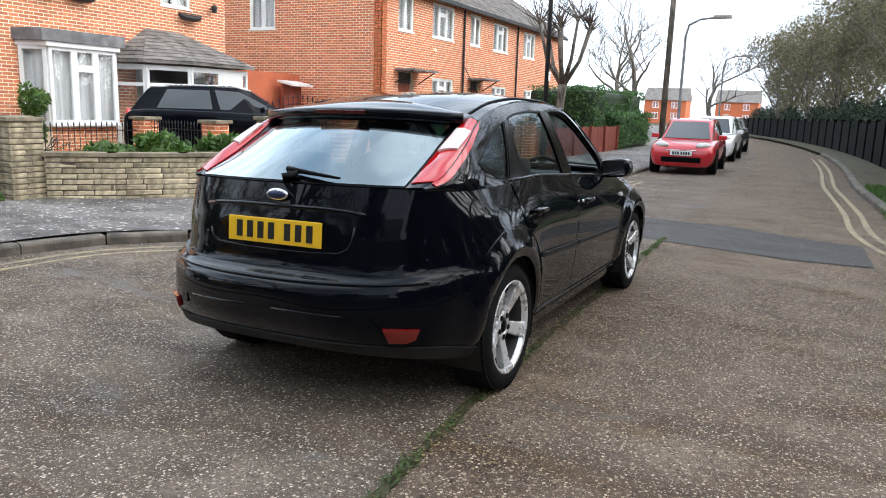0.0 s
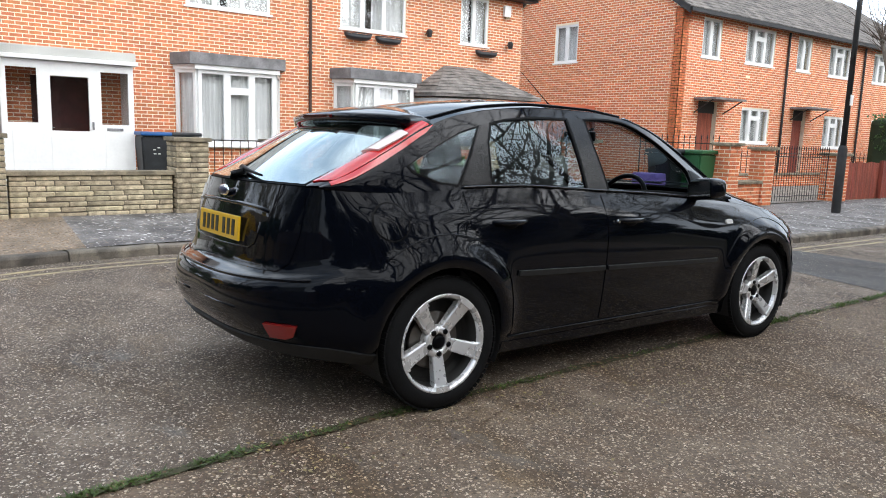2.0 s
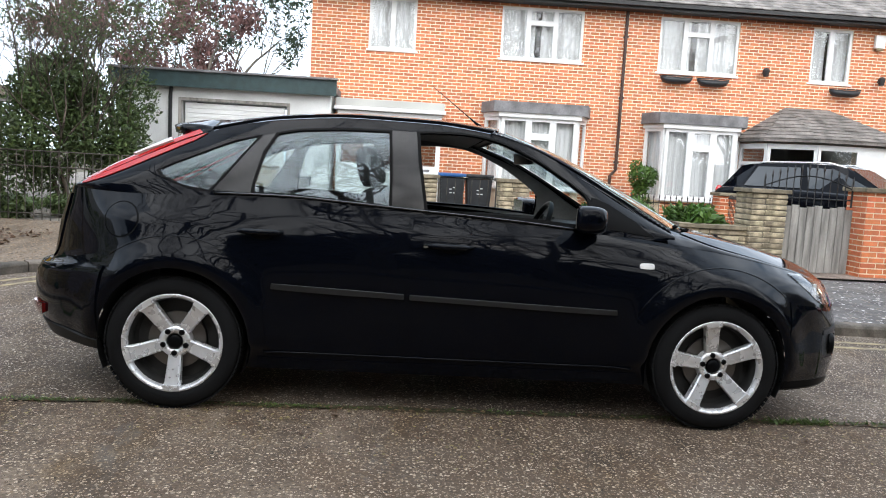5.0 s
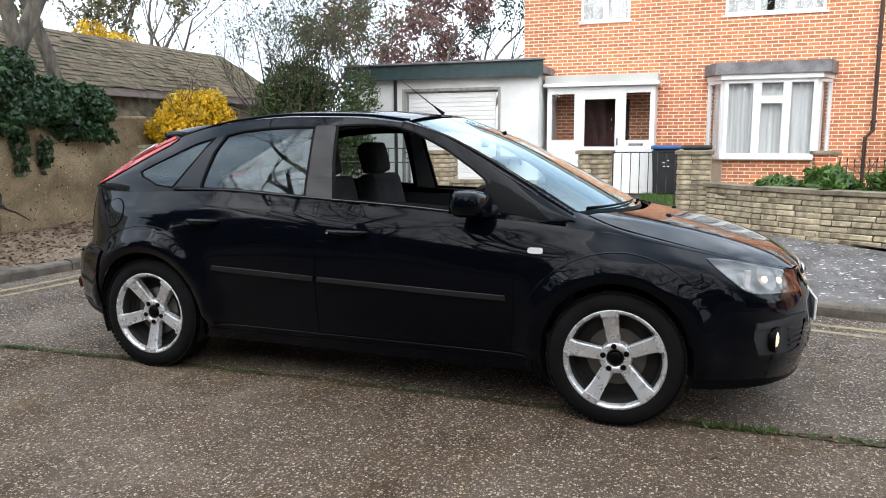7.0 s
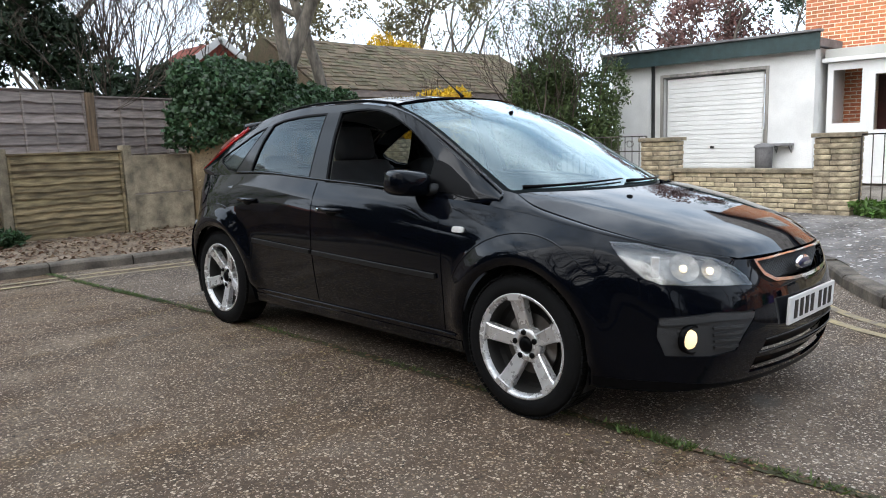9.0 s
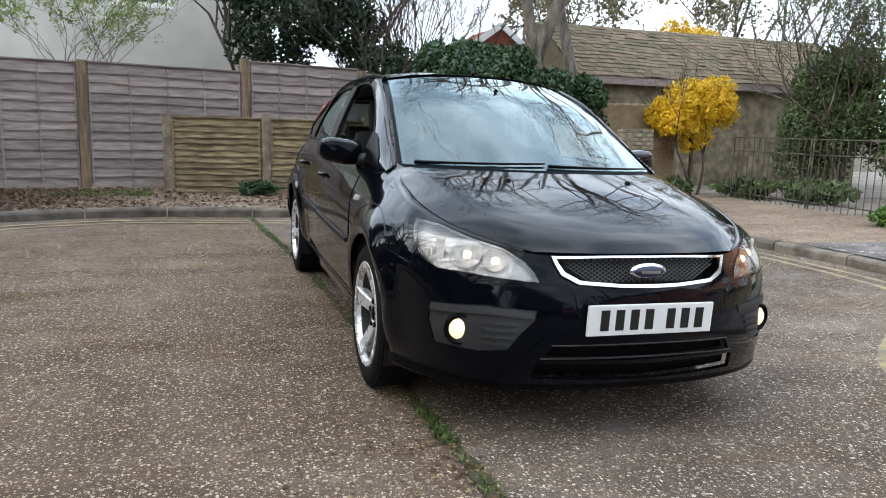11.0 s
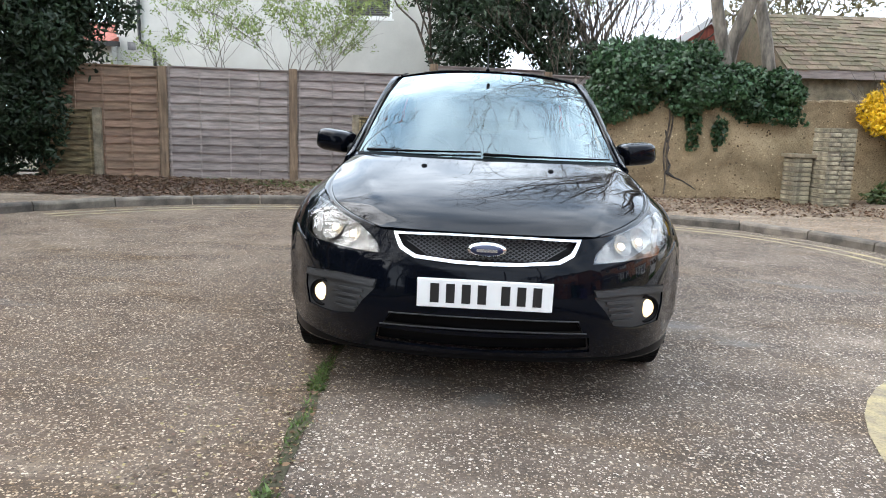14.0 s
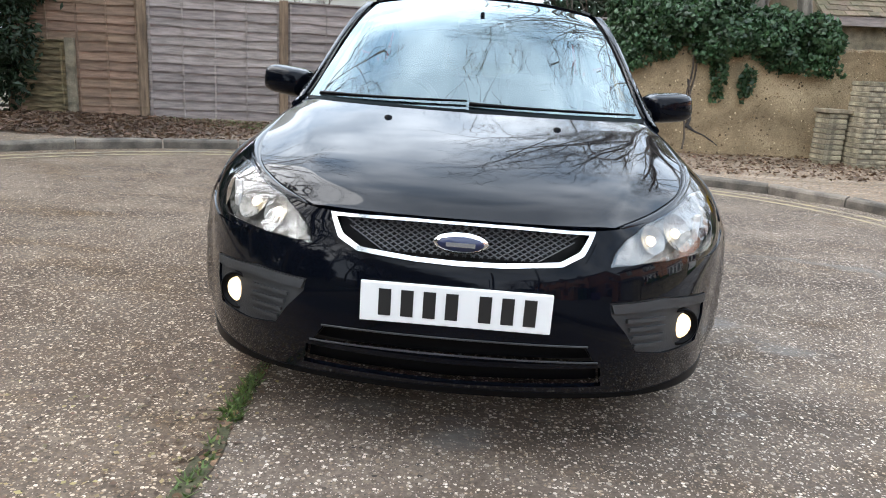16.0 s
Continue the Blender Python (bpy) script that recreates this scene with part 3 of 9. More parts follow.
part("plot", mesh_of("plot", [(-14, -30, 0.05), (25, -30, 0.05), (25, -8.3, 0.05), (2.2, -9.5, 0.05), (-7.4, -9.8, 0.05), (-14, -9.9, 0.05)], [(0, 1, 2, 3, 4, 5)]), M["soil"], g_plot)

# dark asphalt strip across the road
strip = [(-1.75, 4.6), (-0.5, 4.35), (0.8, 3.9), (2.0, 3.55), (2.75, 3.6), (2.7, 5.0), (2.2, 5.1), (1.3, 5.6), (0.2, 5.9), (-1.0, 6.0), (-1.72, 6.0)]
sheet("road_patch", [Vector(p) for p in strip], lambda x, y: road_z(x, y) + 0.005, M["patch"], step=0.5, label="dark asphalt reinstatement strip across the road")

# kerb stones
kerbs = thing("kerb", (0, 0, 0), "worn grey concrete kerb stones, stained and chipped", "kerb", kind="structure")
near_idx = [i for i, p in enumerate(kerb_line) if p.y < 30]
acc, start, stones = 0.0, near_idx[0], []
for i in near_idx[1:]:
    acc += (kerb_line[i] - kerb_line[i - 1]).length
    if acc >= 0.75:
        stones.append((start, i))
        start, acc = i, 0.0
rng = np.random.default_rng(5)
for a, b in stones:
    pa, pb = kerb_line[a], kerb_line[b]
    d = (pb - pa).normalized()
    nrm = Vector((d.y, -d.x))
    nrm = nrm if (outwards(a, 1) - kerb_line[a]).dot(nrm) > 0 else -nrm
    bm = bmesh.new()
    prof = [(0, -0.25), (0.0, 0.072), (0.014, 0.092), (0.035, 0.100), (0.135, 0.103), (0.135, -0.25)]
    rows = []
    ln = (pb - pa).length
    for q in (0.007, ln * 0.33, ln * 0.66, ln - 0.007):
        c = pa + d * q
        lift = rng.normal(scale=0.003)
        rows.append([bm.verts.new((c.x + nrm.x * (u - 0.004), c.y + nrm.y * (u - 0.004), road_z(c.x, c.y) + w + lift)) for u, w in prof])
    for r0, r1 in zip(rows, rows[1:]):
        for j in range(len(prof) - 1):
            bm.faces.new((r0[j], r0[j + 1], r1[j + 1], r1[j]))
    bm.faces.new(rows[0])
    bm.faces.new(rows[-1][::-1])
    bmesh.ops.recalc_face_normals(bm, faces=bm.faces)
    part("kerb_stone", bm, M["kerb"], kerbs)


# double yellow lines that follow the kerb
def line_strip(name, i0, i1, off, width, rng):
    verts, faces = [], []
    for i in range(i0, i1 + 1):
        w = width * (1 + rng.normal(scale=0.05))
        for d in (-off - w / 2, -off + w / 2):
            p = outwards(i, d)
            verts.append((p.x, p.y, road_z(p.x, p.y) + 0.004))
    for k in range(i1 - i0):
        faces.append((2 * k, 2 * k + 1, 2 * k + 3, 2 * k + 2))
    ob = part(name, mesh_of(name, verts, faces), M["yellow"], None)
    return tagged(ob, "faded yellow no-parking line worn thin on concrete", "road marking", "double yellow lines", kind="structure")


ka = next(i for i, p in enumerate(kerb_line) if p.y < 12.5)
kb = next(i for i, p in enumerate(kerb_line) if i > ka and p.x > 5.0)
kc = next(i for i, p in enumerate(kerb_line) if i > kb and p.y > 2.0)
kd = next(i for i, p in enumerate(kerb_line) if i > kb and p.y > 26)
for i0, i1 in ((ka, kb), (kc, kd)):
    for off in (0.34, 0.56):
        line_strip("yellow_line", i0, i1, off, 0.075, rng)

# ---- brick houses ----
def bricks(name, width, height, holes, mat, parent, m, course=0.075, length=0.225, gap=0.016, proud=0.004, seed=1, top=None):
    """Stretcher-bond bricks on the plane u, v of m (u along, v up, w out), cut round holes (u0, u1, v0, v1); top(u) limits the height."""
    rng = np.random.default_rng(seed)
    verts, faces = [], []
    rows = int(height / course + 0.999)
    for r in range(rows):
        v0, v1 = r * course + gap / 2, min(height, (r + 1) * course) - gap / 2
        if v1 - v0 < 0.01:
            continue
        u = -length / 2 * (r % 2)
        while u < width:
            segs = [(max(0, u) + gap / 2, min(width, u + length) - gap / 2)]
            for h0, h1, k0, k1 in holes:
                if k0 < v1 and k1 > v0:
                    segs = [s for a, b in segs for s in ((a, min(b, h0)), (max(a, h1), b)) if s[1] - s[0] > 0.02]
            for a, b in segs:
                if b - a < 0.02 or (top and top((a + b) / 2) < v1):
                    continue
                w = proud + rng.normal(scale=0.0012)
                i = len(verts)
                verts += [m @ Vector(p) for p in ((a, v0, 0), (b, v0, 0), (b, v1, 0), (a, v1, 0), (a + .002, v0 + .002, w), (b - .002, v0 + .002, w), (b - .002, v1 - .002, w), (a + .002, v1 - .002, w))]
                faces += [(i + 4, i + 5, i + 6, i + 7), (i, i + 1, i + 5, i + 4), (i + 1, i + 2, i + 6, i + 5), (i + 2, i + 3, i + 7, i + 6), (i + 3, i, i + 4, i + 7)]
            u += length
    ob = part(name, mesh_of(name, [tuple(v) for v in verts], faces), mat, parent)
    ob["kind"] = "stuff"
    return ob


def wall_with_holes(name, width, height, holes, thick, mat, parent, m, gable=None):
    """A wall slab with openings through it; u along, v up, w outwards from -thick to 0. gable: rise of a central peak."""
    from mathutils.geometry import delaunay_2d_cdt
    out = [(0, 0), (width, 0), (width, height)] + ([(width / 2, height + gable)] if gable else []) + [(0, height)]
    pts, edges = [Vector(p) for p in out], [(i, (i + 1) % len(out)) for i in range(len(out))]
    for a, b, c, d in holes:
        k = len(pts)
        pts += [Vector((a, c)), Vector((b, c)), Vector((b, d)), Vector((a, d))]
        edges += [(k, k + 1), (k + 1, k + 2), (k + 2, k + 3), (k + 3, k)]
    vs, _, fs, *_ = delaunay_2d_cdt(pts, edges, [], 1, 1e-6)
    keep = []
    for f in fs:
        c = (vs[f[0]] + vs[f[1]] + vs[f[2]]) / 3
        if not any(a < c.x < b and d < c.y < e for a, b, d, e in holes):
            keep.append(f)
    bm = bmesh.new()
    front, back = ([bm.verts.new(m @ Vector((v.x, v.y, w))) for v in vs] for w in (0, -thick))
    count = {}
    for f in keep:
        f = f if (vs[f[1]] - vs[f[0]]).cross(vs[f[2]] - vs[f[0]]) > 0 else f[::-1]
        bm.faces.new([front[i] for i in f])
        bm.faces.new([back[i] for i in reversed(f)])
        for e in zip(f, list(f[1:]) + [f[0]]):
            count[e] = 1
    for a, b in count:
        if (b, a) not in count:
            bm.faces.new((front[b], front[a], back[a], back[b]))
    return part(name, bm, mat, parent)


def window(parent, m, w, h, layout, depth=0.07, sill=True, curtain=True, fr=0.05, name="window"):
    """A white casement window in u, v of m with its lower left corner at the origin. layout: panes (u0, u1, v0, v1) as fractions."""
    win = part(name, _frame_mesh(w, h, layout, fr, depth, m), M["upvc"], parent, "white plastic window frame")
    for a, b, c, d in layout:
        i = fr * 0.55
        bm = new_box(a * w + i, b * w - i, c * h + i, d * h - i, depth * 0.30, depth * 0.30 + 0.006)
        part("pane", turned(bm, m), M["pane"], win).visible_shadow = False
    if sill:
        part("sill", turned(new_box(-0.05, w + 0.05, -0.05, -0.002, 0.0, depth + 0.06, bevel=0.008), m), M["upvc"], win)
    # flat dark sheet behind the glass: the room's shade put into its colour
    back = part("room_backing", turned(new_box(-0.0, w, 0, h, -0.42, -0.40), m), M["unlit_black"], win)
    if curtain:
        bm = bmesh.new()
        rows = []
        n = max(8, int(w / 0.035))
        for v in (0.03, h - 0.03):
            rows.append([bm.verts.new((0.03 + (w - 0.06) * k / n, v, -0.09 + 0.018 * math.sin(k * 1.9) + 0.012 * math.sin(k * 0.7 + v))) for k in range(n + 1)])
        for k in range(n):
            mid = (k + 0.5) / n
            if 0.42 < mid < 0.5 and curtain == "parted":
                continue
            bm.faces.new((rows[0][k], rows[0][k + 1], rows[1][k + 1], rows[1][k]))
        part("net_curtain", turned(bm, m), M["curtain"], win, smooth=True)
    return win


def _frame_mesh(w, h, layout, fr, depth, m):
    bm = bmesh.new()
    for a, b, c, d in layout:
        u0, u1, v0, v1 = a * w, b * w, c * h, d * h
        for x0, x1, y0, y1 in ((u0, u0 + fr, v0, v1), (u1 - fr, u1, v0, v1), (u0 + fr, u1 - fr, v0, v0 + fr), (u0 + fr, u1 - fr, v1 - fr, v1)):
            box(bm, x0, x1, y0, y1, 0.0, depth)
    return turned(bm, m)


def face_plus_x(x, y, z):
    """u runs towards +y, v up, out towards +x."""
    return Matrix(((0, 0, 1, x), (1, 0, 0, y), (0, 1, 0, z), (0, 0, 0, 1)))


def face_minus_y(x, y, z):
    """u runs towards +x, v up, out towards -y."""
    return Matrix(((1, 0, 0, x), (0, 0, -1, y), (0, 1, 0, z), (0, 0, 0, 1)))


ONE = [(0, 1, 0, 1)]
TWO = [(0, 0.5, 0, 1), (0.5, 1, 0, 1)]
THREE = [(0, 0.33, 0, 1), (0.33, 0.66, 0, 0.72), (0.33, 0.66, 0.72, 1), (0.66, 1, 0, 1)]

# pair of brick houses facing the turning head
GZ = 0.08
HX, HY0, HY1, HTOP = -13.0, -2.45, 11.55, 5.25
house_a = thing("house", (HX, HY0, GZ), "two-storey orange brick semi-detached houses with white bay windows", "house")
A = face_plus_x(0, 0, 0)
wins_a = [(1.30, 2.38, 3.80, 4.95, TWO), (4.34, 6.26, 3.78, 4.95, THREE), (8.07, 9.98, 3.70, 4.95, THREE), (11.76, 12.74, 3.68, 4.93, TWO)]
holes_a = [(a, b, c, d) for a, b, c, d, _ in wins_a] + [(1.33, 2.43, 0.0, 2.1), (4.2, 6.35, 0.80, 2.45), (8.0, 10.1, 0.75, 2.40), (10.9, 13.2, 0.0, 2.15)]
wall_with_holes("wall", HY1 - HY0, HTOP - GZ, holes_a, 0.28, M["mortar"], house_a, A)
bricks("brickwork", HY1 - HY0, HTOP - GZ, holes_a, M["brick"], house_a, A, seed=3)
bm = box(new_box(-9, -0.29, 13.72, 14.0, 0, HTOP - GZ), -9, -0.29, 0.0, 0.28, 0, HTOP - GZ)
part("side_wall", box(bm, -9, -8.72, 0.28, 13.72, 0, HTOP - GZ), M["white_wall"], house_a, "white painted side wall")
for a, b, c, d, lay in wins_a:
    window(house_a, A @ Matrix.Translation((a, c, -0.10)), b - a, d - c, lay, curtain="parted", fr=0.055)


def tiled_slope(name, width, length, pitch, mat, parent, m, course=0.20, tile=0.22, seed=2, sag=0.0):
    """Overlapping roof tiles going up a slope: u along the eave, s up the slope."""
    rng = np.random.default_rng(seed)
    verts, faces = [], []
    cp, sp = math.cos(pitch), math.sin(pitch)
    for r in range(int(length / course)):
        u = -tile / 2 * (r % 2)
        while u < width:
            a, b = max(0, u) + 0.003, min(width, u + tile) - 0.003
            u += tile
            if b - a < 0.03:
                continue
            s0, s1 = r * course, min(length, (r + 1.25) * course)
            lift = 0.022 + rng.normal(scale=0.003 + sag * 0.2)
            i = len(verts)
            dip = sag * math.sin((a + b) * 0.9) * math.sin(s0 * 1.3)
            for s, t in ((s0, lift), (s1, 0.004)):
                for uu in (a, b):
                    for dz in (0, -0.016):
                        verts.append(m @ Vector((uu, s * cp - sp * (t + dz) * 0 , s * sp + t + dz + dip)))
            faces += [(i, i + 2, i + 6, i + 4), (i + 1, i + 5, i + 7, i + 3), (i, i + 1, i + 3, i + 2), (i, i + 4, i + 5, i + 1), (i + 2, i + 3, i + 7, i + 6)]
    ob = part(name, mesh_of(name, [tuple(v) for v in verts], faces), mat, parent)
    ob["kind"] = "stuff"
    return ob


UP_X = Matrix(((0, -1, 0, 0), (1, 0, 0, 0), (0, 0, 1, 0), (0, 0, 0, 1)))     # u along +y, slope rising towards -x
roof_a = part("roof", turned(prism(bmesh.new(), [(0.35, HTOP - GZ), (-4.5, HTOP - GZ + 2.9), (-9.3, HTOP - GZ)], 14.5), Matrix(((1, 0, 0, 0), (0, 0, 1, -0.25), (0, 1, 0, 0), (0, 0, 0, 1)))), M["tile"], house_a)
tiled_slope("roof_tiles", 14.5, 5.6, math.atan(2.9 / 4.85), M["tile"], roof_a, Matrix.Translation((0.36, -0.25, HTOP - GZ + 0.02)) @ UP_X)
bm = box(new_box(0.02, 0.36, -0.27, 14.27, HTOP - GZ - 0.16, HTOP - GZ - 0.02), 0.34, 0.46, -0.27, 14.27, HTOP - GZ - 0.10, HTOP - GZ - 0.02)
part("gutter", bm, M["black_iron"], roof_a, "dark eaves board and gutter")

# drainpipe
bm = tube(bmesh.new(), [(0.06, 7.25, 5.0), (0.06, 7.25, 1.35), (0.06, 7.12, 1.2), (0.06, 7.12, 0.0)], 0.036, 10)
for z in (1.5, 3.0, 4.4):
    box(bm, 0.0, 0.10, 7.20, 7.30, z, z + 0.05)
part("drainpipe", bm, material("brown_pipe_paint", (0.060, 0.030, 0.022), 0.5, vary=0.2), house_a, "dark brown drainpipe with brackets", smooth=False)


def bay(parent, y0, y1, z0, z1, roof_z, name="bay_window"):
    """A shallow white bay with canted sides, four lights, a panelled base and a flat lead roof."""
    w, d = y1 - y0, 0.50
    b = thing(name)
    b.parent = parent
    b["label"] = "white bay window with net curtains"
    o = face_plus_x(d, y0 + 0.28, z0)
    fw = w - 0.56
    window(b, o, fw, z1 - z0, [(0, 0.36, 0, 1), (0.36, 0.68, 0, 0.74), (0.36, 0.68, 0.74, 1), (0.68, 1, 0, 1)], depth=0.06, fr=0.075)
    ang = math.atan2(d, 0.28)
    for sgn, base in ((1, Vector((0.02, y0, z0))), (-1, Vector((d, y1 - 0.28, z0)))):
        u = Vector((d - 0.02, 0.28, 0)).normalized() if sgn > 0 else Vector((-(d - 0.02), 0.28, 0)).normalized()
        ln = math.hypot(d - 0.02, 0.28)
        outw = Vector((u.y, -u.x, 0))
        mm = Matrix(((u.x, 0, outw.x, base.x), (u.y, 0, outw.y, base.y), (0, 1, 0, base.z), (0, 0, 0, 1)))
        window(b, mm, ln, z1 - z0, ONE, depth=0.06, fr=0.07, sill=False)
    part("apron", prism(bmesh.new(), [(0.005, y0 - 0.02), (d + 0.10, y0 + 0.24), (d + 0.10, y1 - 0.24), (0.005, y1 + 0.02)], 0.05, Matrix.Translation((0, 0, z0 - 0.055))), M["upvc"], b, "white sill board")
    dwarf = prism(bmesh.new(), [(0.008, y0 + 0.03), (d - 0.01, y0 + 0.29), (d - 0.01, y1 - 0.29), (0.008, y1 - 0.03)], z0 - 0.06, None)
    part("dwarf_wall", dwarf, M["mortar"], b)
    bricks("brickwork", w - 0.58, z0 - 0.06, [], M["brick"], b, face_plus_x(d - 0.009, y0 + 0.29, 0), seed=9)
    part("fascia", prism(bmesh.new(), [(0.004, y0 - 0.08), (d + 0.12, y0 + 0.20), (d + 0.12, y1 - 0.20), (0.004, y1 + 0.08)], 0.10, Matrix.Translation((0, 0, z1 + 0.002))), M["upvc"], b)
    part("lead_roof", prism(bmesh.new(), [(0.003, y0 - 0.14), (d + 0.16, y0 + 0.08), (d + 0.16, y1 - 0.08), (0.003, y1 + 0.14)], max(0.08, roof_z - z1 - 0.11), Matrix.Translation((0, 0, z1 + 0.104))), M["lead"], b, "grey lead flashing roof")
    return b


bay(house_a, 4.12, 6.42, 0.82, 2.40, 2.75)
bay(house_a, 7.93, 10.15, 0.75, 2.36, 2.72)

# ---- the back of the turning head: fences, wall, ivy, outbuilding ----
rngb = np.random.default_rng(21)


def along(p, q):
    """Frame with u from p to q on the ground, v up, w to the right-hand side of u seen from above turned to face the road."""
    p, q = Vector((*p, 0)), Vector((*q, 0))
    u = (q - p).normalized()
    w = Vector((-u.y, u.x, 0))
    if w.y < 0:
        w = -w
    return Matrix(((u.x, 0, w.x, p.x), (u.y, 0, w.y, p.y), (0, 1, 0, 0), (0, 0, 0, 1))), (q - p).length


def lap_panel(p, q, z0, z1, mat, label, boards=13, battens=3, top_rail=True):
    """A fence panel of overlapping horizontal boards with battens and a capping."""
    m, ln = along(p, q)
    pn = thing("lap_fence", (0, 0, 0), label, "fence", "lap fences")
    h = (z1 - z0) / boards
    for k in range(boards):
        bm = bmesh.new()
        n = 9
        rows = []
        wob = rngb.normal(scale=0.009, size=(n, 2))
        for i in range(n):
            u = -0.025 + (ln + 0.05) * i / (n - 1)
            a, b = z0 + k * h - 0.012 + wob[i, 0], z0 + (k + 1) * h + 0.02 + wob[i, 1] * 0.5
            rows.append([bm.verts.new(m @ Vector((u, v, w))) for v, w in ((a, 0.052), (b, 0.010), (b, 0.002), (a, 0.036))])
        for r0, r1 in zip(rows, rows[1:]):
            for j in range(4):
                bm.faces.new((r0[j], r0[(j + 1) % 4], r1[(j + 1) % 4], r1[j]))
        bm.faces.new(rows[0][::-1])
        bm.faces.new(rows[-1])
        bmesh.ops.recalc_face_normals(bm, faces=bm.faces)
        part("board", bm, mat, pn)
    for i in range(battens + 2):
        u = 0.02 + (ln - 0.065) * i / (battens + 1)
        part("batten", turned(new_box(u, u + 0.028, z0, z1 - 0.01, 0.030, 0.068), m), mat, pn)
    if top_rail:
        part("capping", turned(new_box(0.0, ln, z1 + 0.01, z1 + 0.035, -0.01, 0.052, bevel=0.004), m), mat, pn)
    return pn


def post(name, at, size, z0, z1, mat, label, cat="post", lean=0.0):
    bm = turned(new_box(-size / 2, size / 2, -size / 2, size / 2, z0, z1, bevel=0.008), Matrix.Translation((*at, 0)) @ pose(0, 0, 0, 0, lean, 13))
    ob = part(name, bm, mat, None)
    return tagged(ob, label, cat, name + "s")


def fy(x):
    return -9.45 + 0.235 * x


for x0, x1, z1, mt, lb in ((7.45, 5.62, 1.98, "fence_wood_brown", "brown stained lap fence panel behind leaf litter"), (5.48, 3.42, 2.0, "fence_wood", "weathered grey lap fence panel"),
                           (3.28, 0.90, 2.02, "fence_wood", "weathered grey lap fence panel"), (0.74, -1.30, 2.20, "fence_wood", "taller weathered grey lap fence panel beside the ivy"), (-1.44, -3.3, 2.12, "fence_wood", "weathered grey lap fence panel half hidden by ivy")):
    lap_panel((x0, fy(x0)), (x1, fy(x1)), 0.08, z1, M[mt], lb)
for x, z in ((7.50, 1.9), (5.55, 2.02), (3.35, 2.06), (0.82, 2.26), (-1.37, 2.2)):
    post("fence_post", (x, fy(x) + 0.03), 0.145, 0.0, z, M["post_wood"], "square brown timber fence post")
for (p, q) in (((7.62, -7.75), (6.62, -7.66)), ((2.0, -7.80), (0.66, -7.52)), ((0.54, -7.50), (-0.94, -7.48))):
    lap_panel(p, q, 0.08, 1.20, M["low_panel"], "low green-stained fence panel of thin boards", boards=12, battens=0)
for x, y, z in ((6.53, -7.66, 1.27), (2.06, -7.80, 1.26), (0.60, -7.50, 1.30), (-1.0, -7.48, 1.30)):
    post("concrete_post", (x, y), 0.13, 0.0, z, M["conc_post"], "short concrete fence post, chipped and mossy")

# concrete slab fence and old rendered wall
m, ln = along((-1.07, -7.47), (-1.95, -7.42))
cw = thing("concrete_panel_wall", (0, 0, 0), "low wall of two stained concrete panels beside the rendered wall", "wall")
for k, (a, b) in enumerate(((0.02, 0.58), (0.60, 1.15))):
    part("concrete_panel", turned(new_box(0, ln, a, b, -0.05, 0.02, bevel=0.008), m), M["conc_post"], cw)
W0, W1 = (-1.97, -7.42), (-7.0, -7.75)
m, ln = along(W0, W1)
rw_ = thing("garden_wall", (0, 0, 0), "old tan rendered garden wall with a long crack", "wall")
bm = bmesh.new()
rows = []
for i in range(60):
    u = ln * i / 59
    top = 1.70 + 0.03 * math.sin(u * 1.7) + rngb.normal(scale=0.012)
    rows.append([bm.verts.new(m @ Vector((u, v, w + (0.012 * noise.noise(Vector((u * 2, v * 2, 0))) if 0 < k < 8 else 0)))) for k, (v, w) in enumerate([(0, -0.12), (0, 0.12), (0.3, 0.115), (0.6, 0.11), (0.9, 0.11), (1.2, 0.105), (top - 0.03, 0.10), (top, 0.07), (top, -0.09)])])
for r0, r1 in zip(rows, rows[1:]):
    for j in range(len(r0)):
        bm.faces.new((r0[j], r0[(j + 1) % len(r0)], r1[(j + 1) % len(r0)], r1[j]))
bm.faces.new(rows[0][::-1])
bm.faces.new(rows[-1])
bmesh.ops.recalc_face_normals(bm, faces=bm.faces)
part("render_coat", bm, M["render_wall"], rw_, smooth=False)
crack = [(1.14, 1.15), (1.17, 1.0), (1.21, 0.86), (1.18, 0.72), (1.25, 0.58), (1.20, 0.46), (1.34, 0.38), (1.48, 0.33), (1.63, 0.24), (1.76, 0.15)]
bm = bmesh.new()
tube(bm, [m @ Vector((u, v, 0.112)) for u, v in crack], [0.012, 0.015, 0.018, 0.014, 0.02, 0.045, 0.016, 0.012, 0.012, 0.006], 5)
part("crack", bm, M["unlit_black"], rw_, "dark jagged crack")


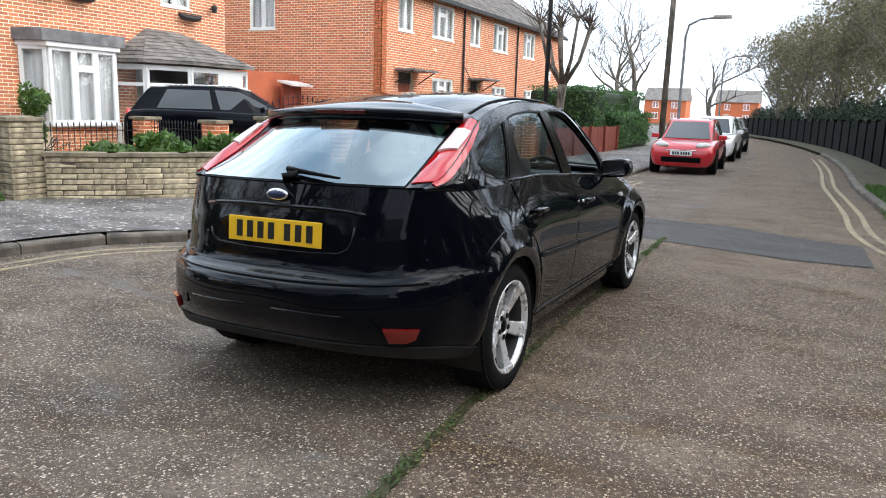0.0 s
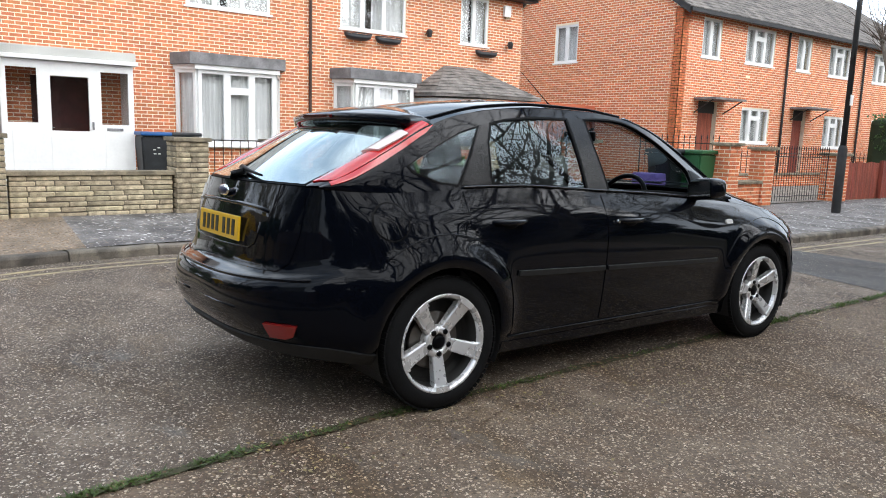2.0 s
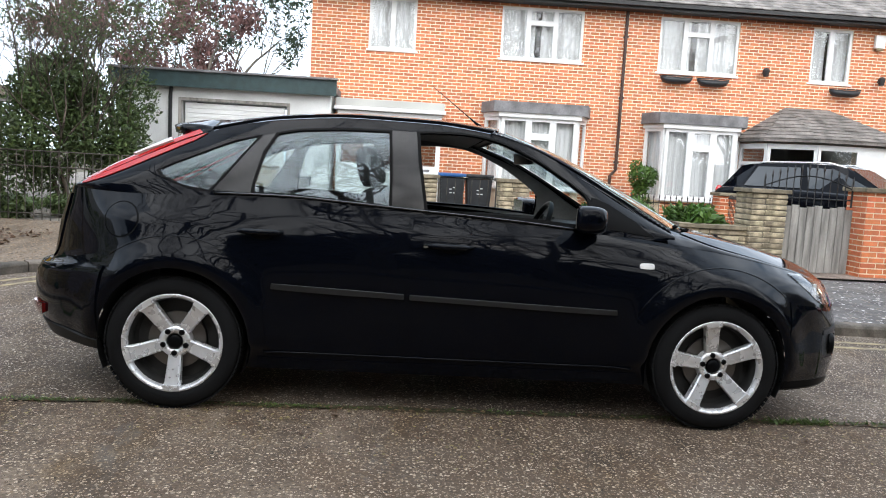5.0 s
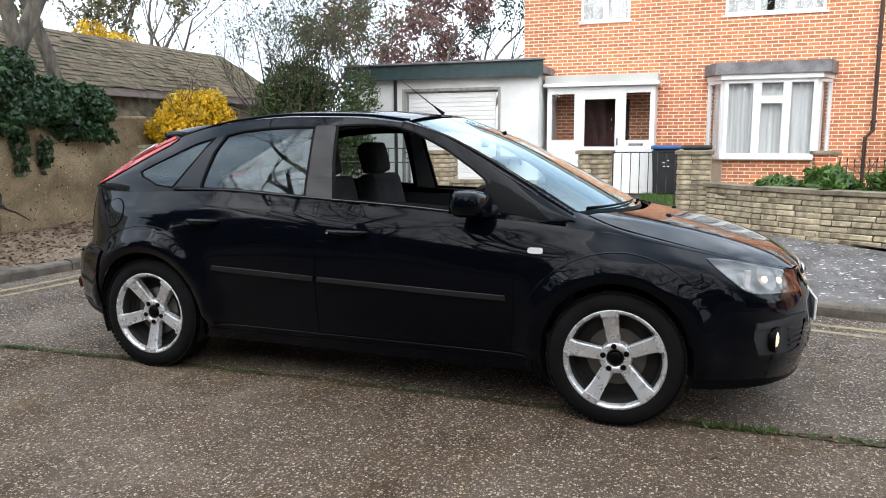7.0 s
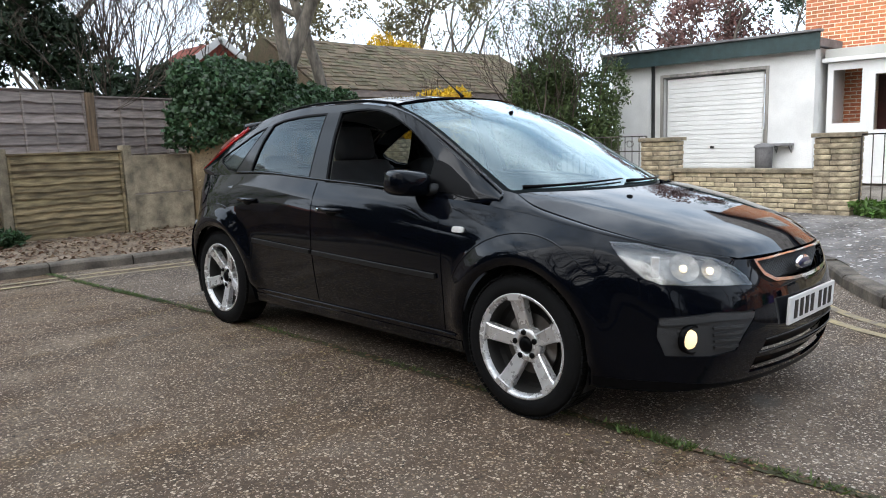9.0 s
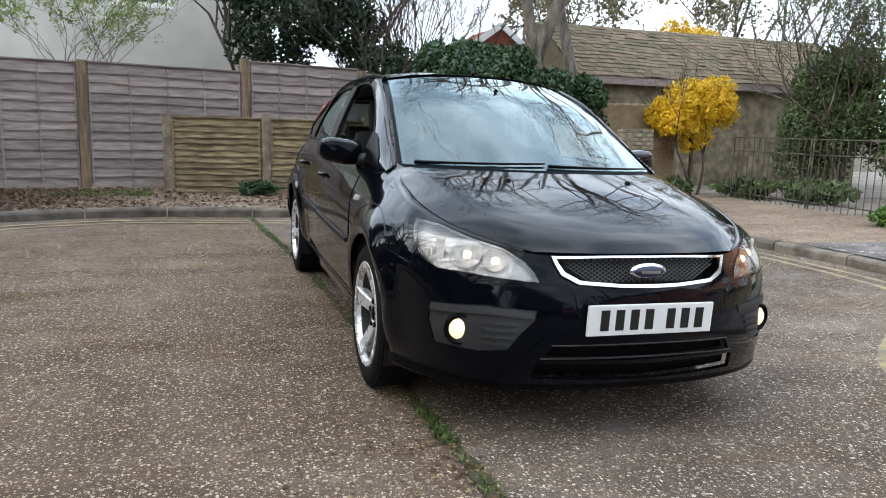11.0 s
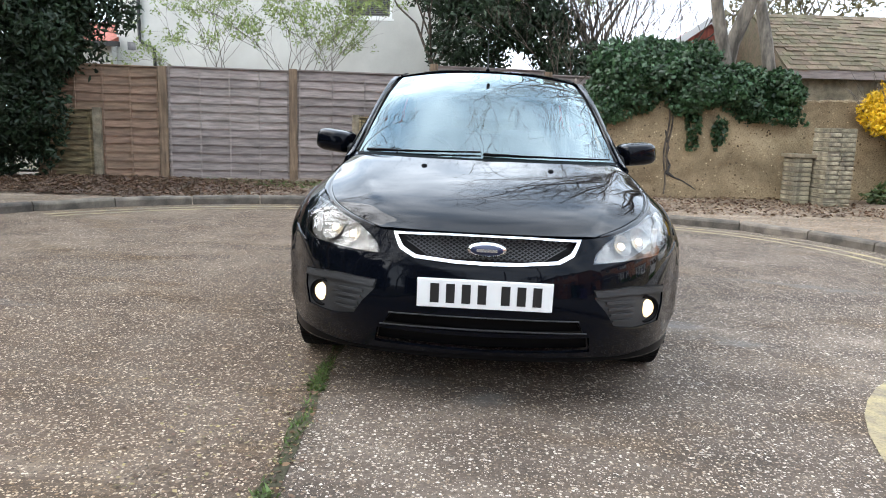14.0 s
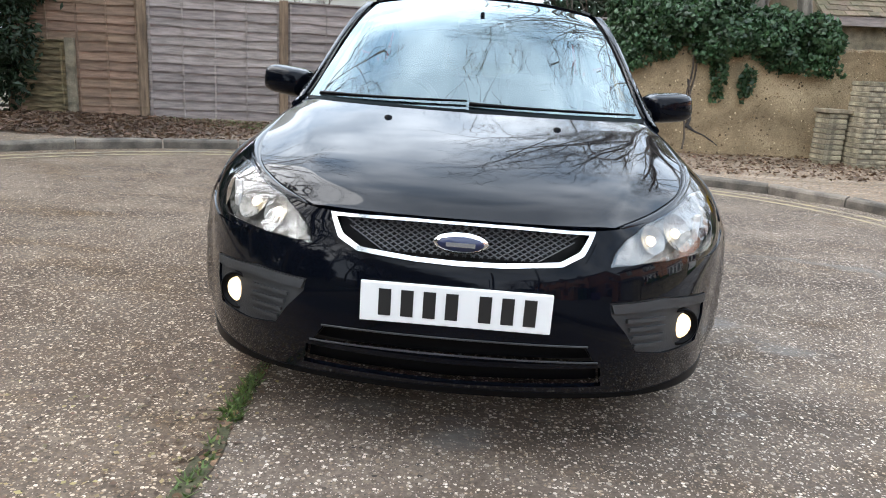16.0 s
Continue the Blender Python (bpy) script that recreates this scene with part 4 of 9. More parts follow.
# climbing ivy over the wall
def shrub(name, label, spots, n, size, mat, stems=0, at=None, cat="shrub", flat=0.0, stem_mat="twig", stem_h=1.0, seed=1, spread=0.5, group="", leafname="foliage", levels=3, wide=0.45):
    rg = np.random.default_rng(seed)
    base = at or (sum(s[0][0] for s in spots) / len(spots), sum(s[0][1] for s in spots) / len(spots), 0.04)
    t = thing(name, (0, 0, 0), label, cat, group)
    bumpy = []
    for c, r in spots:
        bumpy.append((c, [v * 0.8 for v in r]))
        for _ in range(7):
            d = rg.normal(size=3)
            d /= np.linalg.norm(d)
            f = rg.uniform(0.30, 0.52)
            bumpy.append(([c[i] + d[i] * r[i] * 0.72 for i in range(3)], [v * f for v in r]))
    leaves(leafname, n, bumpy, size, M[mat], t, rg, flat, wide=wide)
    for k in range(stems):
        twigs("stem", (base[0] + rg.normal(scale=0.12), base[1] + rg.normal(scale=0.12), base[2]), stem_h * rg.uniform(0.8, 1.2), spread, levels, rg, M[stem_mat], t, trunk_r=0.018 + 0.012 * stem_h * 0.5, lean=(rg.normal(scale=0.25), rg.normal(scale=0.25)), n0=4)
    return t


ivy_spots = [((-2.2, -7.5, 1.75), (0.45, 0.42, 0.5)), ((-2.5, -7.5, 1.95), (0.75, 0.5, 0.6)), ((-3.4, -7.5, 1.95), (0.75, 0.5, 0.58)), ((-4.3, -7.55, 1.85), (0.7, 0.45, 0.52)), ((-5.0, -7.6, 1.75), (0.5, 0.4, 0.42)),
             ((-2.4, -7.8, 2.2), (0.5, 0.5, 0.40)), ((-3.0, -7.9, 2.35), (0.8, 0.5, 0.35)), ((-3.55, -7.33, 1.25), (0.16, 0.10, 0.42)), ((-4.0, -7.35, 1.15), (0.15, 0.1, 0.30)), ((-2.0, -7.22, 1.38), (0.5, 0.12, 0.25)), ((-4.9, -7.30, 1.40), (0.5, 0.10, 0.18))]
ivy_ = shrub("ivy", "dense dark green ivy tumbling over the garden wall", ivy_spots, 40000, 0.043, "ivy", 0, cat="climber", seed=4, wide=0.75)
shrub("evergreen_shrub", "dark evergreen scrub behind the lap fence", [((-2.0, -10.7, 2.2), (0.9, 0.6, 0.7)), ((-3.2, -10.8, 2.3), (0.9, 0.6, 0.6)), ((-1.4, -11.2, 3.1), (0.8, 0.6, 0.8))], 9000, 0.065, "holly", 2, at=(-2.2, -10.8, 0.05), stem_h=3.6, seed=24)
bm = bmesh.new()
for u, v0, v1 in ((1.16, 0.1, 1.5), (1.21, 0.4, 1.4)):
    tube(bm, [m @ Vector((u + 0.03 * math.sin(v * 6), v, 0.125)) for v in np.linspace(v0, v1, 9)], 0.014, 5)
part("stem", bm, M["twig"], ivy_, "bare brown ivy stem up the wall")


# stacked stone piers and walls
stone_meshes = {}


def stone_block(w, d, h, mat="stone"):
    """A walling stone with a rough pitched face, shared between like sizes."""
    key = (round(w, 2), round(d, 2), round(h, 3), mat)
    if key not in stone_meshes:
        rg = np.random.default_rng(int(w * 1000) + int(h * 5000))
        bm = new_box(-w / 2, w / 2, -d / 2, d / 2, 0, h)
        bmesh.ops.bevel(bm, geom=list(bm.edges), offset=min(0.008, h * 0.15), segments=1, affect="EDGES")
        for v in bm.verts:
            v.co += Vector(rg.normal(scale=0.0035, size=3))
        me = bpy.data.meshes.new("stone")
        bm.to_mesh(me)
        bm.free()
        me.materials.append(M[mat])
        stone_meshes[key] = me
    return stone_meshes[key]


def stone_wall(name, p, q, z0, z1, thick, label, cap=True, group="", course=0.072, cat="wall", mat="stone"):
    """A wall or pier of thin coursed stones on a mortar core, with a slab coping."""
    p, q = Vector((*p, 0)), Vector((*q, 0))
    ln = (q - p).length
    ang = math.degrees(math.atan2(q.y - p.y, q.x - p.x))
    t = thing(name, (p.x, p.y, z0), label, cat, group, turn=ang)
    h = z1 - z0 - (0.055 if cap else 0)
    part("core", new_box(0.012, ln - 0.012, -thick / 2 + 0.014, thick / 2 - 0.014, 0, h - 0.004), M["stone_mortar"], t)
    rows = max(1, round(h / course))
    hh = h / rows
    rg = np.random.default_rng(int(abs(p.x * 37 + p.y * 91) * 10) % 9999)
    sizes = (0.22, 0.30, 0.38, 0.46)
    for r in range(rows):
        u = 0.0
        first = True
        while u < ln - 0.01:
            w = float(rg.choice(sizes))
            if first and r % 2:
                w = 0.20
            first = False
            if ln - u - w < 0.14:
                w = ln - u
            w = min(w, ln - u)
            sides_ = (0,) if thick < 0.3 and ln > 0.8 else (0,)
            ob = new("stone", stone_block(round(w - 0.010, 2), thick, hh - 0.012, mat))
            ob.parent = t
            ob.matrix_basis = pose(u + w / 2, rg.normal(scale=0.004), r * hh + 0.004)
            u += w
    if cap:
        part("coping", new_box(-0.03, ln + 0.03, -thick / 2 - 0.03, thick / 2 + 0.03, h, h + 0.055, bevel=0.008), M["conc_post"], t, "weathered coping slab")
    return t


stone_wall("stone_pier", (-5.28, -6.62), (-5.72, -6.66), 0.05, 1.25, 0.44, "square pier of stacked mossy stone slips", group="stone piers", cat="pier", mat="stone_old", cap=False)
stone_wall("stone_pier", (-4.93, -6.85), (-5.22, -6.88), 0.05, 0.84, 0.35, "low stub of stacked stone beside a pier", group="stone piers", cat="pier", mat="stone_old")
PZ = 0.06
for y0, y1 in ((-2.70, -2.22), (-0.17, 0.30), (1.26, 1.74)):
    stone_wall("stone_pier", (-7.24, y0), (-7.24, y1), PZ, 1.13, 0.46, "square pier of buff stone slips with a slab cap", group="stone piers", cat="pier")
stone_wall("stone_wall", (-7.22, -2.20), (-7.22, -0.19), PZ, 0.66, 0.22, "low front garden wall of buff coursed stone", group="stone walls")
planter = [(-7.02, 1.76), (-6.46, 2.28), (-5.90, 3.0), (-5.52, 3.75), (-5.47, 4.40)]
for a, b in zip(planter, planter[1:]):
    b = tuple(Vector(b) + (Vector(b) - Vector(a)).normalized() * 0.09)
    stone_wall("stone_wall", a, b, PZ - 0.03, 0.70 - 0.02, 0.24, "curving planter wall of buff coursed stone", group="stone walls")
stone_wall("stone_pier", (-5.50, 4.42), (-5.50, 4.92), PZ - 0.03, 1.20, 0.48, "square pier of buff stone slips with a slab cap", group="stone piers", cat="pier")
shrub("planter_plants", "leafy green perennials filling the raised planter", [((-6.9, 2.6, 0.62), (0.5, 0.35, 0.2)), ((-6.4, 3.2, 0.66), (0.55, 0.4, 0.26)), ((-6.0, 3.9, 0.66), (0.45, 0.5, 0.24))], 4500, 0.075, "grass", cat="plants", seed=8)
shrub("wall_shrub", "leggy green shrub against the brickwork between the bays", [((-12.25, 5.2, 1.30), (0.38, 0.38, 0.36)), ((-12.25, 5.2, 0.65), (0.25, 0.25, 0.55))], 1500, 0.05, "grass", 2, cat="shrub", seed=9)

# forsythia, evergreens and border plants
shrub("forsythia", "bright yellow forsythia in full flower", [((-7.0, -7.1, 1.72), (0.85, 0.7, 0.60)), ((-6.5, -7.0, 1.45), (0.5, 0.5, 0.40)), ((-7.5, -7.2, 1.75), (0.5, 0.5, 0.45)), ((-7.0, -7.0, 1.15), (0.35, 0.35, 0.35))], 13000, 0.042, "yellow_flower", 4, at=(-7.0, -7.1, 0.05), stem_h=2.4, seed=12, leafname="blossom", spread=0.35)
shrub("forsythia", "smaller yellow forsythia behind the outbuilding", [((-10.5, -12.5, 3.2), (0.9, 0.8, 0.9))], 3500, 0.06, "yellow_flower", 2, at=(-10.5, -12.5, 0.05), stem_h=4.5, seed=13, leafname="blossom")
shrub("evergreen_shrub", "broad green evergreen shrub beside the garage drive", [((-9.8, -6.9, 1.5), (1.0, 1.0, 1.2)), ((-10.4, -6.0, 1.7), (0.9, 0.9, 1.3)), ((-10.0, -6.7, 2.5), (0.75, 0.8, 0.6))], 20000, 0.050, "shrub", 4, at=(-10.0, -6.5, 0.05), stem_h=4.2, seed=14)
gs = bpy.data.objects["evergreen_shrub.001"]
rg = np.random.default_rng(141)
tips = []
for k in range(14):
    _, tp = twigs("spray", (-10.0 + rg.normal(scale=0.5), -6.5 + rg.normal(scale=0.5), 1.4), 3.4 * rg.uniform(0.8, 1.2), 0.5, 3, rg, M["twig"], gs, trunk_r=0.014, lean=(rg.normal(scale=0.32), rg.normal(scale=0.32)), n0=6, droop=0.2)
    tips += tp
leaves("spray_leaf", 7000, [((p.x, p.y, p.z), (0.10, 0.10, 0.12)) for p in tips[::2]], 0.034, M["shrub"], gs, rg)
shrub("border_plants", "low green ground cover behind the iron railings", [((-7.9, -6.6, 0.25), (0.6, 0.5, 0.25)), ((-8.4, -5.6, 0.25), (0.5, 0.7, 0.28)), ((-6.6, -7.0, 0.2), (0.5, 0.25, 0.2))], 3500, 0.06, "shrub", cat="plants", seed=15)
shrub("weeds", "tuft of weeds at the foot of a pier", [((-6.95, -2.75, 0.16), (0.3, 0.25, 0.18)), ((-7.1, 0.75, 0.15), (0.25, 0.5, 0.15))], 1500, 0.05, "grass", cat="plants", seed=16)
shrub("weeds", "tuft of weeds beside a concrete fence post", [((0.75, -7.25, 0.17), (0.28, 0.15, 0.15))], 500, 0.05, "ivy", cat="plants", seed=17)
shrub("evergreen_tree", "tall dark evergreen at the end of the fence", [((7.9, -7.3, 1.0), (0.95, 0.8, 1.0)), ((7.6, -7.4, 2.4), (1.25, 0.9, 1.1)), ((7.5, -7.6, 3.9), (1.45, 1.0, 1.2)), ((8.4, -7.8, 5.2), (1.6, 1.0, 1.2)), ((9.2, -7.6, 2.0), (1.1, 1.0, 2.0)), ((8.7, -7.1, 0.8), (1.4, 0.8, 0.9)), ((7.4, -7.9, 3.0), (0.9, 0.7, 1.3)), ((6.55, -7.7, 3.2), (0.75, 0.6, 0.9)), ((7.25, -7.15, 1.2), (0.65, 0.5, 1.2)), ((7.2, -7.2, 2.6), (0.85, 0.6, 0.9))], 52000, 0.062, "holly", 2, at=(8.2, -7.8, 0.05), cat="tree", stem_h=5.5, seed=18)
shrub("evergreen_tree", "glossy dark evergreen rising behind the fence", [((0.1, -11.4, 3.2), (1.3, 1.0, 1.1)), ((0.8, -11.6, 4.6), (1.5, 1.0, 1.3)), ((-0.8, -11.5, 4.5), (1.4, 1.0, 1.4)), ((0.2, -11.6, 6.0), (1.4, 1.0, 1.0))], 24000, 0.065, "holly", 3, at=(0.1, -11.5, 0.05), cat="tree", stem_h=6, seed=19)
bush = thing("budding_bush", (0, 0, 0), "thin spring bush with pale opening leaves behind the fence", "bush")
rg = np.random.default_rng(33)
tips = []
for k in range(6):
    _, tp = twigs("stem", (4.4 + rg.normal(scale=0.6), -11.0 + rg.normal(scale=0.3), 0.05), 4.7 * rg.uniform(0.8, 1.1), 0.50, 3, rg, M["twig"], bush, trunk_r=0.013, lean=(rg.normal(scale=0.28), rg.normal(scale=0.15)), n0=5, droop=0.6)
    tips += tp
pick = [tips[i] for i in rg.choice(len(tips), min(420, len(tips)), replace=False)]
leaves("leaf", 7800, [((p.x, p.y, p.z), (0.13, 0.13, 0.13)) for p in pick], 0.038, M["spring"], bush, rg)

# outbuilding with a mossy roof
ob_ = thing("outbuilding", (0, 0, 0), "low outbuilding with a sagging mossy tiled roof", "shed")
part("front_wall", new_box(-13.3, -5.85, -9.62, -9.42, 0.05, 2.31), M["conc_post"], ob_, "stained rendered front wall")
part("end_wall", turned(prism(bmesh.new(), [(-9.42, 0.05), (-9.42, 2.32), (-11.3, 3.54), (-13.2, 2.32), (-13.2, 0.05)], 0.2), Matrix(((0, 0, 1, -6.05), (1, 0, 0, 0), (0, 1, 0, 0), (0, 0, 0, 1)))), M["conc_post"], ob_)
DOWN_Y = Matrix(((-1, 0, 0, 0), (0, -1, 0, 0), (0, 0, 1, 0), (0, 0, 0, 1)))
rf = part("roof", turned(prism(bmesh.new(), [(-9.2, 2.30), (-11.3, 3.60), (-13.4, 2.30)], 7.85), Matrix(((0, 0, 1, -13.55), (1, 0, 0, 0), (0, 1, 0, 0), (0, 0, 0, 1)))), M["moss_tile"], ob_)
tiled_slope("roof_tiles", 7.85, 2.55, math.atan(1.30 / 2.1), M["moss_tile"], rf, Matrix.Translation((-5.70, -9.15, 2.32)) @ DOWN_Y, course=0.17, tile=0.19, seed=5, sag=0.03)
part("fascia", new_box(-13.55, -5.65, -9.22, -9.17, 2.17, 2.32), M["fence_wood"], ob_)
# small red gable beyond
rg_ = thing("summer_house", (0, 0, 0), "far red gabled summer house with white bargeboards", "shed")
part("wall", turned(prism(bmesh.new(), [(-0.62, 0), (-0.62, 3.05), (0, 3.5), (0.62, 3.05), (0.62, 0)], 2.0), Matrix(((1, 0, 0, -5.1), (0, 0, -1, -12.0), (0, 1, 0, 0.05), (0, 0, 0, 1)))), M["red_fence"], rg_)
for s in (1, -1):
    part("bargeboard", turned(new_box(0, 0.95, -0.02, 0.02, -0.09, 0.05), Matrix.Translation((-5.1, -11.96, 3.60)) @ pose(0, 0, 0, 0, 36, 0 if s > 0 else 180)), M["upvc"], rg_)

# three-stemmed bare tree behind the wall
tr = thing("bare_tree", (0, 0, 0), "multi-stemmed bare grey tree behind the wall", "tree")
rg = np.random.default_rng(77)
for dx, ln_, r0, hgt in ((0.18, (0.10, 0.05), 0.17, 10.5), (-0.02, (-0.02, 0.12), 0.14, 11.0), (-0.42, (-0.30, 0.08), 0.14, 10.5)):
    twigs("limb", (-4.45 + dx, -8.15, 0.05), hgt, 0.82, 5, rg, M["pale_bark"], tr, trunk_r=r0, lean=ln_, n0=8, droop=0.40, sides=9, kids=(3, 4), ratio=0.64, first=0.29)

bsh = thing("bare_shrub", (0, 0, 0), "tall brown leafless shrub behind the lap fence", "bush")
rg = np.random.default_rng(79)
for k in range(16):
    twigs("stem", (-2.9 + rg.normal(scale=0.9), -11.8 + rg.normal(scale=0.3), 0.05), 6.2 * rg.uniform(0.8, 1.1), 0.5, 4, rg, M["twig"], bsh, trunk_r=0.03, lean=(rg.normal(scale=0.12), rg.normal(scale=0.1)), n0=6, ratio=0.6)

# white rendered house behind the fence
wh = thing("white_house", (0, 0, 0), "white roughcast house with a slatted window and black pipes", "house")
mw_ = Matrix(((-1, 0, 0, 9.3), (0, 0, 1, -14.3), (0, 1, 0, 0.05), (0, 0, 0, 1)))
wall_with_holes("wall", 9.4, 6.2, [(5.86, 7.12, 3.70, 5.1)], 0.3, M["cream_wall"], wh, mw_)
w_ = window(wh, mw_ @ Matrix.Translation((5.86, 3.70, -0.12)), 1.26, 1.40, ONE, fr=0.07, curtain=False)
for k in range(26):
    part("blind_slat", turned(new_box(0.08, 1.18, 0.08 + k * 0.05, 0.115 + k * 0.05, -0.05, -0.045), mw_ @ Matrix.Translation((5.86, 3.70, -0.12))), M["lead"], w_)
bm = tube(bmesh.new(), [mw_ @ Vector(p) for p in ((0.62, 6.0, 0.06), (0.62, 3.05, 0.06), (0.75, 2.9, 0.06), (1.0, 2.82, 0.06), (1.0, 2.0, 0.06))], 0.045, 8)
part("downpipe", bm, M["black_iron"], wh)
part("vent", turned(new_box(0.28, 0.48, 2.78, 2.98, 0.0, 0.02), mw_), M["lead"], wh)
ex = part("lean_to", new_box(9.31, 11.0, -15.9, -14.0, 0.05, 2.9), M["cream_wall"], wh)
part("lean_to_roof", turned(new_box(0, 2.0, -2.2, 0.25, 0, 0.10), Matrix.Translation((9.25, -14.0, 2.95)) @ pose(0, 0, 0, -18, 0, 0)), M["red_fence"], wh)
part("lean_to_gutter", new_box(9.0, 11.2, -13.82, -13.70, 2.86, 2.98), M["black_iron"], wh)

# leaf litter along the fence and kerb
lit = np.random.default_rng(90)
verts, faces = [], []
for k in range(30000):
    x = lit.uniform(-6, 8.5) if k < 9000 else lit.normal(6.0, 1.3)
    y = lit.uniform(-8.9, -4.75) if k < 9000 else lit.normal(-6.5, 0.95)
    if y > -4.9 - 0.0 * x or (x > 3 and y > -4.9 + (x - 3) * 0.55) or y < -9.0 + 0.2 * x:
        continue
    z = path_z(x, y) + 0.012 + abs(lit.normal(scale=0.012)) + (0.05 * math.exp(-((x - 6.4) ** 2 + (y + 6.6) ** 2) / 2.0))
    a, s = lit.uniform(0, 6.28), lit.uniform(0.018, 0.045)
    c_, s_ = math.cos(a) * s, math.sin(a) * s
    t1, t2 = lit.normal(scale=0.012), lit.normal(scale=0.012)
    i = len(verts)
    verts += [(x - c_, y - s_, z), (x + s_ * 0.6, y - c_ * 0.6, z + t1 + 0.008), (x + c_, y + s_, z + t2), (x - s_ * 0.6, y + c_ * 0.6, z + 0.006)]
    faces += [(i, i + 1, i + 2), (i, i + 2, i + 3)]
tagged(part("leaf_litter", mesh_of("leaf_litter", verts, faces), M["dead_leaf"], None), "brown dead leaves scattered on the pavement by the fences", "leaf litter", kind="stuff")

# fallen bits of leaf and grit along the seam beside the car
for mat_l, cnt, sd, lb_l in (("straw_leaf", 1100, 95, "pale fallen leaf scraps strewn along the road seam"), ("dead_leaf", 2600, 96, "brown leaf crumbs and grit along the road seam")):
    lr = np.random.default_rng(sd)
    verts, faces = [], []
    for k in range(cnt):
        y = lr.uniform(-3.2, 3.4)
        x = 0.735 - 0.03 * y + (abs(lr.normal(scale=0.42)) if lr.uniform() < 0.8 else lr.normal(scale=0.05))
        if noise.noise(Vector((x * 1.3, y * 0.9, 4.2))) < -0.05:
            continue
        z, a, r_ = road_z(x, y) + 0.005, lr.uniform(0, 6.28), lr.uniform(0.004, 0.013)
        c_, s_ = math.cos(a) * r_, math.sin(a) * r_
        i = len(verts)
        verts += [(x - c_, y - s_, z), (x + s_ * 0.6, y - c_ * 0.6, z + 0.003), (x + c_, y + s_, z + 0.002), (x - s_ * 0.6, y + c_ * 0.6, z)]
        faces += [(i, i + 1, i + 2), (i, i + 2, i + 3)]
    tagged(part("leaf_scraps", mesh_of("leaf_scraps", verts, faces), M[mat_l], None), lb_l, "leaf litter", kind="stuff")

# weeds in the seam of the road
sv, sf = [], []
wd = np.random.default_rng(91)
for k in range(9000):
    t = wd.uniform(0, 1)
    i = min(int(t * (len(seam_line) - 1)), len(seam_line) - 2)
    f = t * (len(seam_line) - 1) - i
    p = seam_line[i].lerp(seam_line[i + 1], f)
    y = p.y
    if y > 4.2:
        continue
    dens = 0.08 + 0.9 * max(0, noise.noise(Vector((y * 1.9, 3.1, 0.2)))) + (0.9 if y > 1.7 and noise.noise(Vector((y * 3.6, 0.7, 0))) > 0.08 else 0) + (0.55 if y < -1.2 and noise.noise(Vector((y * 3.3, 1.7, 0))) > -0.1 else 0)
    if wd.uniform() > dens:
        continue
    x = p.x + wd.normal(scale=0.013 if y < 1.5 else 0.015)
    z = road_z(x, y)
    a, h, w = wd.uniform(0, 6.28), wd.uniform(0.006, 0.030 if y > 1.6 else 0.018), wd.uniform(0.004, 0.010)
    dx, dy = math.cos(a), math.sin(a)
    lx, ly = wd.normal(scale=0.02, size=2)
    i = len(sv)
    sv += [(x - dx * w, y - dy * w, z), (x + dx * w, y + dy * w, z), (x + lx, y + ly, z + h)]
    sf.append((i, i + 1, i + 2))
tagged(part("seam_weeds", mesh_of("seam_weeds", sv, sf), M["moss"], None), "green moss and weeds growing in the road seam", "weeds", kind="stuff")
sm = []
seam_fine = [p for p in spline([(p.x, p.y) for p in seam_line], 5) if p.y < 4.25]
for p in seam_fine:
    wl_s, wr_s = (0.026 + 0.022 * noise.noise(Vector((p.y * 5, q, 0))) for q in (0.3, 7.7))
    sm += [(p.x - wl_s, p.y, road_z(p.x, p.y) + 0.004), (p.x + wr_s, p.y, road_z(p.x, p.y) + 0.004)]
tagged(part("seam_soil", mesh_of("seam_soil", sm, [(2 * k, 2 * k + 1, 2 * k + 3, 2 * k + 2) for k in range(len(seam_fine) - 1)]), M["soil"], None), "dark soil filling the joint between the concrete slabs", "road joint", kind="structure")

# ---- black hatchback ----
def flake_paint(name, color):
    """Dark car paint under clear lacquer, with dust that only touches the gloss."""
    m = plain(name, color, 0.4, coat=1.0, spec=0.0)
    n, l, b = m.node_tree.nodes, m.node_tree.links, m.node_tree.nodes["Principled BSDF"]
    b.inputs["Coat IOR"].default_value = 1.72
    lw, cw = n.new("ShaderNodeLayerWeight"), n.new("ShaderNodeMapRange")
    lw.inputs["Blend"].default_value = 0.5
    cw.inputs["From Min"].default_value, cw.inputs["From Max"].default_value = 0.15, 0.62
    cw.inputs["To Min"].default_value, cw.inputs["To Max"].default_value = 0.15, 1.0
    l.new(lw.outputs["Facing"], cw.inputs["Value"])
    l.new(cw.outputs["Result"], b.inputs["Coat Weight"])
    tc, ns, mr = n.new("ShaderNodeTexCoord"), n.new("ShaderNodeTexNoise"), n.new("ShaderNodeMapRange")
    ns.inputs["Scale"].default_value, ns.inputs["Detail"].default_value = 4.5, 9
    mr.inputs["From Min"].default_value, mr.inputs["From Max"].default_value = 0.40, 0.75
    mr.inputs["To Min"].default_value, mr.inputs["To Max"].default_value = 0.02, 0.085
    l.new(tc.outputs["Object"], ns.inputs["Vector"])
    l.new(ns.outputs["Fac"], mr.inputs["Value"])
    l.new(mr.outputs["Result"], b.inputs["Coat Roughness"])
    return m


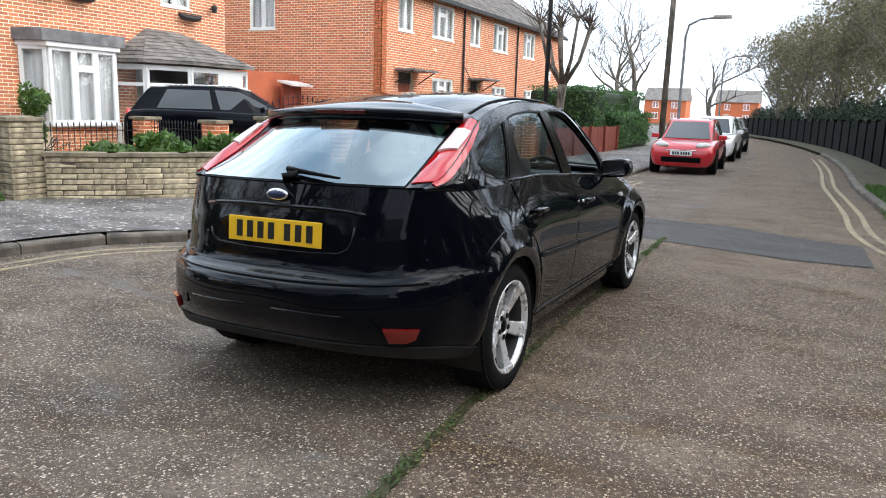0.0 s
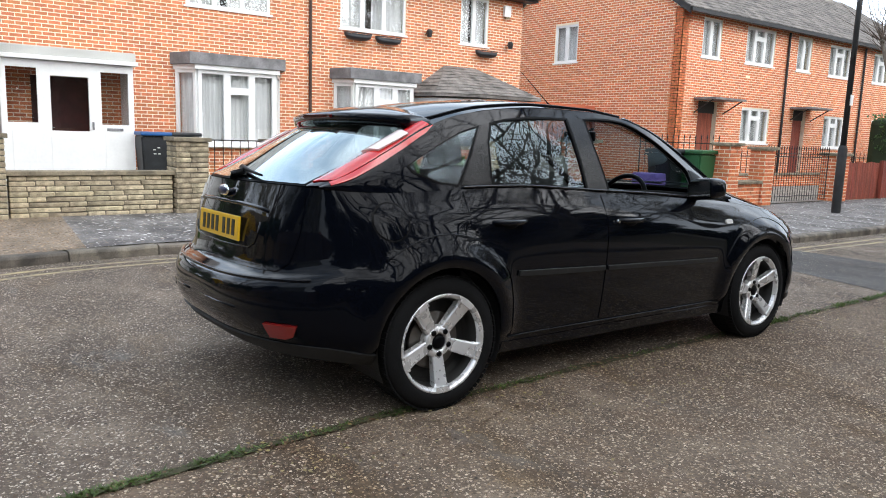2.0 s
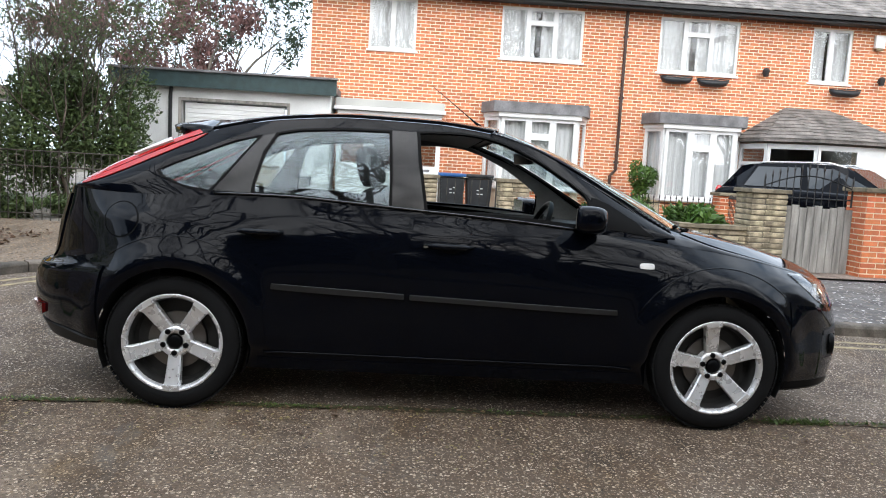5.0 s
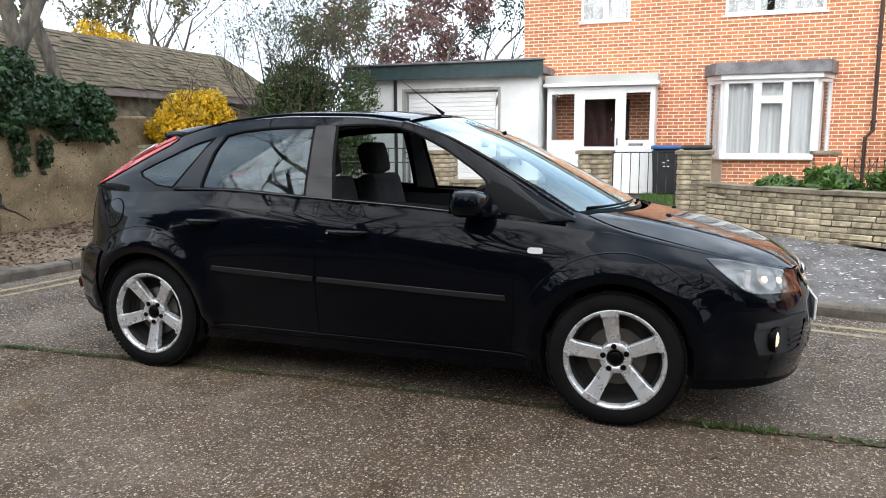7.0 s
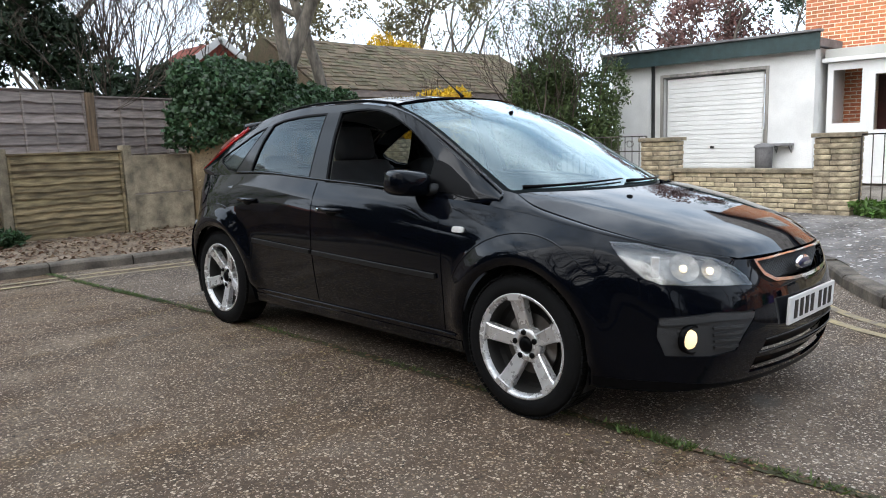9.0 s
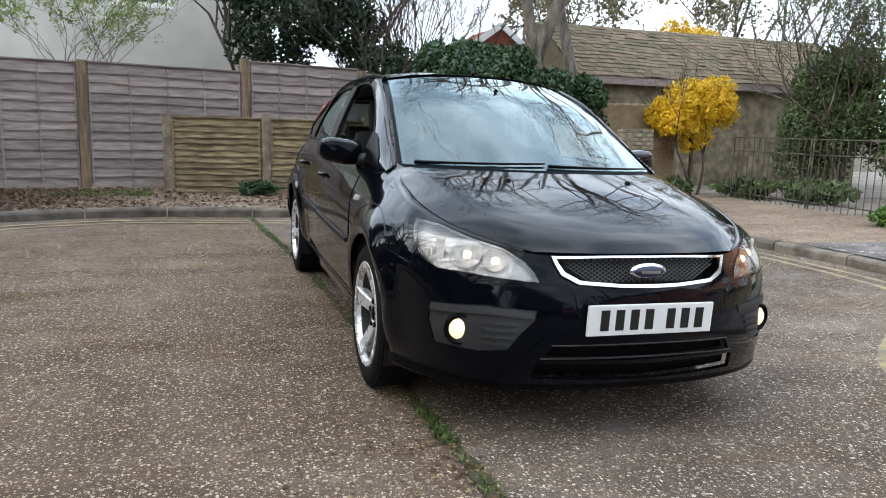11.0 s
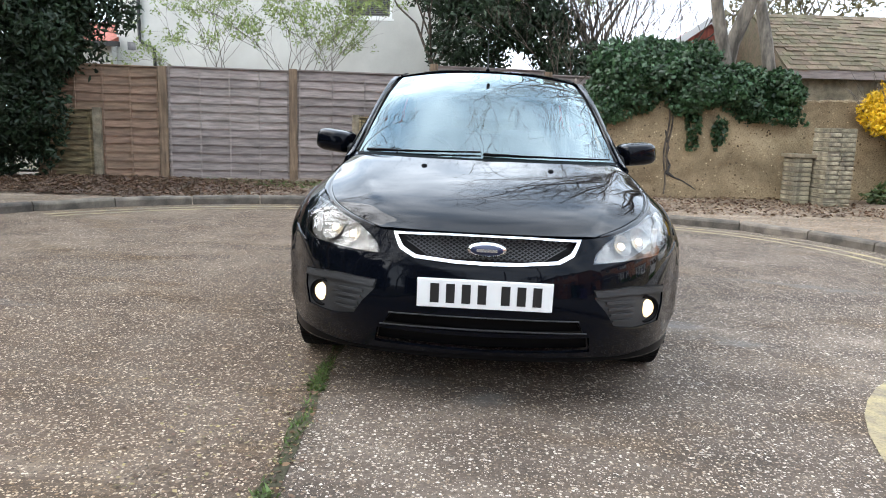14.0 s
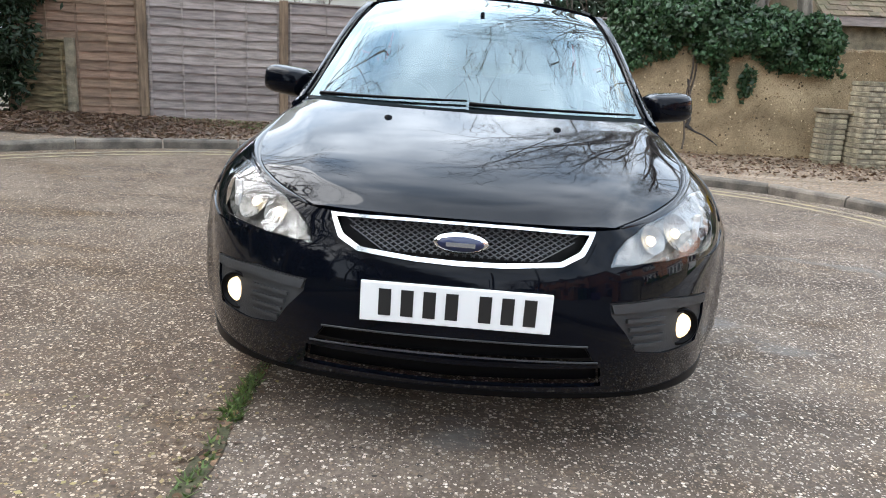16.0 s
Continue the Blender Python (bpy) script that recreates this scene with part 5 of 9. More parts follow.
C = {}
C["paint"] = flake_paint("black_paint", (0.0020, 0.0027, 0.0050))
C["bright_strip"] = plain("polished_dark_moulding", (0.075, 0.078, 0.082), 0.22, metal=1.0)
C["trim"] = material("black_plastic_trim", (0.007, 0.007, 0.0075), 0.55, vary=0.2, fine=200, bump=0.15)
C["grey_trim"] = material("faded_grey_plastic", (0.030, 0.031, 0.033), 0.5, vary=0.15, fine=220, bump=0.2)
C["satin"] = plain("satin_black", (0.003, 0.003, 0.0035), 0.30, spec=0.07)
C["pillar_gloss"] = plain("gloss_black_pillar", (0.004, 0.004, 0.0045), 0.12, spec=0.40)
C["rubber"] = material("tyre_rubber", (0.0065, 0.0065, 0.007), 0.85, vary=0.2, fine=120, bump=0.2, spec=0.2)
C["alloy"] = material("scuffed_silver_alloy", (0.74, 0.74, 0.75), 0.28, metal=0.55, vary=0.03, scale=20, fine=90, bump=0.0)
C["alloy_dark"] = plain("dark_barrel", (0.022, 0.021, 0.020), 0.6, metal=0.3)
C["disc"] = plain("brake_disc_steel", (0.16, 0.15, 0.14), 0.4, metal=0.9)
C["chrome"] = plain("chrome", (0.82, 0.83, 0.84), 0.10, metal=1.0)
C["glass"] = glass("car_side_glass", (0.62, 0.69, 0.69), weight=0.98, sheen=(0.82, 0.94, 1.0))
C["screen"] = glass("car_windscreen_glass", (0.62, 0.74, 0.76), rough=0.008, weight=1.75, sheen=(0.80, 0.96, 1.0))
C["tint"] = glass("car_rear_glass", (0.40, 0.47, 0.49), rough=0.008, weight=2.9, sheen=(0.86, 0.97, 1.0))
C["red_lamp"] = plain("red_lamp_plastic", (0.52, 0.010, 0.012), 0.10, coat=1.0)
C["dark_red"] = plain("dark_red_lens", (0.06, 0.004, 0.004), 0.2, coat=0.5)
C["red_deep"] = plain("red_reflector", (0.17, 0.006, 0.006), 0.15, coat=1.0)
C["clear_lamp"] = plain("clear_lamp_plastic", (0.62, 0.60, 0.58), 0.12, coat=1.0)
C["pink_lens"] = plain("frosted_pink_lens", (0.74, 0.62, 0.60), 0.15, coat=0.6)
C["lens"] = glass("headlamp_lens", (0.98, 0.98, 0.98), weight=1.25)
C["bowl"] = material("faceted_bowl", (0.30, 0.285, 0.26), 0.22, metal=0.55, vary=0.25, scale=34, fine=60, bump=0.5)
C["bulb"] = glowing("lit_bulb", (1.0, 0.77, 0.44), 0.85)
C["sidelight"] = glowing("lit_headlamp_bulb", (1.0, 0.83, 0.55), 1.2)
C["seat"] = material("dark_seat_fabric", (0.030, 0.030, 0.033), 0.9, vary=0.2, fine=150, bump=0.4)
C["cabin"] = material("charcoal_cabin_plastic", (0.035, 0.036, 0.038), 0.7, vary=0.15, fine=150, bump=0.2)
C["pale_cabin"] = material("grey_cabin_lining", (0.22, 0.22, 0.215), 0.9, vary=0.1, bump=0.1)
C["plate_y"] = plain("yellow_plate", (0.80, 0.47, 0.02), 0.30, coat=0.4)
C["plate_w"] = plain("white_plate", (0.78, 0.78, 0.77), 0.30, coat=0.4)
C["char"] = plain("plate_black", (0.012, 0.012, 0.012), 0.4)
C["grille_grey"] = plain("grille_grey", (0.055, 0.056, 0.06), 0.35)
C["badge"] = plain("blue_badge", (0.006, 0.013, 0.055), 0.35, coat=0.4)


def pchip(ys, n):
    """Monotone cubic through rows of values at even steps, sampled n times."""
    ys = np.asarray(ys, float)
    k = len(ys)
    d = np.diff(ys, axis=0)
    t = np.zeros_like(ys)
    a, b = d[:-1], d[1:]
    with np.errstate(divide="ignore", invalid="ignore"):
        t[1:-1] = np.where(a * b > 0, 2 * a * b / (a + b), 0)
    t[0], t[-1] = d[0], d[-1]
    u = np.linspace(0, k - 1, n)
    i = np.minimum(u.astype(int), k - 2)
    f = (u - i).reshape(-1, *([1] * (ys.ndim - 1)))
    h = f * f * (3 - 2 * f)
    return ys[i] * (1 - h) + ys[i + 1] * h + t[i] * f * (1 - f) ** 2 - t[i + 1] * f * f * (1 - f)


class Surf:
    """A surface patch held as a dense grid of points, read by (u, v)."""

    def __init__(self, grid, u=(0.0, 1.0), v=(0.0, 1.0), wrap=False, flip=False):
        self.g, self.u, self.v, self.wrap = grid, u, v, wrap
        du = np.gradient(grid, axis=0) if not wrap else (np.roll(grid, -1, 0) - np.roll(grid, 1, 0)) / 2
        n = np.cross(du, np.gradient(grid, axis=1))
        n /= np.linalg.norm(n, axis=2)[..., None] + 1e-12
        self.n = -n if flip else n

    def _read(self, table, p):
        nu, nv = table.shape[:2]
        a = (p[0] - self.u[0]) / (self.u[1] - self.u[0]) * (nu if self.wrap else nu - 1)
        b = min(max((p[1] - self.v[0]) / (self.v[1] - self.v[0]), 0), 1) * (nv - 1)
        if not self.wrap:
            a = min(max(a, 0), nu - 1)
        i, j = math.floor(a), min(int(b), nv - 2)
        if not self.wrap:
            i = min(i, nu - 2)
        fa, fb = a - i, b - j
        i0, i1 = i % nu, (i + 1) % nu
        return (table[i0, j] * (1 - fa) * (1 - fb) + table[i1, j] * fa * (1 - fb) + table[i0, j + 1] * (1 - fa) * fb + table[i1, j + 1] * fa * fb)

    def at(self, p):
        return self._read(self.g, p)

    def normal(self, p):
        q = self._read(self.n, p)
        return q / (np.linalg.norm(q) + 1e-12)

    def find(self, axes, target, u=None):
        """The (u, v) where two coordinates take the given values."""
        ax = ["xyz".index(c) for c in axes]
        nu, nv = self.g.shape[:2]
        us = self.u[0] + (self.u[1] - self.u[0]) * np.arange(nu) / (nu if self.wrap else nu - 1)
        lo, hi = u or (self.u[0], self.u[1])
        idx = np.where((us >= lo) & (us <= hi))[0]
        d = ((self.g[idx][:, :, ax] - np.array(target)) ** 2).sum(2)
        i, j = np.unravel_index(d.argmin(), d.shape)
        p = np.array([us[idx[i]], self.v[0] + (self.v[1] - self.v[0]) * j / (nv - 1)])
        eu, ev = (self.u[1] - self.u[0]) / nu, (self.v[1] - self.v[0]) / nv
        for _ in range(5):
            f = self.at(p)[ax] - np.array(target)
            J = np.stack([(self.at(p + (eu, 0)) - self.at(p - (eu, 0)))[ax] / (2 * eu), (self.at(p + (0, ev)) - self.at(p - (0, ev)))[ax] / (2 * ev)], 1)
            if abs(np.linalg.det(J)) < 1e-9:
                break
            p = p - np.clip(np.linalg.solve(J, f), (-4 * eu, -4 * ev), (4 * eu, 4 * ev))
            p[1] = min(max(p[1], self.v[0]), self.v[1])
        return p


def panel(name, surf, outline, mat, parent, holes=(), off=0.0, thick=0.012, step=0.05, label="", mirror=False, skin=None, bulge=0.0):
    """A piece of a surface inside an outline of (u, v), lifted by off, with turned-in edges; real corners kept crisp by set normals."""
    from mathutils.geometry import delaunay_2d_cdt
    o = [np.asarray(p, float) for p in outline]
    c = sum(o) / len(o)
    e = 1e-3
    su = np.linalg.norm(surf.at(c + (e, 0)) - surf.at(c - (e, 0))) / (2 * e) + 1e-6
    sv = np.linalg.norm(surf.at(c + (0, e)) - surf.at(c - (0, e))) / (2 * e) + 1e-6
    sc = np.array([su, sv])

    def dense(loop):
        out = []
        for a, b in zip(loop, loop[1:] + loop[:1]):
            k = max(1, int(np.linalg.norm((b - a) * sc) / step))
            out += [a + (b - a) * i / k for i in range(k)]
        return out

    loops = [dense(o)] + [dense([np.asarray(p, float) for p in h]) for h in holes]
    pts, edges = [], []
    for lp in loops:
        k = len(pts)
        pts += [Vector(p * sc) for p in lp]
        edges += [(k + i, k + (i + 1) % len(lp)) for i in range(len(lp))]
    lo, hi = np.min([p * sc for p in loops[0]], 0), np.max([p * sc for p in loops[0]], 0)
    ring = [np.array([q * sc for q in lp]) for lp in loops]

    def inside(p, r):
        x, y = p
        a, b = r, np.roll(r, -1, 0)
        cond = (a[:, 1] > y) != (b[:, 1] > y)
        with np.errstate(divide="ignore", invalid="ignore"):
            xs = (b[:, 0] - a[:, 0]) * (y - a[:, 1]) / (b[:, 1] - a[:, 1]) + a[:, 0]
        return np.count_nonzero(cond & (x < xs)) % 2 == 1

    allr = np.concatenate(ring)
    for x in np.arange(lo[0] + step / 2, hi[0], step):
        for y in np.arange(lo[1] + step / 2, hi[1], step):
            p = np.array([x, y])
            if inside(p, ring[0]) and not any(inside(p, r) for r in ring[1:]) and ((allr - p) ** 2).sum(1).min() > (step * 0.35) ** 2:
                pts.append(Vector(p))
    vs, _, fs, *_ = delaunay_2d_cdt(pts, edges, [], 1, 1e-6)
    keep = []
    for f in fs:
        q = np.array(sum((vs[i] for i in f), Vector((0, 0))) / len(f))
        if inside(q, ring[0]) and not any(inside(q, r) for r in ring[1:]):
            keep.append(list(f))
    uv = [np.array(v) / sc for v in vs]
    nrm = [surf.normal(p) for p in uv]
    lift = [off] * len(uv)
    if bulge:
        for i, p in enumerate(uv):
            d = math.sqrt(((ring[0] - p * sc) ** 2).sum(1).min())
            lift[i] = off + bulge * (1 - math.exp(-d / 0.03))
    pos = [surf.at(p) + n * h for p, n, h in zip(uv, nrm, lift)]
    for f in keep:
        a, b, cc = (pos[i] for i in f[:3])
        if np.dot(np.cross(b - a, cc - a), nrm[f[0]]) < 0:
            f.reverse()
    verts, norms, faces = [tuple(p) for p in pos], [tuple(n) for n in nrm], [tuple(f) for f in keep]
    if thick:
        used = {}
        for f in keep:
            for a, b in zip(f, f[1:] + f[:1]):
                used[(a, b)] = 1
        for a, b in [e for e in used if (e[1], e[0]) not in used]:
            k = len(verts)
            w = np.cross(pos[b] - pos[a], (nrm[a] + nrm[b]) / 2)
            w /= np.linalg.norm(w) + 1e-12
            verts += [tuple(pos[b]), tuple(pos[a]), tuple(pos[a] - nrm[a] * thick), tuple(pos[b] - nrm[b] * thick)]
            norms += [tuple(w)] * 4
            faces.append((k, k + 1, k + 2, k + 3))
    obs = []
    for side in ((1, -1) if mirror else (1,)):
        me = mesh_of(name, [(x * side, y, z) for x, y, z in verts], faces if side > 0 else [f[::-1] for f in faces])
        for p in me.polygons:
            p.use_smooth = True
        me.normals_split_custom_set_from_vertices([(x * side, y, z) for x, y, z in norms])
        obs.append(part(name, me, mat, parent, label))
    return obs


def smooth_grid(g, times, wrap=True, w=0.25, both=True):
    for _ in range(times):
        if wrap:
            g = g * (1 - 2 * w) + (np.roll(g, 1, 0) + np.roll(g, -1, 0)) * w
        else:
            h = g.copy()
            h[1:-1] = g[1:-1] * (1 - 2 * w) + (g[2:] + g[:-2]) * w
            g = h
        if both:
            h = g.copy()
            h[:, 1:-1] = g[:, 1:-1] * (1 - 2 * w) + (g[:, 2:] + g[:, :-2]) * w
            g = h
    return g


# levels of the lower body, each from the middle of the tail round the side to the middle of the nose
LEVELS = [
    [(0, -2.07, .325), (.35, -2.06, .325), (.6, -1.99, .315), (.735, -1.86, .295), (.80, -1.6, .255), (.80, -1.3, .22), (.80, -.85, .20), (.80, -.2, .20), (.80, .4, .20), (.80, .95, .20), (.80, 1.32, .20), (.835, 1.65, .212), (.758, 1.89, .216), (.47, 2.105, .224), (.2, 2.155, .222), (0, 2.165, .222)],
    [(0, -2.175, .455), (.35, -2.155, .455), (.62, -2.05, .45), (.79, -1.86, .435), (.865, -1.6, .42), (.87, -1.3, .40), (.838, -.85, .36), (.835, -.2, .36), (.835, .4, .36), (.84, .95, .37), (.865, 1.32, .40), (.855, 1.65, .42), (.755, 1.92, .40), (.46, 2.15, .38), (.2, 2.205, .38), (0, 2.215, .38)],
    [(0, -2.175, .60), (.35, -2.15, .60), (.62, -2.045, .61), (.785, -1.845, .635), (.875, -1.6, .62), (.89, -1.3, .62), (.862, -.85, .60), (.862, -.2, .59), (.862, .4, .58), (.866, .95, .58), (.885, 1.32, .60), (.862, 1.65, .62), (.757, 1.90, .60), (.45, 2.13, .58), (.2, 2.185, .575), (0, 2.195, .575)],
    [(0, -2.07, .655), (.35, -2.05, .655), (.6, -1.975, .66), (.765, -1.80, .68), (.868, -1.6, .67), (.888, -1.3, .68), (.866, -.85, .68), (.866, -.2, .67), (.866, .4, .67), (.866, .95, .67), (.875, 1.32, .68), (.853, 1.65, .68), (.752, 1.885, .66), (.44, 2.115, .63), (.2, 2.165, .625), (0, 2.175, .625)],
    [(0, -2.05, .82), (.35, -2.03, .82), (.6, -1.955, .82), (.745, -1.79, .83), (.842, -1.58, .83), (.868, -1.3, .83), (.862, -.85, .82), (.866, -.2, .81), (.864, .4, .80), (.852, .95, .785), (.856, 1.32, .778), (.832, 1.62, .755), (.728, 1.862, .722), (.43, 2.095, .675), (.2, 2.145, .672), (0, 2.155, .672)],
    [(0, -1.99, 1.03), (.35, -1.968, 1.03), (.57, -1.91, 1.028), (.685, -1.82, 1.022), (.752, -1.6, 1.012), (.78, -1.3, 1.018), (.792, -.85, 1.024), (.793, -.2, .99), (.79, .4, .96), (.765, .95, .922), (.760, 1.32, .878), (.748, 1.62, .826), (.645, 1.865, .770), (.41, 2.085, .717), (.2, 2.125, .717), (0, 2.135, .717)],
]
NU, NV = 400, 66


def even_curves(rows, n):
    """Twice-smooth curves through rows of points, mirrored at both ends, on one shared spacing."""
    a = np.array(rows)
    mir = np.array([-1, 1, 1])
    a = np.concatenate([a[:, 3:0:-1] * mir, a, a[:, -2:-5:-1] * mir], 1)
    t = np.concatenate([[0], np.cumsum(np.linalg.norm(np.diff(a, axis=1), axis=2).mean(0))])
    h = np.diff(t)
    k = len(t)
    A, B = np.eye(k), np.zeros((k, a.shape[0], 3))
    for i in range(1, k - 1):
        A[i, i - 1:i + 2] = h[i - 1], 2 * (h[i - 1] + h[i]), h[i]
        B[i] = 6 * ((a[:, i + 1] - a[:, i]) / h[i] - (a[:, i] - a[:, i - 1]) / h[i - 1])
    m2 = np.linalg.solve(A, B.reshape(k, -1)).reshape(B.shape)
    out = []
    for u in np.linspace(t[3], t[-4], n):
        i = min(max(int(np.searchsorted(t, u, "right")) - 1, 0), k - 2)
        p, q = (t[i + 1] - u), (u - t[i])
        out.append((m2[i] * p ** 3 + m2[i + 1] * q ** 3) / (6 * h[i]) + (a[:, i] / h[i] - m2[i] * h[i] / 6) * p + (a[:, i + 1] / h[i] - m2[i + 1] * h[i] / 6) * q)
    return np.stack(out, 0)


lv = even_curves(LEVELS, NU)
half = np.stack([pchip(lv[i], NV) for i in range(NU)], 0)
full = np.concatenate([half, half[-2:0:-1] * np.array([-1, 1, 1])], 0)
full = smooth_grid(full, 26)
# flared arches and a shoulder crease
for i in range(full.shape[0]):
    for j in range(NV):
        x, y, z = full[i, j]
        if abs(x) > 0.6:
            for yc in (-1.32, 1.32):
                r = math.hypot(y - yc, z - 0.335)
                full[i, j, 0] += math.copysign(0.036 * math.exp(-((r - 0.380) / (0.046 if r < 0.380 else 0.072)) ** 2) * (1 if z > 0.3 else 0.3), x)
            if -1.7 < y < 1.2:
                full[i, j, 0] += math.copysign(0.006 * math.exp(-((z - 0.90) / 0.025) ** 2), x)
full = smooth_grid(full, 3)
band = Surf(full, (0.0, 2.0), (0.0, 1.0), wrap=True)
mid = band.normal((0.5, 0.5))
if mid[0] < 0:
    band.n = -band.n
SIDE, NOSE, TAIL = (0.12, 0.9), (0.72, 1.0), (0.0, 0.25)


def curve(points, n=120):
    return pchip(np.array(points), n)


RO = curve([(.650, -1.855, 1.034), (.694, -1.75, 1.076), (.676, -1.5, 1.202), (.636, -1.3, 1.30), (.612, -1.1, 1.37), (.602, -.8, 1.418), (.598, -.5, 1.437), (.596, -.2, 1.437), (.602, .1, 1.414), (.612, .35, 1.356), (.644, .65, 1.211), (.686, .95, 1.036), (.716, 1.10, .957)], 240)
BL = curve([(.662, -1.855, 1.022), (.722, -1.75, 1.016), (.768, -1.5, 1.01), (.785, -1.2, 1.02), (.792, -.85, 1.024), (.794, -.5, 1.007), (.793, -.2, .99), (.791, .2, .971), (.787, .5, .953), (.775, .8, .934), (.762, .97, .921), (.742, 1.10, .925)], 240)


def by_y(c, ys):
    return np.stack([np.interp(ys, c[:, 1], c[:, k]) for k in range(3)], 1)


ys = np.linspace(-1.855, 1.10, 240)
b_, r_ = by_y(BL, ys), by_y(RO, ys)
gr = np.stack([b_ * (1 - t) + r_ * t + np.array([1, 0, 0.25]) * 0.05 * t * (1 - t) for t in np.linspace(0, 1, 40)], 1)
gr = smooth_grid(gr, 10, wrap=False)
cabin_side = Surf(gr, (-1.855, 1.10), (0, 1))
if cabin_side.normal((0, 0.5))[0] < 0:
    cabin_side.n = -cabin_side.n


def cross_patch(centre, edge, power=2.0, crown=(0, 0, 0), nu=81, nv=60):
    """From a centre line and an edge line of equal count: mirrored across, with an even crown."""
    c, e = curve(centre, nv), curve(edge, nv)
    a = np.linspace(-1, 1, nu)
    g = np.zeros((nu, nv, 3))
    for i, s in enumerate(a):
        k = abs(s) ** power
        g[i, :, 0] = s * e[:, 0]
        g[i, :, 1] = c[:, 1] + (e[:, 1] - c[:, 1]) * k
        g[i, :, 2] = c[:, 2] + (e[:, 2] - c[:, 2]) * k
    t = np.linspace(0, 1, nv)
    g += (4 * t * (1 - t))[None, :, None] * np.array(crown)
    s = Surf(g, (-1, 1), (0, 1))
    if s.normal((0, 0.5))[2] < 0:
        s.n = -s.n
    return s


HOOD_EDGE = [(.42, 2.085, .720), (.578, 1.92, .759), (.676, 1.76, .799), (.724, 1.52, .856), (.722, 1.30, .907), (.672, 1.135, .962)]
hood_s = cross_patch([(0, 2.135, .722), (0, 2.06, .775), (0, 1.93, .832), (0, 1.72, .893), (0, 1.52, .938), (0, 1.375, .968)],
                     HOOD_EDGE, 2.9)
hood_c, hood_e = curve([(0, 2.135, .722), (0, 2.06, .775), (0, 1.93, .832), (0, 1.72, .893), (0, 1.52, .938), (0, 1.375, .968)], 60), curve(HOOD_EDGE, 60)
for j in range(60):                                            # a crease from each pillar foot to the grille corner
    ex = hood_e[j, 0]
    xc = min(.405 + .255 * (2.085 - hood_e[j, 1]) / .95, ex - 0.03)
    for i, a in enumerate(np.linspace(-1, 1, 81)):
        x = abs(a) * ex
        k = .13 * (x / xc) ** 2.2 if x <= xc else .13 + .87 * (x - xc) / (ex - xc)
        hood_s.g[i, j, 2] = hood_c[j, 2] + (hood_e[j, 2] - hood_c[j, 2]) * k
hood_s = Surf(smooth_grid(hood_s.g, 1, wrap=False), (-1, 1), (0, 1))
if hood_s.normal((0, 0.5))[2] < 0:
    hood_s.n = -hood_s.n
screen_s = cross_patch([(0, 1.345, .972), (0, 1.0, 1.150), (0, .62, 1.335), (0, .27, 1.462)],
                       [(.700, 1.085, .973), (.664, .82, 1.120), (.612, .47, 1.304), (.566, .17, 1.412)], 2.2)
roof_s = cross_patch([(0, .25, 1.466), (0, -.1, 1.492), (0, -.5, 1.497), (0, -.9, 1.468), (0, -1.27, 1.412)],
                     [(.606, .15, 1.404), (.598, -.14, 1.436), (.599, -.5, 1.440), (.606, -.9, 1.408), (.618, -1.27, 1.315)], 2.8)
back_s = cross_patch([(0, -1.98, 1.035), (0, -1.80, 1.145), (0, -1.57, 1.28), (0, -1.36, 1.385)],
                     [(.585, -1.888, 1.033), (.572, -1.70, 1.115), (.560, -1.48, 1.225), (.552, -1.28, 1.325)], 2.4)

car = thing("car", (0, 0, 0), "glossy black five-door hatchback with five-spoke alloys, parked on the road seam", "car")
car.matrix_basis = pose(0, 0, 0.0, -0.4, -1.0, 0)
body = part("body_shell", new_box(-0.60, 0.60, -1.66, 1.78, 0.20, 0.34), C["trim"], car, "dark underbody and black painted shell")


def arch(yc, r=0.352, zc=0.325, a0=-16, a1=196, n=26):
    return [(yc + r * math.cos(radians(a)), zc + r * math.sin(radians(a))) for a in np.linspace(a0, a1, n)]


def sides(points, u=SIDE):
    return [band.find("yz", p, u) for p in points]


V0, V1 = 0.0, 1.0
# sides of the shell: one outline from tail corner to nose corner, notched by the arches
rear_a, front_a = sides(arch(-1.32)), sides(arch(1.32))
u_r, u_f = band.find("yz", (-1.80, 0.6), (0.05, 0.3))[0], band.find("yz", (1.80, 0.6), (0.7, 0.98))[0]
low = [(u_r, 0.0), (rear_a[-1][0], 0.0)] + [tuple(p) for p in rear_a[::-1]] + [(rear_a[0][0], 0.0), (front_a[-1][0], 0.0)] + [tuple(p) for p in front_a[::-1]] + [(front_a[0][0], 0.0), (u_f, 0.0)]
panel("side_panel", band, low + [(u_f, 0.44), (0.806, 0.50), (0.806, 1.0), (u_r, 1.0)], C["paint"], car, mirror=True, step=0.04)
for yc, arc in ((-1.32, rear_a), (1.32, front_a)):
    bm = bmesh.new()
    rows = []
    for a in np.linspace(-25, 205, 28):
        rows.append([bm.verts.new((x, yc + 0.352 * math.cos(radians(a)), 0.325 + 0.352 * math.sin(radians(a)))) for x in (0.86, 0.55)])
    for p, q in zip(rows, rows[1:]):
        bm.faces.new((p[0], p[1], q[1], q[0]))
    for sgn in (1, -1):
        b2 = bm.copy()
        bmesh.ops.scale(b2, vec=(sgn, 1, 1), verts=b2.verts)
        part("wheel_arch_liner", b2, C["trim"], car)
    bm.free()

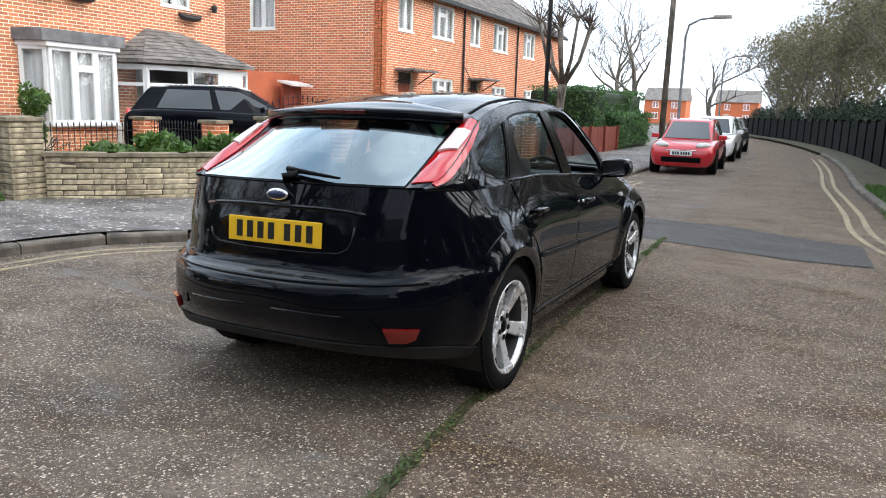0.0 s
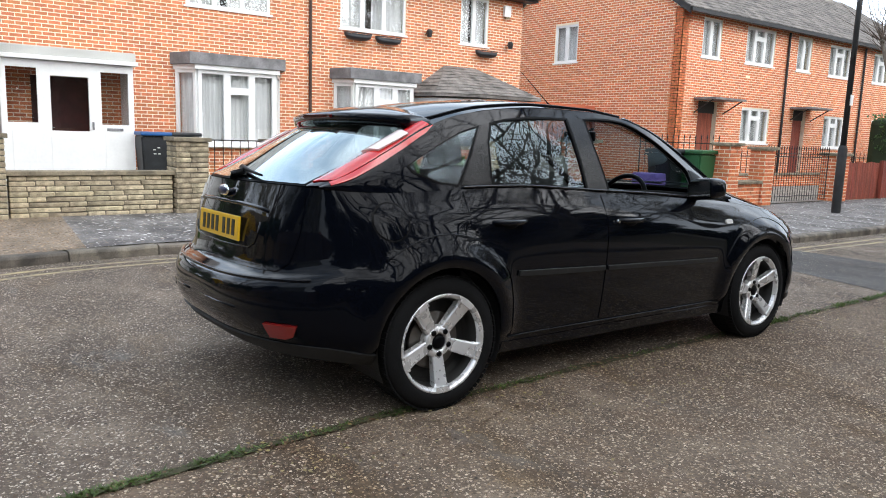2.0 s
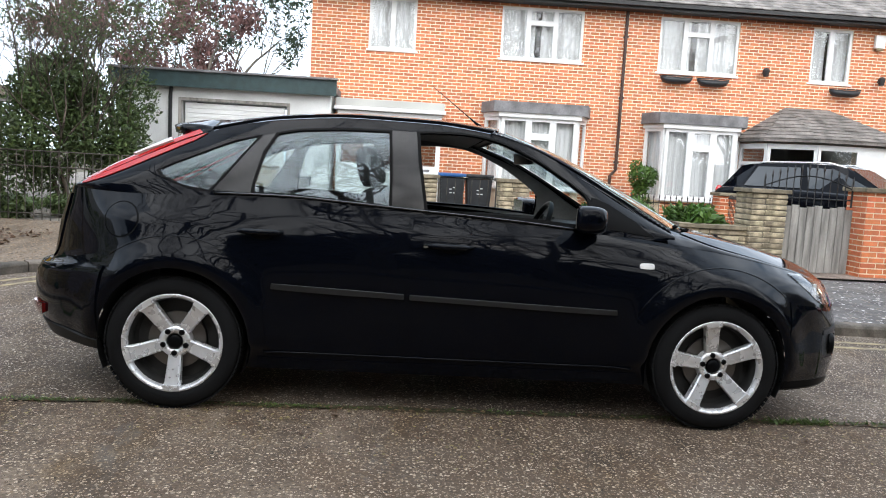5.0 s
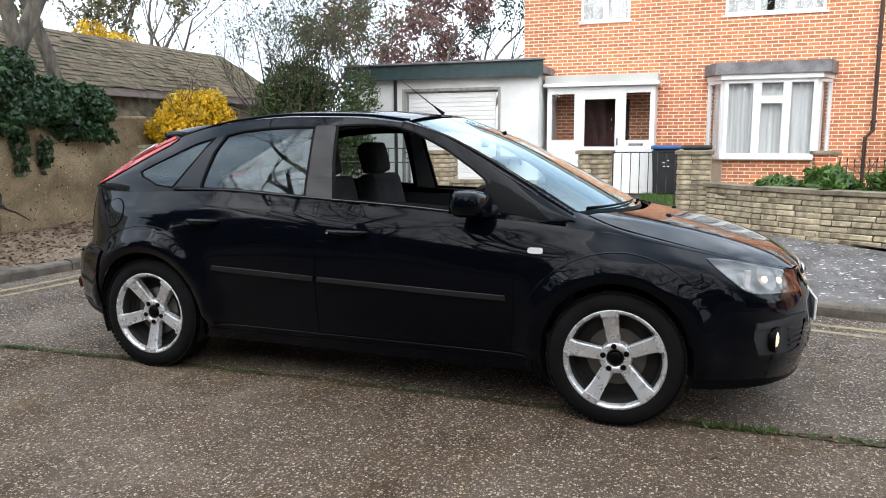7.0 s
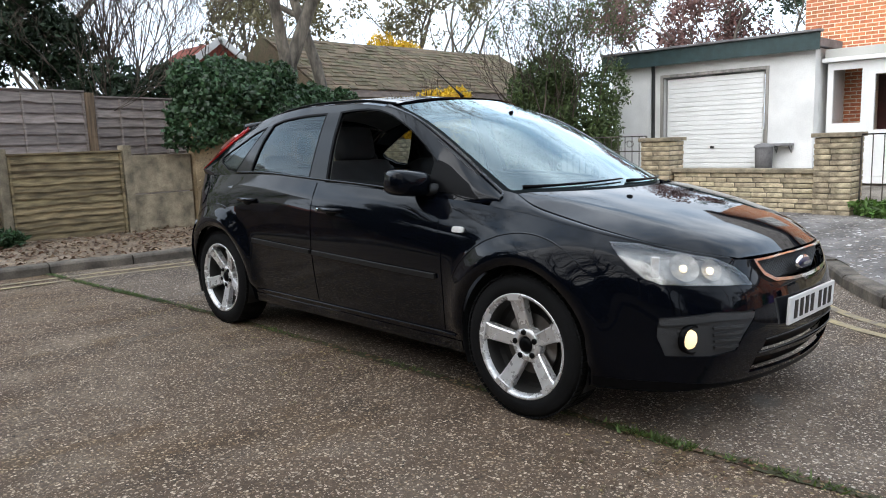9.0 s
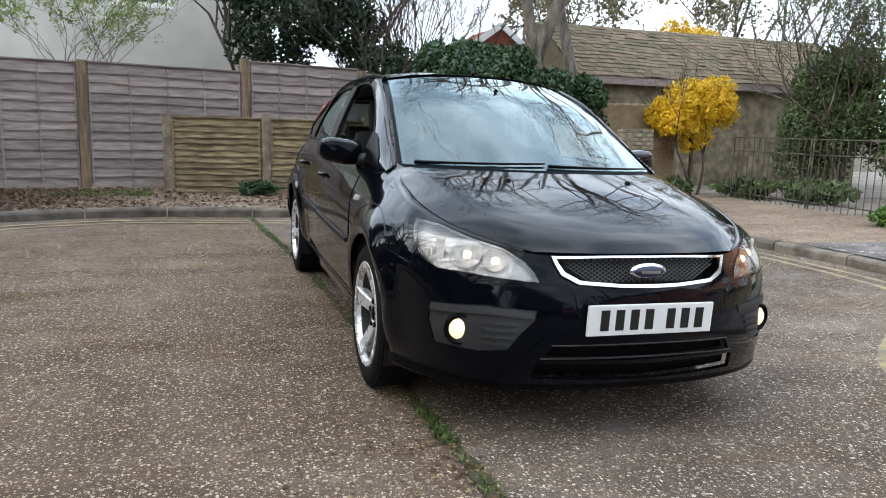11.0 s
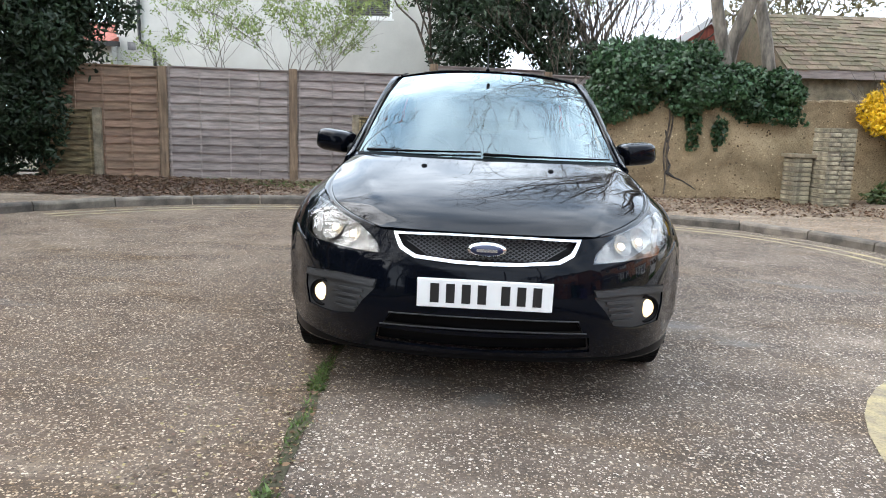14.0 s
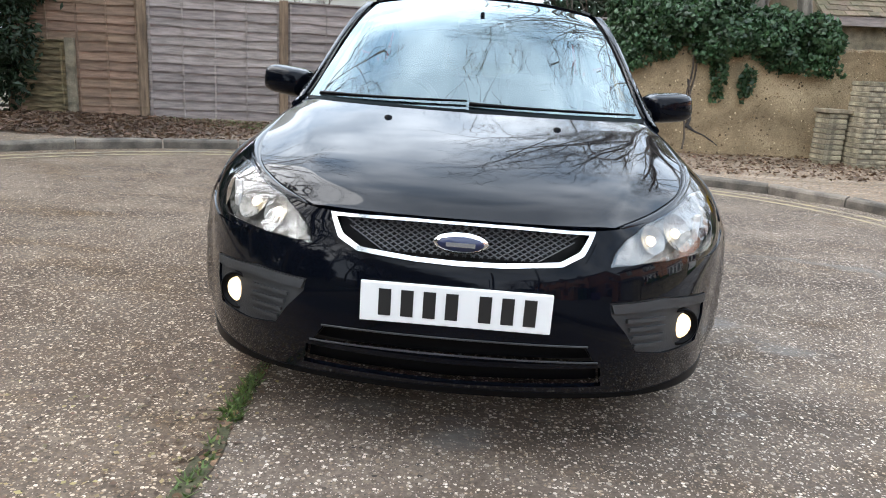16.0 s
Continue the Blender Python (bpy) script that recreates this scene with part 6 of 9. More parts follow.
# nose and tail of the shell
nose = [(u_f, 0.0), (u_f, 0.44), (0.806, 0.50), (0.806, 1.0), (1.194, 1.0), (1.194, 0.50), (2 - u_f, 0.44), (2 - u_f, 0.0)]
g_in = [(-.350, .704), (-.15, .709), (0, .710), (.15, .709), (.350, .704), (.325, .658), (.273, .631), (.12, .620), (0, .618), (-.12, .620), (-.273, .631), (-.325, .658)]


def front(points, u=(0.8, 1.2)):
    return [band.find("xz", p, u) for p in points]


hl_r = [band.find("yz", (1.690, .792), (0.7, 0.95))]
hl_r += [band.find("xz", p, (0.72, 1.0)) for p in [(.690, .786), (.630, .772), (.570, .752), (.515, .727), (.460, .692), (.428, .655), (.417, .622), (.50, .627), (.62, .634), (.735, .642)]]
hl_r += [band.find("yz", p, (0.7, 0.95)) for p in [(1.858, .660), (1.800, .704), (1.740, .752)]]
hl_r = [np.array([p[0], min(p[1], 0.985)]) for p in hl_r]
hl_l = [np.array([2 - p[0], p[1]]) for p in hl_r]
fog_r = [band.find("xz", p, (0.72, 1.0)) for p in [(.752, .517), (.59, .534), (.425, .526), (.433, .490), (.484, .434), (.52, .378), (.611, .363), (.738, .366), (.757, .443)]]
fog_l = [np.array([2 - p[0], p[1]]) for p in fog_r]
low_in = front([(-.40, .350), (-.37, .398), (0, .405), (.37, .398), (.40, .350), (0, .345)])
lip_in = front([(-.43, .272), (-.42, .335), (0, .330), (.42, .335), (.43, .272), (0, .262)])
panel("nose_panel", band, nose, C["paint"], car, holes=[front(g_in), hl_r, hl_l, fog_r, fog_l, low_in, lip_in], step=0.035)
panel("tail_panel", band, [(-u_r, 0.0), (u_r, 0.0), (u_r, 1.0), (-u_r, 1.0)], C["paint"], car, step=0.04)

# doors, proud of the shell by a hair
fd = [(-.222, .300), (-.226, .55), (-.222, .80), (-.232, .985), (.2, .968), (.5, .950), (.775, .930), (.80, .80), (.832, .70), (.835, .45), (.82, .300)]
rd = [(-.885, .300), (-.905, .50), (-.935, .62), (-1.02, .715), (-1.11, .77), (-1.165, .86), (-1.178, 1.012), (-.85, 1.018), (-.5, 1.001), (-.242, .986), (-.232, .80), (-.236, .55), (-.232, .300)]
for nm, o in (("front_door", fd), ("rear_door", rd)):
    for d, s in zip(panel(nm, band, sides(o), C["paint"], car, off=0.004, thick=0.008, mirror=True, step=0.035), (1, -1)):
        y0, y1 = (-.140, .070) if nm == "front_door" else (-1.035, -.83)
        z0 = .846 if nm == "front_door" else .868
        p = band.at(band.find("yz", ((y0 + y1) / 2, z0), SIDE))
        bm = bmesh.new()
        xs = p[0]
        tube(bm, [(xs * s + 0.006 * s, y0, z0), (xs * s + 0.030 * s, y0 + 0.035, z0 - 0.002), (xs * s + 0.034 * s, (y0 + y1) / 2, z0 - 0.003), (xs * s + 0.030 * s, y1 - 0.035, z0 - 0.002), (xs * s + 0.006 * s, y1, z0)], [0.010, 0.0135, 0.015, 0.0135, 0.010], 10)
        h = part("door_handle", bm, C["paint"], d, "black door handle", smooth=True)
        bm = bmesh.new()
        bmesh.ops.create_uvsphere(bm, u_segments=16, v_segments=8, radius=1, matrix=Matrix.Translation((xs * s + 0.001 * s, (y0 + y1) / 2, z0 - 0.022)) @ Matrix.Diagonal((0.012, 0.062, 0.030, 1)))
        part("handle_cup", bm, C["satin"], d, smooth=True)
        if nm == "front_door":
            bm = lathe(bmesh.new(), [(0.0, 0.012), (0.010, 0.011), (0.012, 0.0)], 14, "x")
            part("key_lock", turned(bm, Matrix.Translation((xs * s + 0.012 * s, y0 - 0.012, z0 - 0.004)) @ Matrix.Diagonal((s, 1, 1, 1))), C["chrome"], d)
        strip_o = [(.798, .580), (.800, .556), (-.215, .580), (-.215, .604)] if nm == "front_door" else [(-.243, .605), (-.243, .581), (-.876, .600), (-.870, .625)]
        strip_uv = sides(strip_o)
        if s > 0:
            panel("rubbing_strip", band, strip_uv, C["trim"], d, off=0.016, thick=0.016, step=0.04, label="dull black side moulding")
        else:
            panel("rubbing_strip", band, [np.array([2 - p[0], p[1]]) for p in strip_uv], C["trim"], d, off=0.016, thick=0.016, step=0.04, label="dull black side moulding")

def side_edge(name, points, r, lift, mat, parent, label=""):
    """A thin raised edge along points (y, z) of both flanks."""
    w = [band.at(p) + band.normal(p) * lift for p in sides(points)]
    for sg in (1, -1):
        part(name, tube(bmesh.new(), [(p[0] * sg, p[1], p[2]) for p in w], r, 6), C[mat], parent, label, smooth=True)


side_edge("wheel_arch_edge", [(1.32 + .475 * math.cos(radians(a)), .335 + .475 * math.sin(radians(a))) for a in np.linspace(48, 150, 20)], 0.0035, 0.0, "paint", car)
side_edge("wheel_arch_edge", [(-1.32 + .490 * math.cos(radians(a)), .335 + .490 * math.sin(radians(a))) for a in np.linspace(30, 128, 20)], 0.0035, 0.0, "paint", car)
side_edge("sill_edge", [(y, .288) for y in np.linspace(-.90, .90, 20)], 0.0045, 0.005, "paint", car)
# highlight along the top of the rubbing strips, added as lighter grey threads
side_edge("moulding_edge", [(y, .602 - .024 * (y + .215) / 1.015) for y in np.linspace(-.21, .795, 12)], 0.003, 0.014, "grey_trim", car)
side_edge("moulding_edge", [(y, .604 - .020 * (y + .243) / .63) for y in np.linspace(-.87, -.246, 10)], 0.003, 0.014, "grey_trim", car)
panel("fuel_flap_gap", band, sides([(-1.585 + 0.085 * math.cos(a), .885 + 0.085 * math.sin(a)) for a in np.linspace(0, 2 * math.pi, 33)[:-1]]), C["satin"], car, off=0.0012, thick=0.0, step=0.03)
panel("fuel_flap", band, sides([(-1.585 + 0.078 * math.cos(a), .885 + 0.078 * math.sin(a)) for a in np.linspace(0, 2 * math.pi, 25)[:-1]]), C["paint"], car, off=0.0045, thick=0.004, step=0.03, bulge=0.004)
panel("side_indicator", band, sides([(.935 + math.copysign(abs(math.cos(a)) ** 0.45, math.cos(a)) * 0.036, .798 + math.copysign(abs(math.sin(a)) ** 0.45, math.sin(a)) * 0.0135) for a in np.linspace(0, 2 * math.pi, 25)[:-1]]), C["clear_lamp"], car, off=0.009, thick=0.010, step=0.02, mirror=True, label="small clear oval side indicator")
panel("sill_skirt", band, sides([(-.93, .262), (.93, .262), (.93, .215), (-.93, .215)]), C["paint"], car, off=0.004, thick=0.01, mirror=True, step=0.05)

# front bumper skin with its seam, grille, plates
bump_top = [band.find("xz", p, (0.7, 1.0)) for p in [(.775, .626), (.60, .620), (.42, .630), (.37, .690)]]
rim = sides([(1.662, .40), (1.672, .52), (1.668, .664)], (0.7, 0.95)) + bump_top
outline = [(band.find("yz", (1.672, .24), (0.7, 0.95))[0], 0.02)] + [tuple(p) for p in rim]
outline += [(2 - a, b) for a, b in reversed(outline)]
grille_o = front([(-.366, .713), (-.15, .7165), (0, .717), (.15, .7165), (.366, .713), (.338, .648), (.280, .619), (.12, .608), (0, .606), (-.12, .608), (-.280, .619), (-.338, .648)])
fb = panel("front_bumper", band, outline, C["paint"], car, holes=[front([(x * 1.01, z - 0.004) for x, z in [(-.345, .636), (-.376, .70), (.376, .70), (.345, .636), (.285, .607), (.12, .597), (0, .595), (-.12, .597), (-.285, .607)]]), fog_r, fog_l, low_in, lip_in], off=0.004, thick=0.008, step=0.03)[0]
panel("grille_surround", band, grille_o, C["chrome"], car, holes=[front(g_in)], off=0.014, thick=0.03, step=0.02, label="chrome grille surround")
bm = bmesh.new()
for k in range(-22, 23):                                     # diamond mesh, cut along the surround
    for sg in (1, -1):
        run = []
        for f in np.linspace(0, 1, 15):
            x, z = k * 0.0235 + sg * 0.150 * (f - 0.5), .616 + .094 * f
            if abs(x) < .288 + .50 * (z - .630) and z > .620 + .5 * max(0, abs(x) - .22):
                run.append((x, 2.137 - 0.0145 * f - 0.12 * x * x, z))
        if len(run) > 1:
            tube(bm, run, 0.0022, 4, cap=False)
part("grille_mesh", bm, C["grille_grey"], car, "black diamond grille mesh")
part("grille_backing", turned(new_box(-.40, .40, 2.055, 2.07, .58, .73), Matrix.Identity(4)), C["trim"], car)
bm = bmesh.new()
bmesh.ops.create_uvsphere(bm, u_segments=28, v_segments=10, radius=1, matrix=Matrix.Translation((0, 2.168, .668)) @ Matrix.Diagonal((0.078, 0.016, 0.031, 1)))
bd = part("badge", bm, C["chrome"], car, "chrome-rimmed blue oval badge", smooth=True)
bm = bmesh.new()
bmesh.ops.create_uvsphere(bm, u_segments=28, v_segments=10, radius=1, matrix=Matrix.Translation((0, 2.172, .668)) @ Matrix.Diagonal((0.068, 0.0165, 0.024, 1)))
part("badge_field", bm, C["badge"], bd, smooth=True)
part("badge_mark", new_box(-.040, .040, 2.187, 2.1905, .662, .674), C["chrome"], bd)
for nm, loop, zc in (("lower_intake", low_in, .375), ("lip_intake", lip_in, .30)):
    panel(nm, band, loop, C["satin"], car, off=-0.03, thick=0.0, step=0.05)
for z, w in ((.352, .41), (.402, .375)):
    pts = [band.at(p) + np.array([0, 0.006, 0]) for p in front([(x, z + 0.006 * (1 - (x / w) ** 2)) for x in np.linspace(-w, w, 17)])]
    part("intake_trim", tube(bmesh.new(), [tuple(p) for p in pts], 0.003, 6), C["grey_trim"], car, "thin grey intake edge")
skirt = [band.find("yz", (1.68, .262), (0.7, 0.95))] + front([(.72, .262), (.55, .245), (.3, .248), (0, .250)], (0.7, 1.001))
sk = [tuple(p) for p in skirt]
panel("front_skirt", band, [(sk[0][0], 0.01)] + sk + [(2 - a, b) for a, b in reversed(sk[:-1])] + [(2 - sk[0][0], 0.01)], C["satin"], car, off=0.006, thick=0.010, step=0.05, label="matt black bumper skirt")

for sg, loop in ((1, fog_r), (-1, fog_l)):
    fp = panel("fog_lamp_panel", band, loop, C["grey_trim"], car, off=-0.004, thick=0.02, step=0.03, label="grey plastic fog lamp panel")[0]
    top = [(.750, .512), (.59, .529), (.430, .521), (.440, .496), (.59, .500), (.752, .486)]
    tu = [band.find("xz", p, (0.72, 1.0)) for p in top]
    panel("panel_brow", band, tu if sg > 0 else [np.array([2 - p[0], p[1]]) for p in tu], C["grey_trim"], fp, off=0.008, thick=0.012, step=0.03)
    for z in (.470, .445, .420, .395):
        w0 = .475 + (.49 - z) * 0.4
        ru = [band.find("xz", p, (0.72, 1.0)) for p in [(w0, z + .007), (.605, z + .006), (.605, z - .004), (w0, z - .004)]]
        panel("panel_rib", band, ru if sg > 0 else [np.array([2 - p[0], p[1]]) for p in ru], C["grey_trim"], fp, off=0.006, thick=0.008, step=0.04)
    q = band.at(band.find("xz", (.668, .430), (0.72, 1.0)))
    nn = Vector((0.28, 0.96, 0.0)).normalized()
    mm = Matrix.Translation((q[0] * sg, q[1] - 0.004, q[2])) @ Vector((nn.x * sg, nn.y, 0)).to_track_quat("Z", "Y").to_matrix().to_4x4()
    fl = part("fog_lamp", turned(lathe(bmesh.new(), [(0.058, -0.02), (0.058, 0.004), (0.050, 0.006), (0.046, -0.01), (0.0, -0.02)], 24), mm), C["satin"], car, "lit round fog lamp", smooth=True)
    part("fog_bulb", turned(lathe(bmesh.new(), [(0.040, -0.006), (0.031, 0.003), (0.018, 0.007), (0.0, 0.008)], 20), mm), C["bulb"], fl, "glowing lamp lens", smooth=True)

# headlamps: bowl, reflectors, bulbs, clear lens
for sg, loop in ((1, hl_r), (-1, hl_l)):
    hl = panel("headlamp", band, loop, C["lens"], car, off=0.006, thick=0.0, step=0.03, label="clear headlamp lens with lit bulb")[0]
    hl.visible_shadow = False
    panel("headlamp_bowl", band, loop, C["bowl"], hl, off=-0.026, thick=0.002, step=0.03, label="silvery faceted lamp bowl")
    cc = sum(np.array(p) for p in loop) / len(loop)
    panel("headlamp_bezel", band, [tuple(p) for p in loop], C["satin"], hl, holes=[[cc + (np.array(p) - cc) * 0.95 for p in loop]], off=0.0, thick=0.01, step=0.03)
    for (x, z, r, lit) in ((.639, .704, 0.060, True), (.553, .690, 0.044, True)):
        uv = band.find("xz", (x, z), (0.72, 1.0))
        nb = band.normal(uv)
        q = band.at(uv) - nb * 0.009
        nn = Vector((nb[0] * sg, nb[1], nb[2]))
        mm = Matrix.Translation((q[0] * sg, q[1], q[2])) @ nn.to_track_quat("Z", "Y").to_matrix().to_4x4()
        rf = part("reflector_bowl", turned(lathe(bmesh.new(), [(r, 0.004), (r * 0.94, 0.002), (r * 0.7, -0.006), (r * 0.35, -0.011), (0.002, -0.013)], 28), mm), C["bowl"], hl, smooth=True)
        part("bulb", turned(lathe(bmesh.new(), [(0.012, -0.014), (0.016, -0.008), (0.013, 0.0), (0.0, 0.003)], 14), mm), C["sidelight"] if lit else C["clear_lamp"], rf, "lit bulb" if lit else "", smooth=True)
    q = band.at(band.find("xz", (.725, .700), (0.72, 1.0)))
    part("indicator_bowl", turned(new_box(-.016, .016, -.006, .006, -.045, .045, bevel=0.005), Matrix.Translation((q[0] * sg - 0.013 * sg, q[1] - 0.010, q[2])) @ pose(0, 0, 0, 0, 0, -50 * sg)), C["clear_lamp"], hl)


def plate(name, centre, tilt, back, face_mat, label):
    """A registration plate whose characters are plain bars."""
    base = Matrix.Translation(centre) @ pose(0, 0, 0, tilt, 0, 180 if back else 0)
    pl = part(name, turned(new_box(-.262, .262, -.006, .006, -.057, .057, bevel=0.004), base), face_mat, car, label)
    x = -.215
    for k in range(7):
        part("character_bar", turned(new_box(x + 0.004, x + 0.038, -.0085, -.0055, -.037, .039), base), C["char"], pl)
        x += 0.061 + (0.030 if k == 3 else 0)
    return pl


plate("front_number_plate", (0, 2.214, .500), 2, True, C["plate_w"], "white number plate with plain dark bars")
plate("rear_number_plate", (0, -2.058, .818), -4, False, C["plate_y"], "yellow number plate with plain dark bars")

# bonnet, windscreen, roof
hood_o = [(-1, 0.012), (-1, 0.985), (1, 0.985), (1, 0.012)]
hd = panel("bonnet", hood_s, [(a * 0.992, b) for a, b in hood_o], C["paint"], car, off=0.004, thick=0.02, step=0.035)[0]
panel("cowl", hood_s, [(-1, 0.985), (1, 0.985), (1, 1.0), (-1, 1.0)], C["trim"], car, off=-0.012, thick=0.0, step=0.04)
for x in (-.28, .28):
    part("washer_jet", turned(lathe(bmesh.new(), [(0.016, 0), (0.013, 0.010), (0.0, 0.014)], 12), Matrix.Translation(tuple(hood_s.at((x / .68, 0.80)))) ), C["satin"], hd, smooth=True)
he = np.array([hood_s.at((0.992, t)) for t in np.linspace(0.012, 1, 60)] + [(.690, 1.06, .980)])[::-1]
te = np.array([band.at((u, 1.0)) for u in np.linspace(0.6, 0.97, 160)])
yy_ = np.linspace(1.06, 2.06, 50)
fa, fb_ = by_y(te, yy_), by_y(he, yy_)
fend = Surf(np.stack([fa * (1 - t) + fb_ * t + np.array([0.4, 0, 1.0]) * 0.006 * 4 * t * (1 - t) for t in np.linspace(0, 1, 8)], 1), (0, 1), (0, 1))
if fend.normal((0.5, 0.5))[2] < 0:
    fend.n = -fend.n
panel("fender_top", fend, [(0, 0), (1, 0), (1, 1), (0, 1)], C["paint"], car, off=0.001, thick=0.02, mirror=True, step=0.03)
bm = bmesh.new()
box(bm, -.62, .62, 1.06, 1.22, .912, .928)
part("scuttle", bm, C["trim"], car)
ws = panel("windscreen", screen_s, [(-.955, 0.01), (-.94, 0.97), (.94, 0.97), (.955, 0.01)], C["screen"], car, off=0.0, thick=0.0, step=0.06)[0]
ws.visible_shadow = False
panel("windscreen_surround", screen_s, [(-1, 0), (-1, 1), (1, 1), (1, 0)], C["satin"], car, holes=[[(-.93, 0.035), (-.925, 0.955), (.925, 0.955), (.93, 0.035)]], off=-0.012, thick=0.012, step=0.05)
panel("roof", roof_s, [(-1, 0), (-1, 1), (1, 1), (1, 0)], C["paint"], car, off=0.0, thick=0.025, step=0.05)
panel("headlining", roof_s, [(-.96, 0.01), (-.96, .99), (.96, .99), (.96, 0.01)], C["pale_cabin"], car, off=-0.03, thick=0.0, step=0.1)
for sg in (1, -1):                                             # roof ditch mouldings
    pts = [roof_s.at((sg * 0.90, t)) + np.array([0, 0, 0.003]) for t in np.linspace(0.0, 1, 14)]
    part("roof_moulding", tube(bmesh.new(), [tuple(p) for p in pts], 0.007, 6), C["satin"], car)
bm = tube(bmesh.new(), [(0.0, .17, 1.478), (0.0, .10, 1.53), (0.0, -.13, 1.70)], [0.012, 0.0035, 0.0015], 8)
part("aerial", bm, C["satin"], car, "thin black roof aerial")

# A-pillars between screen and side glass
we = np.array([screen_s.at((1.0, t)) for t in np.linspace(0, 1, 40)])
ro = by_y(RO, np.linspace(1.09, .155, 40))
pil = Surf(np.stack([we * (1 - t) + ro * t + np.array([0.3, 0, 0.6]) * 0.012 * 4 * t * (1 - t) for t in np.linspace(0, 1, 6)], 1), (0, 1), (0, 1))
if pil.normal((0.5, 0.5))[2] < 0:
    pil.n = -pil.n
panel("a_pillar", pil, [(0, 0), (1, 0), (1, 1), (0, 1)], C["paint"], car, off=0.005, thick=0.02, mirror=True, step=0.03)
panel("pillar_lining", pil, [(0.04, -0.0), (1, 0), (1, 1), (0.04, 1)], C["pale_cabin"], car, off=-0.024, thick=0.0, mirror=True, step=0.04, label="grey lining inside the windscreen pillar")

# glasshouse sides
quarter = [(-1.450, 1.125), (-1.425, 1.096), (-1.312, 1.052), (-1.195, 1.040), (-1.03, 1.262), (-.985, 1.322), (-1.10, 1.290), (-1.286, 1.206), (-1.39, 1.157)]
rdoor_g = [(-.905, 1.338), (-.955, 1.243), (-.990, 1.085), (-.992, 1.040), (-.328, 1.012), (-.333, 1.164), (-.348, 1.385), (-.60, 1.380), (-.80, 1.362)]
fdoor_g = [(-.215, 1.388), (-.200, 1.24), (-.160, 1.0), (.655, .968), (.664, 1.04), (.658, 1.100), (.635, 1.130), (.56, 1.184), (.425, 1.268), (.245, 1.352), (.13, 1.384), (.03, 1.395), (-.10, 1.395)]


def cab(points):
    return [cabin_side.find("yz", p) for p in points]


panel("upper_side_panel", cabin_side, [(-1.855, 0), (1.10, 0), (1.10, 1), (-1.855, 1)], C["paint"], car, holes=[cab(quarter), cab(rdoor_g), cab(fdoor_g)], mirror=True, thick=0.02, step=0.035)
panel("door_frame_lining", cabin_side, [(-.30, 0.02), (1.08, 0.02), (1.08, 1), (-.30, 1)], C["pale_cabin"], car, holes=[cab(fdoor_g)], off=-0.026, mirror=True, thick=0.0, step=0.05, label="grey lining round the front door window")
panel("quarter_window", cabin_side, cab(quarter), C["glass"], car, off=-0.003, thick=0.0, mirror=True, step=0.06)
for g in panel("rear_door_window", cabin_side, cab(rdoor_g), C["glass"], car, off=-0.005, thick=0.0, mirror=True, step=0.06):
    g.visible_shadow = False
panel("b_pillar_trim", cabin_side, cab([(-.322, 1.012), (-.165, 1.005), (-.205, 1.24), (-.220, 1.388), (-.343, 1.388), (-.328, 1.164)]), C["pillar_gloss"], car, off=0.004, thick=0.008, mirror=True, step=0.04)
panel("c_pillar_trim", cabin_side, cab([(-1.178, 1.042), (-.998, 1.042), (-.996, 1.085), (-.962, 1.243), (-.912, 1.336), (-.968, 1.322), (-1.02, 1.262)]), C["pillar_gloss"], car, off=0.004, thick=0.008, mirror=True, step=0.04)
panel("mirror_sail", cabin_side, cab([(.672, .972), (.985, .938), (.90, 1.005), (.76, 1.085), (.70, 1.108), (.668, 1.115), (.676, 1.04)]), C["satin"], car, off=0.005, thick=0.008, mirror=True, step=0.04)
for ring_ in (fdoor_g, rdoor_g, quarter):                      # black seals
    o = cab(ring_)
    c0 = sum(o) / len(o)
    panel("window_seal", cabin_side, [c0 + (p - c0) * np.array([1.03, 1.035]) for p in o], C["satin"], car, holes=[[c0 + (p - c0) * np.array([0.975, 0.965]) for p in o]], off=0.003, thick=0.012, mirror=True, step=0.04)
for sg in (1, -1):                                             # bright strip under the side glass
    pts = [cabin_side.at((y, 0.035)) * np.array([sg, 1, 1]) + np.array([0.007 * sg, 0, 0]) for y in np.linspace(-1.17, .60, 22)]
    part("waist_strip", tube(bmesh.new(), [tuple(p) for p in pts], 0.0065, 6), C["bright_strip"], car, "polished waist moulding", smooth=True)

# tailgate, rear window, spoiler, tail lamps
tg_r = [band.find("xz", p, (0.0, 0.25)) for p in [(.555, .660), (.60, .70), (.625, .82), (.615, .985)]]
tg = panel("tailgate", band, [tuple(p) for p in tg_r] + [(-p[0], p[1]) for p in reversed(tg_r)], C["paint"], car, off=0.006, thick=0.012, step=0.035)[0]
def tail_line(name, pts, r, lift, parent, mat="paint", label=""):
    """A rounded raised edge that runs over the tail through points (x, z)."""
    q = [band.find("xz", p, (0.0, 0.25)) if p[0] >= 0 else band.find("xz", (-p[0], p[1]), (0.0, 0.25)) for p in pts]
    w = []
    for (x, _), p in zip(pts, q):
        c, n = band.at(p), band.normal(p)
        c = c + n * lift
        w.append((c[0] if x >= 0 else -c[0], c[1], c[2]))
    return part(name, tube(bmesh.new(), w, r, 8), C[mat], parent, label, smooth=True)


def arc_pts(w, z, drop, n=15):
    return [(x, z - drop * abs(x / w) ** 4) for x in np.linspace(-w, w, n)]


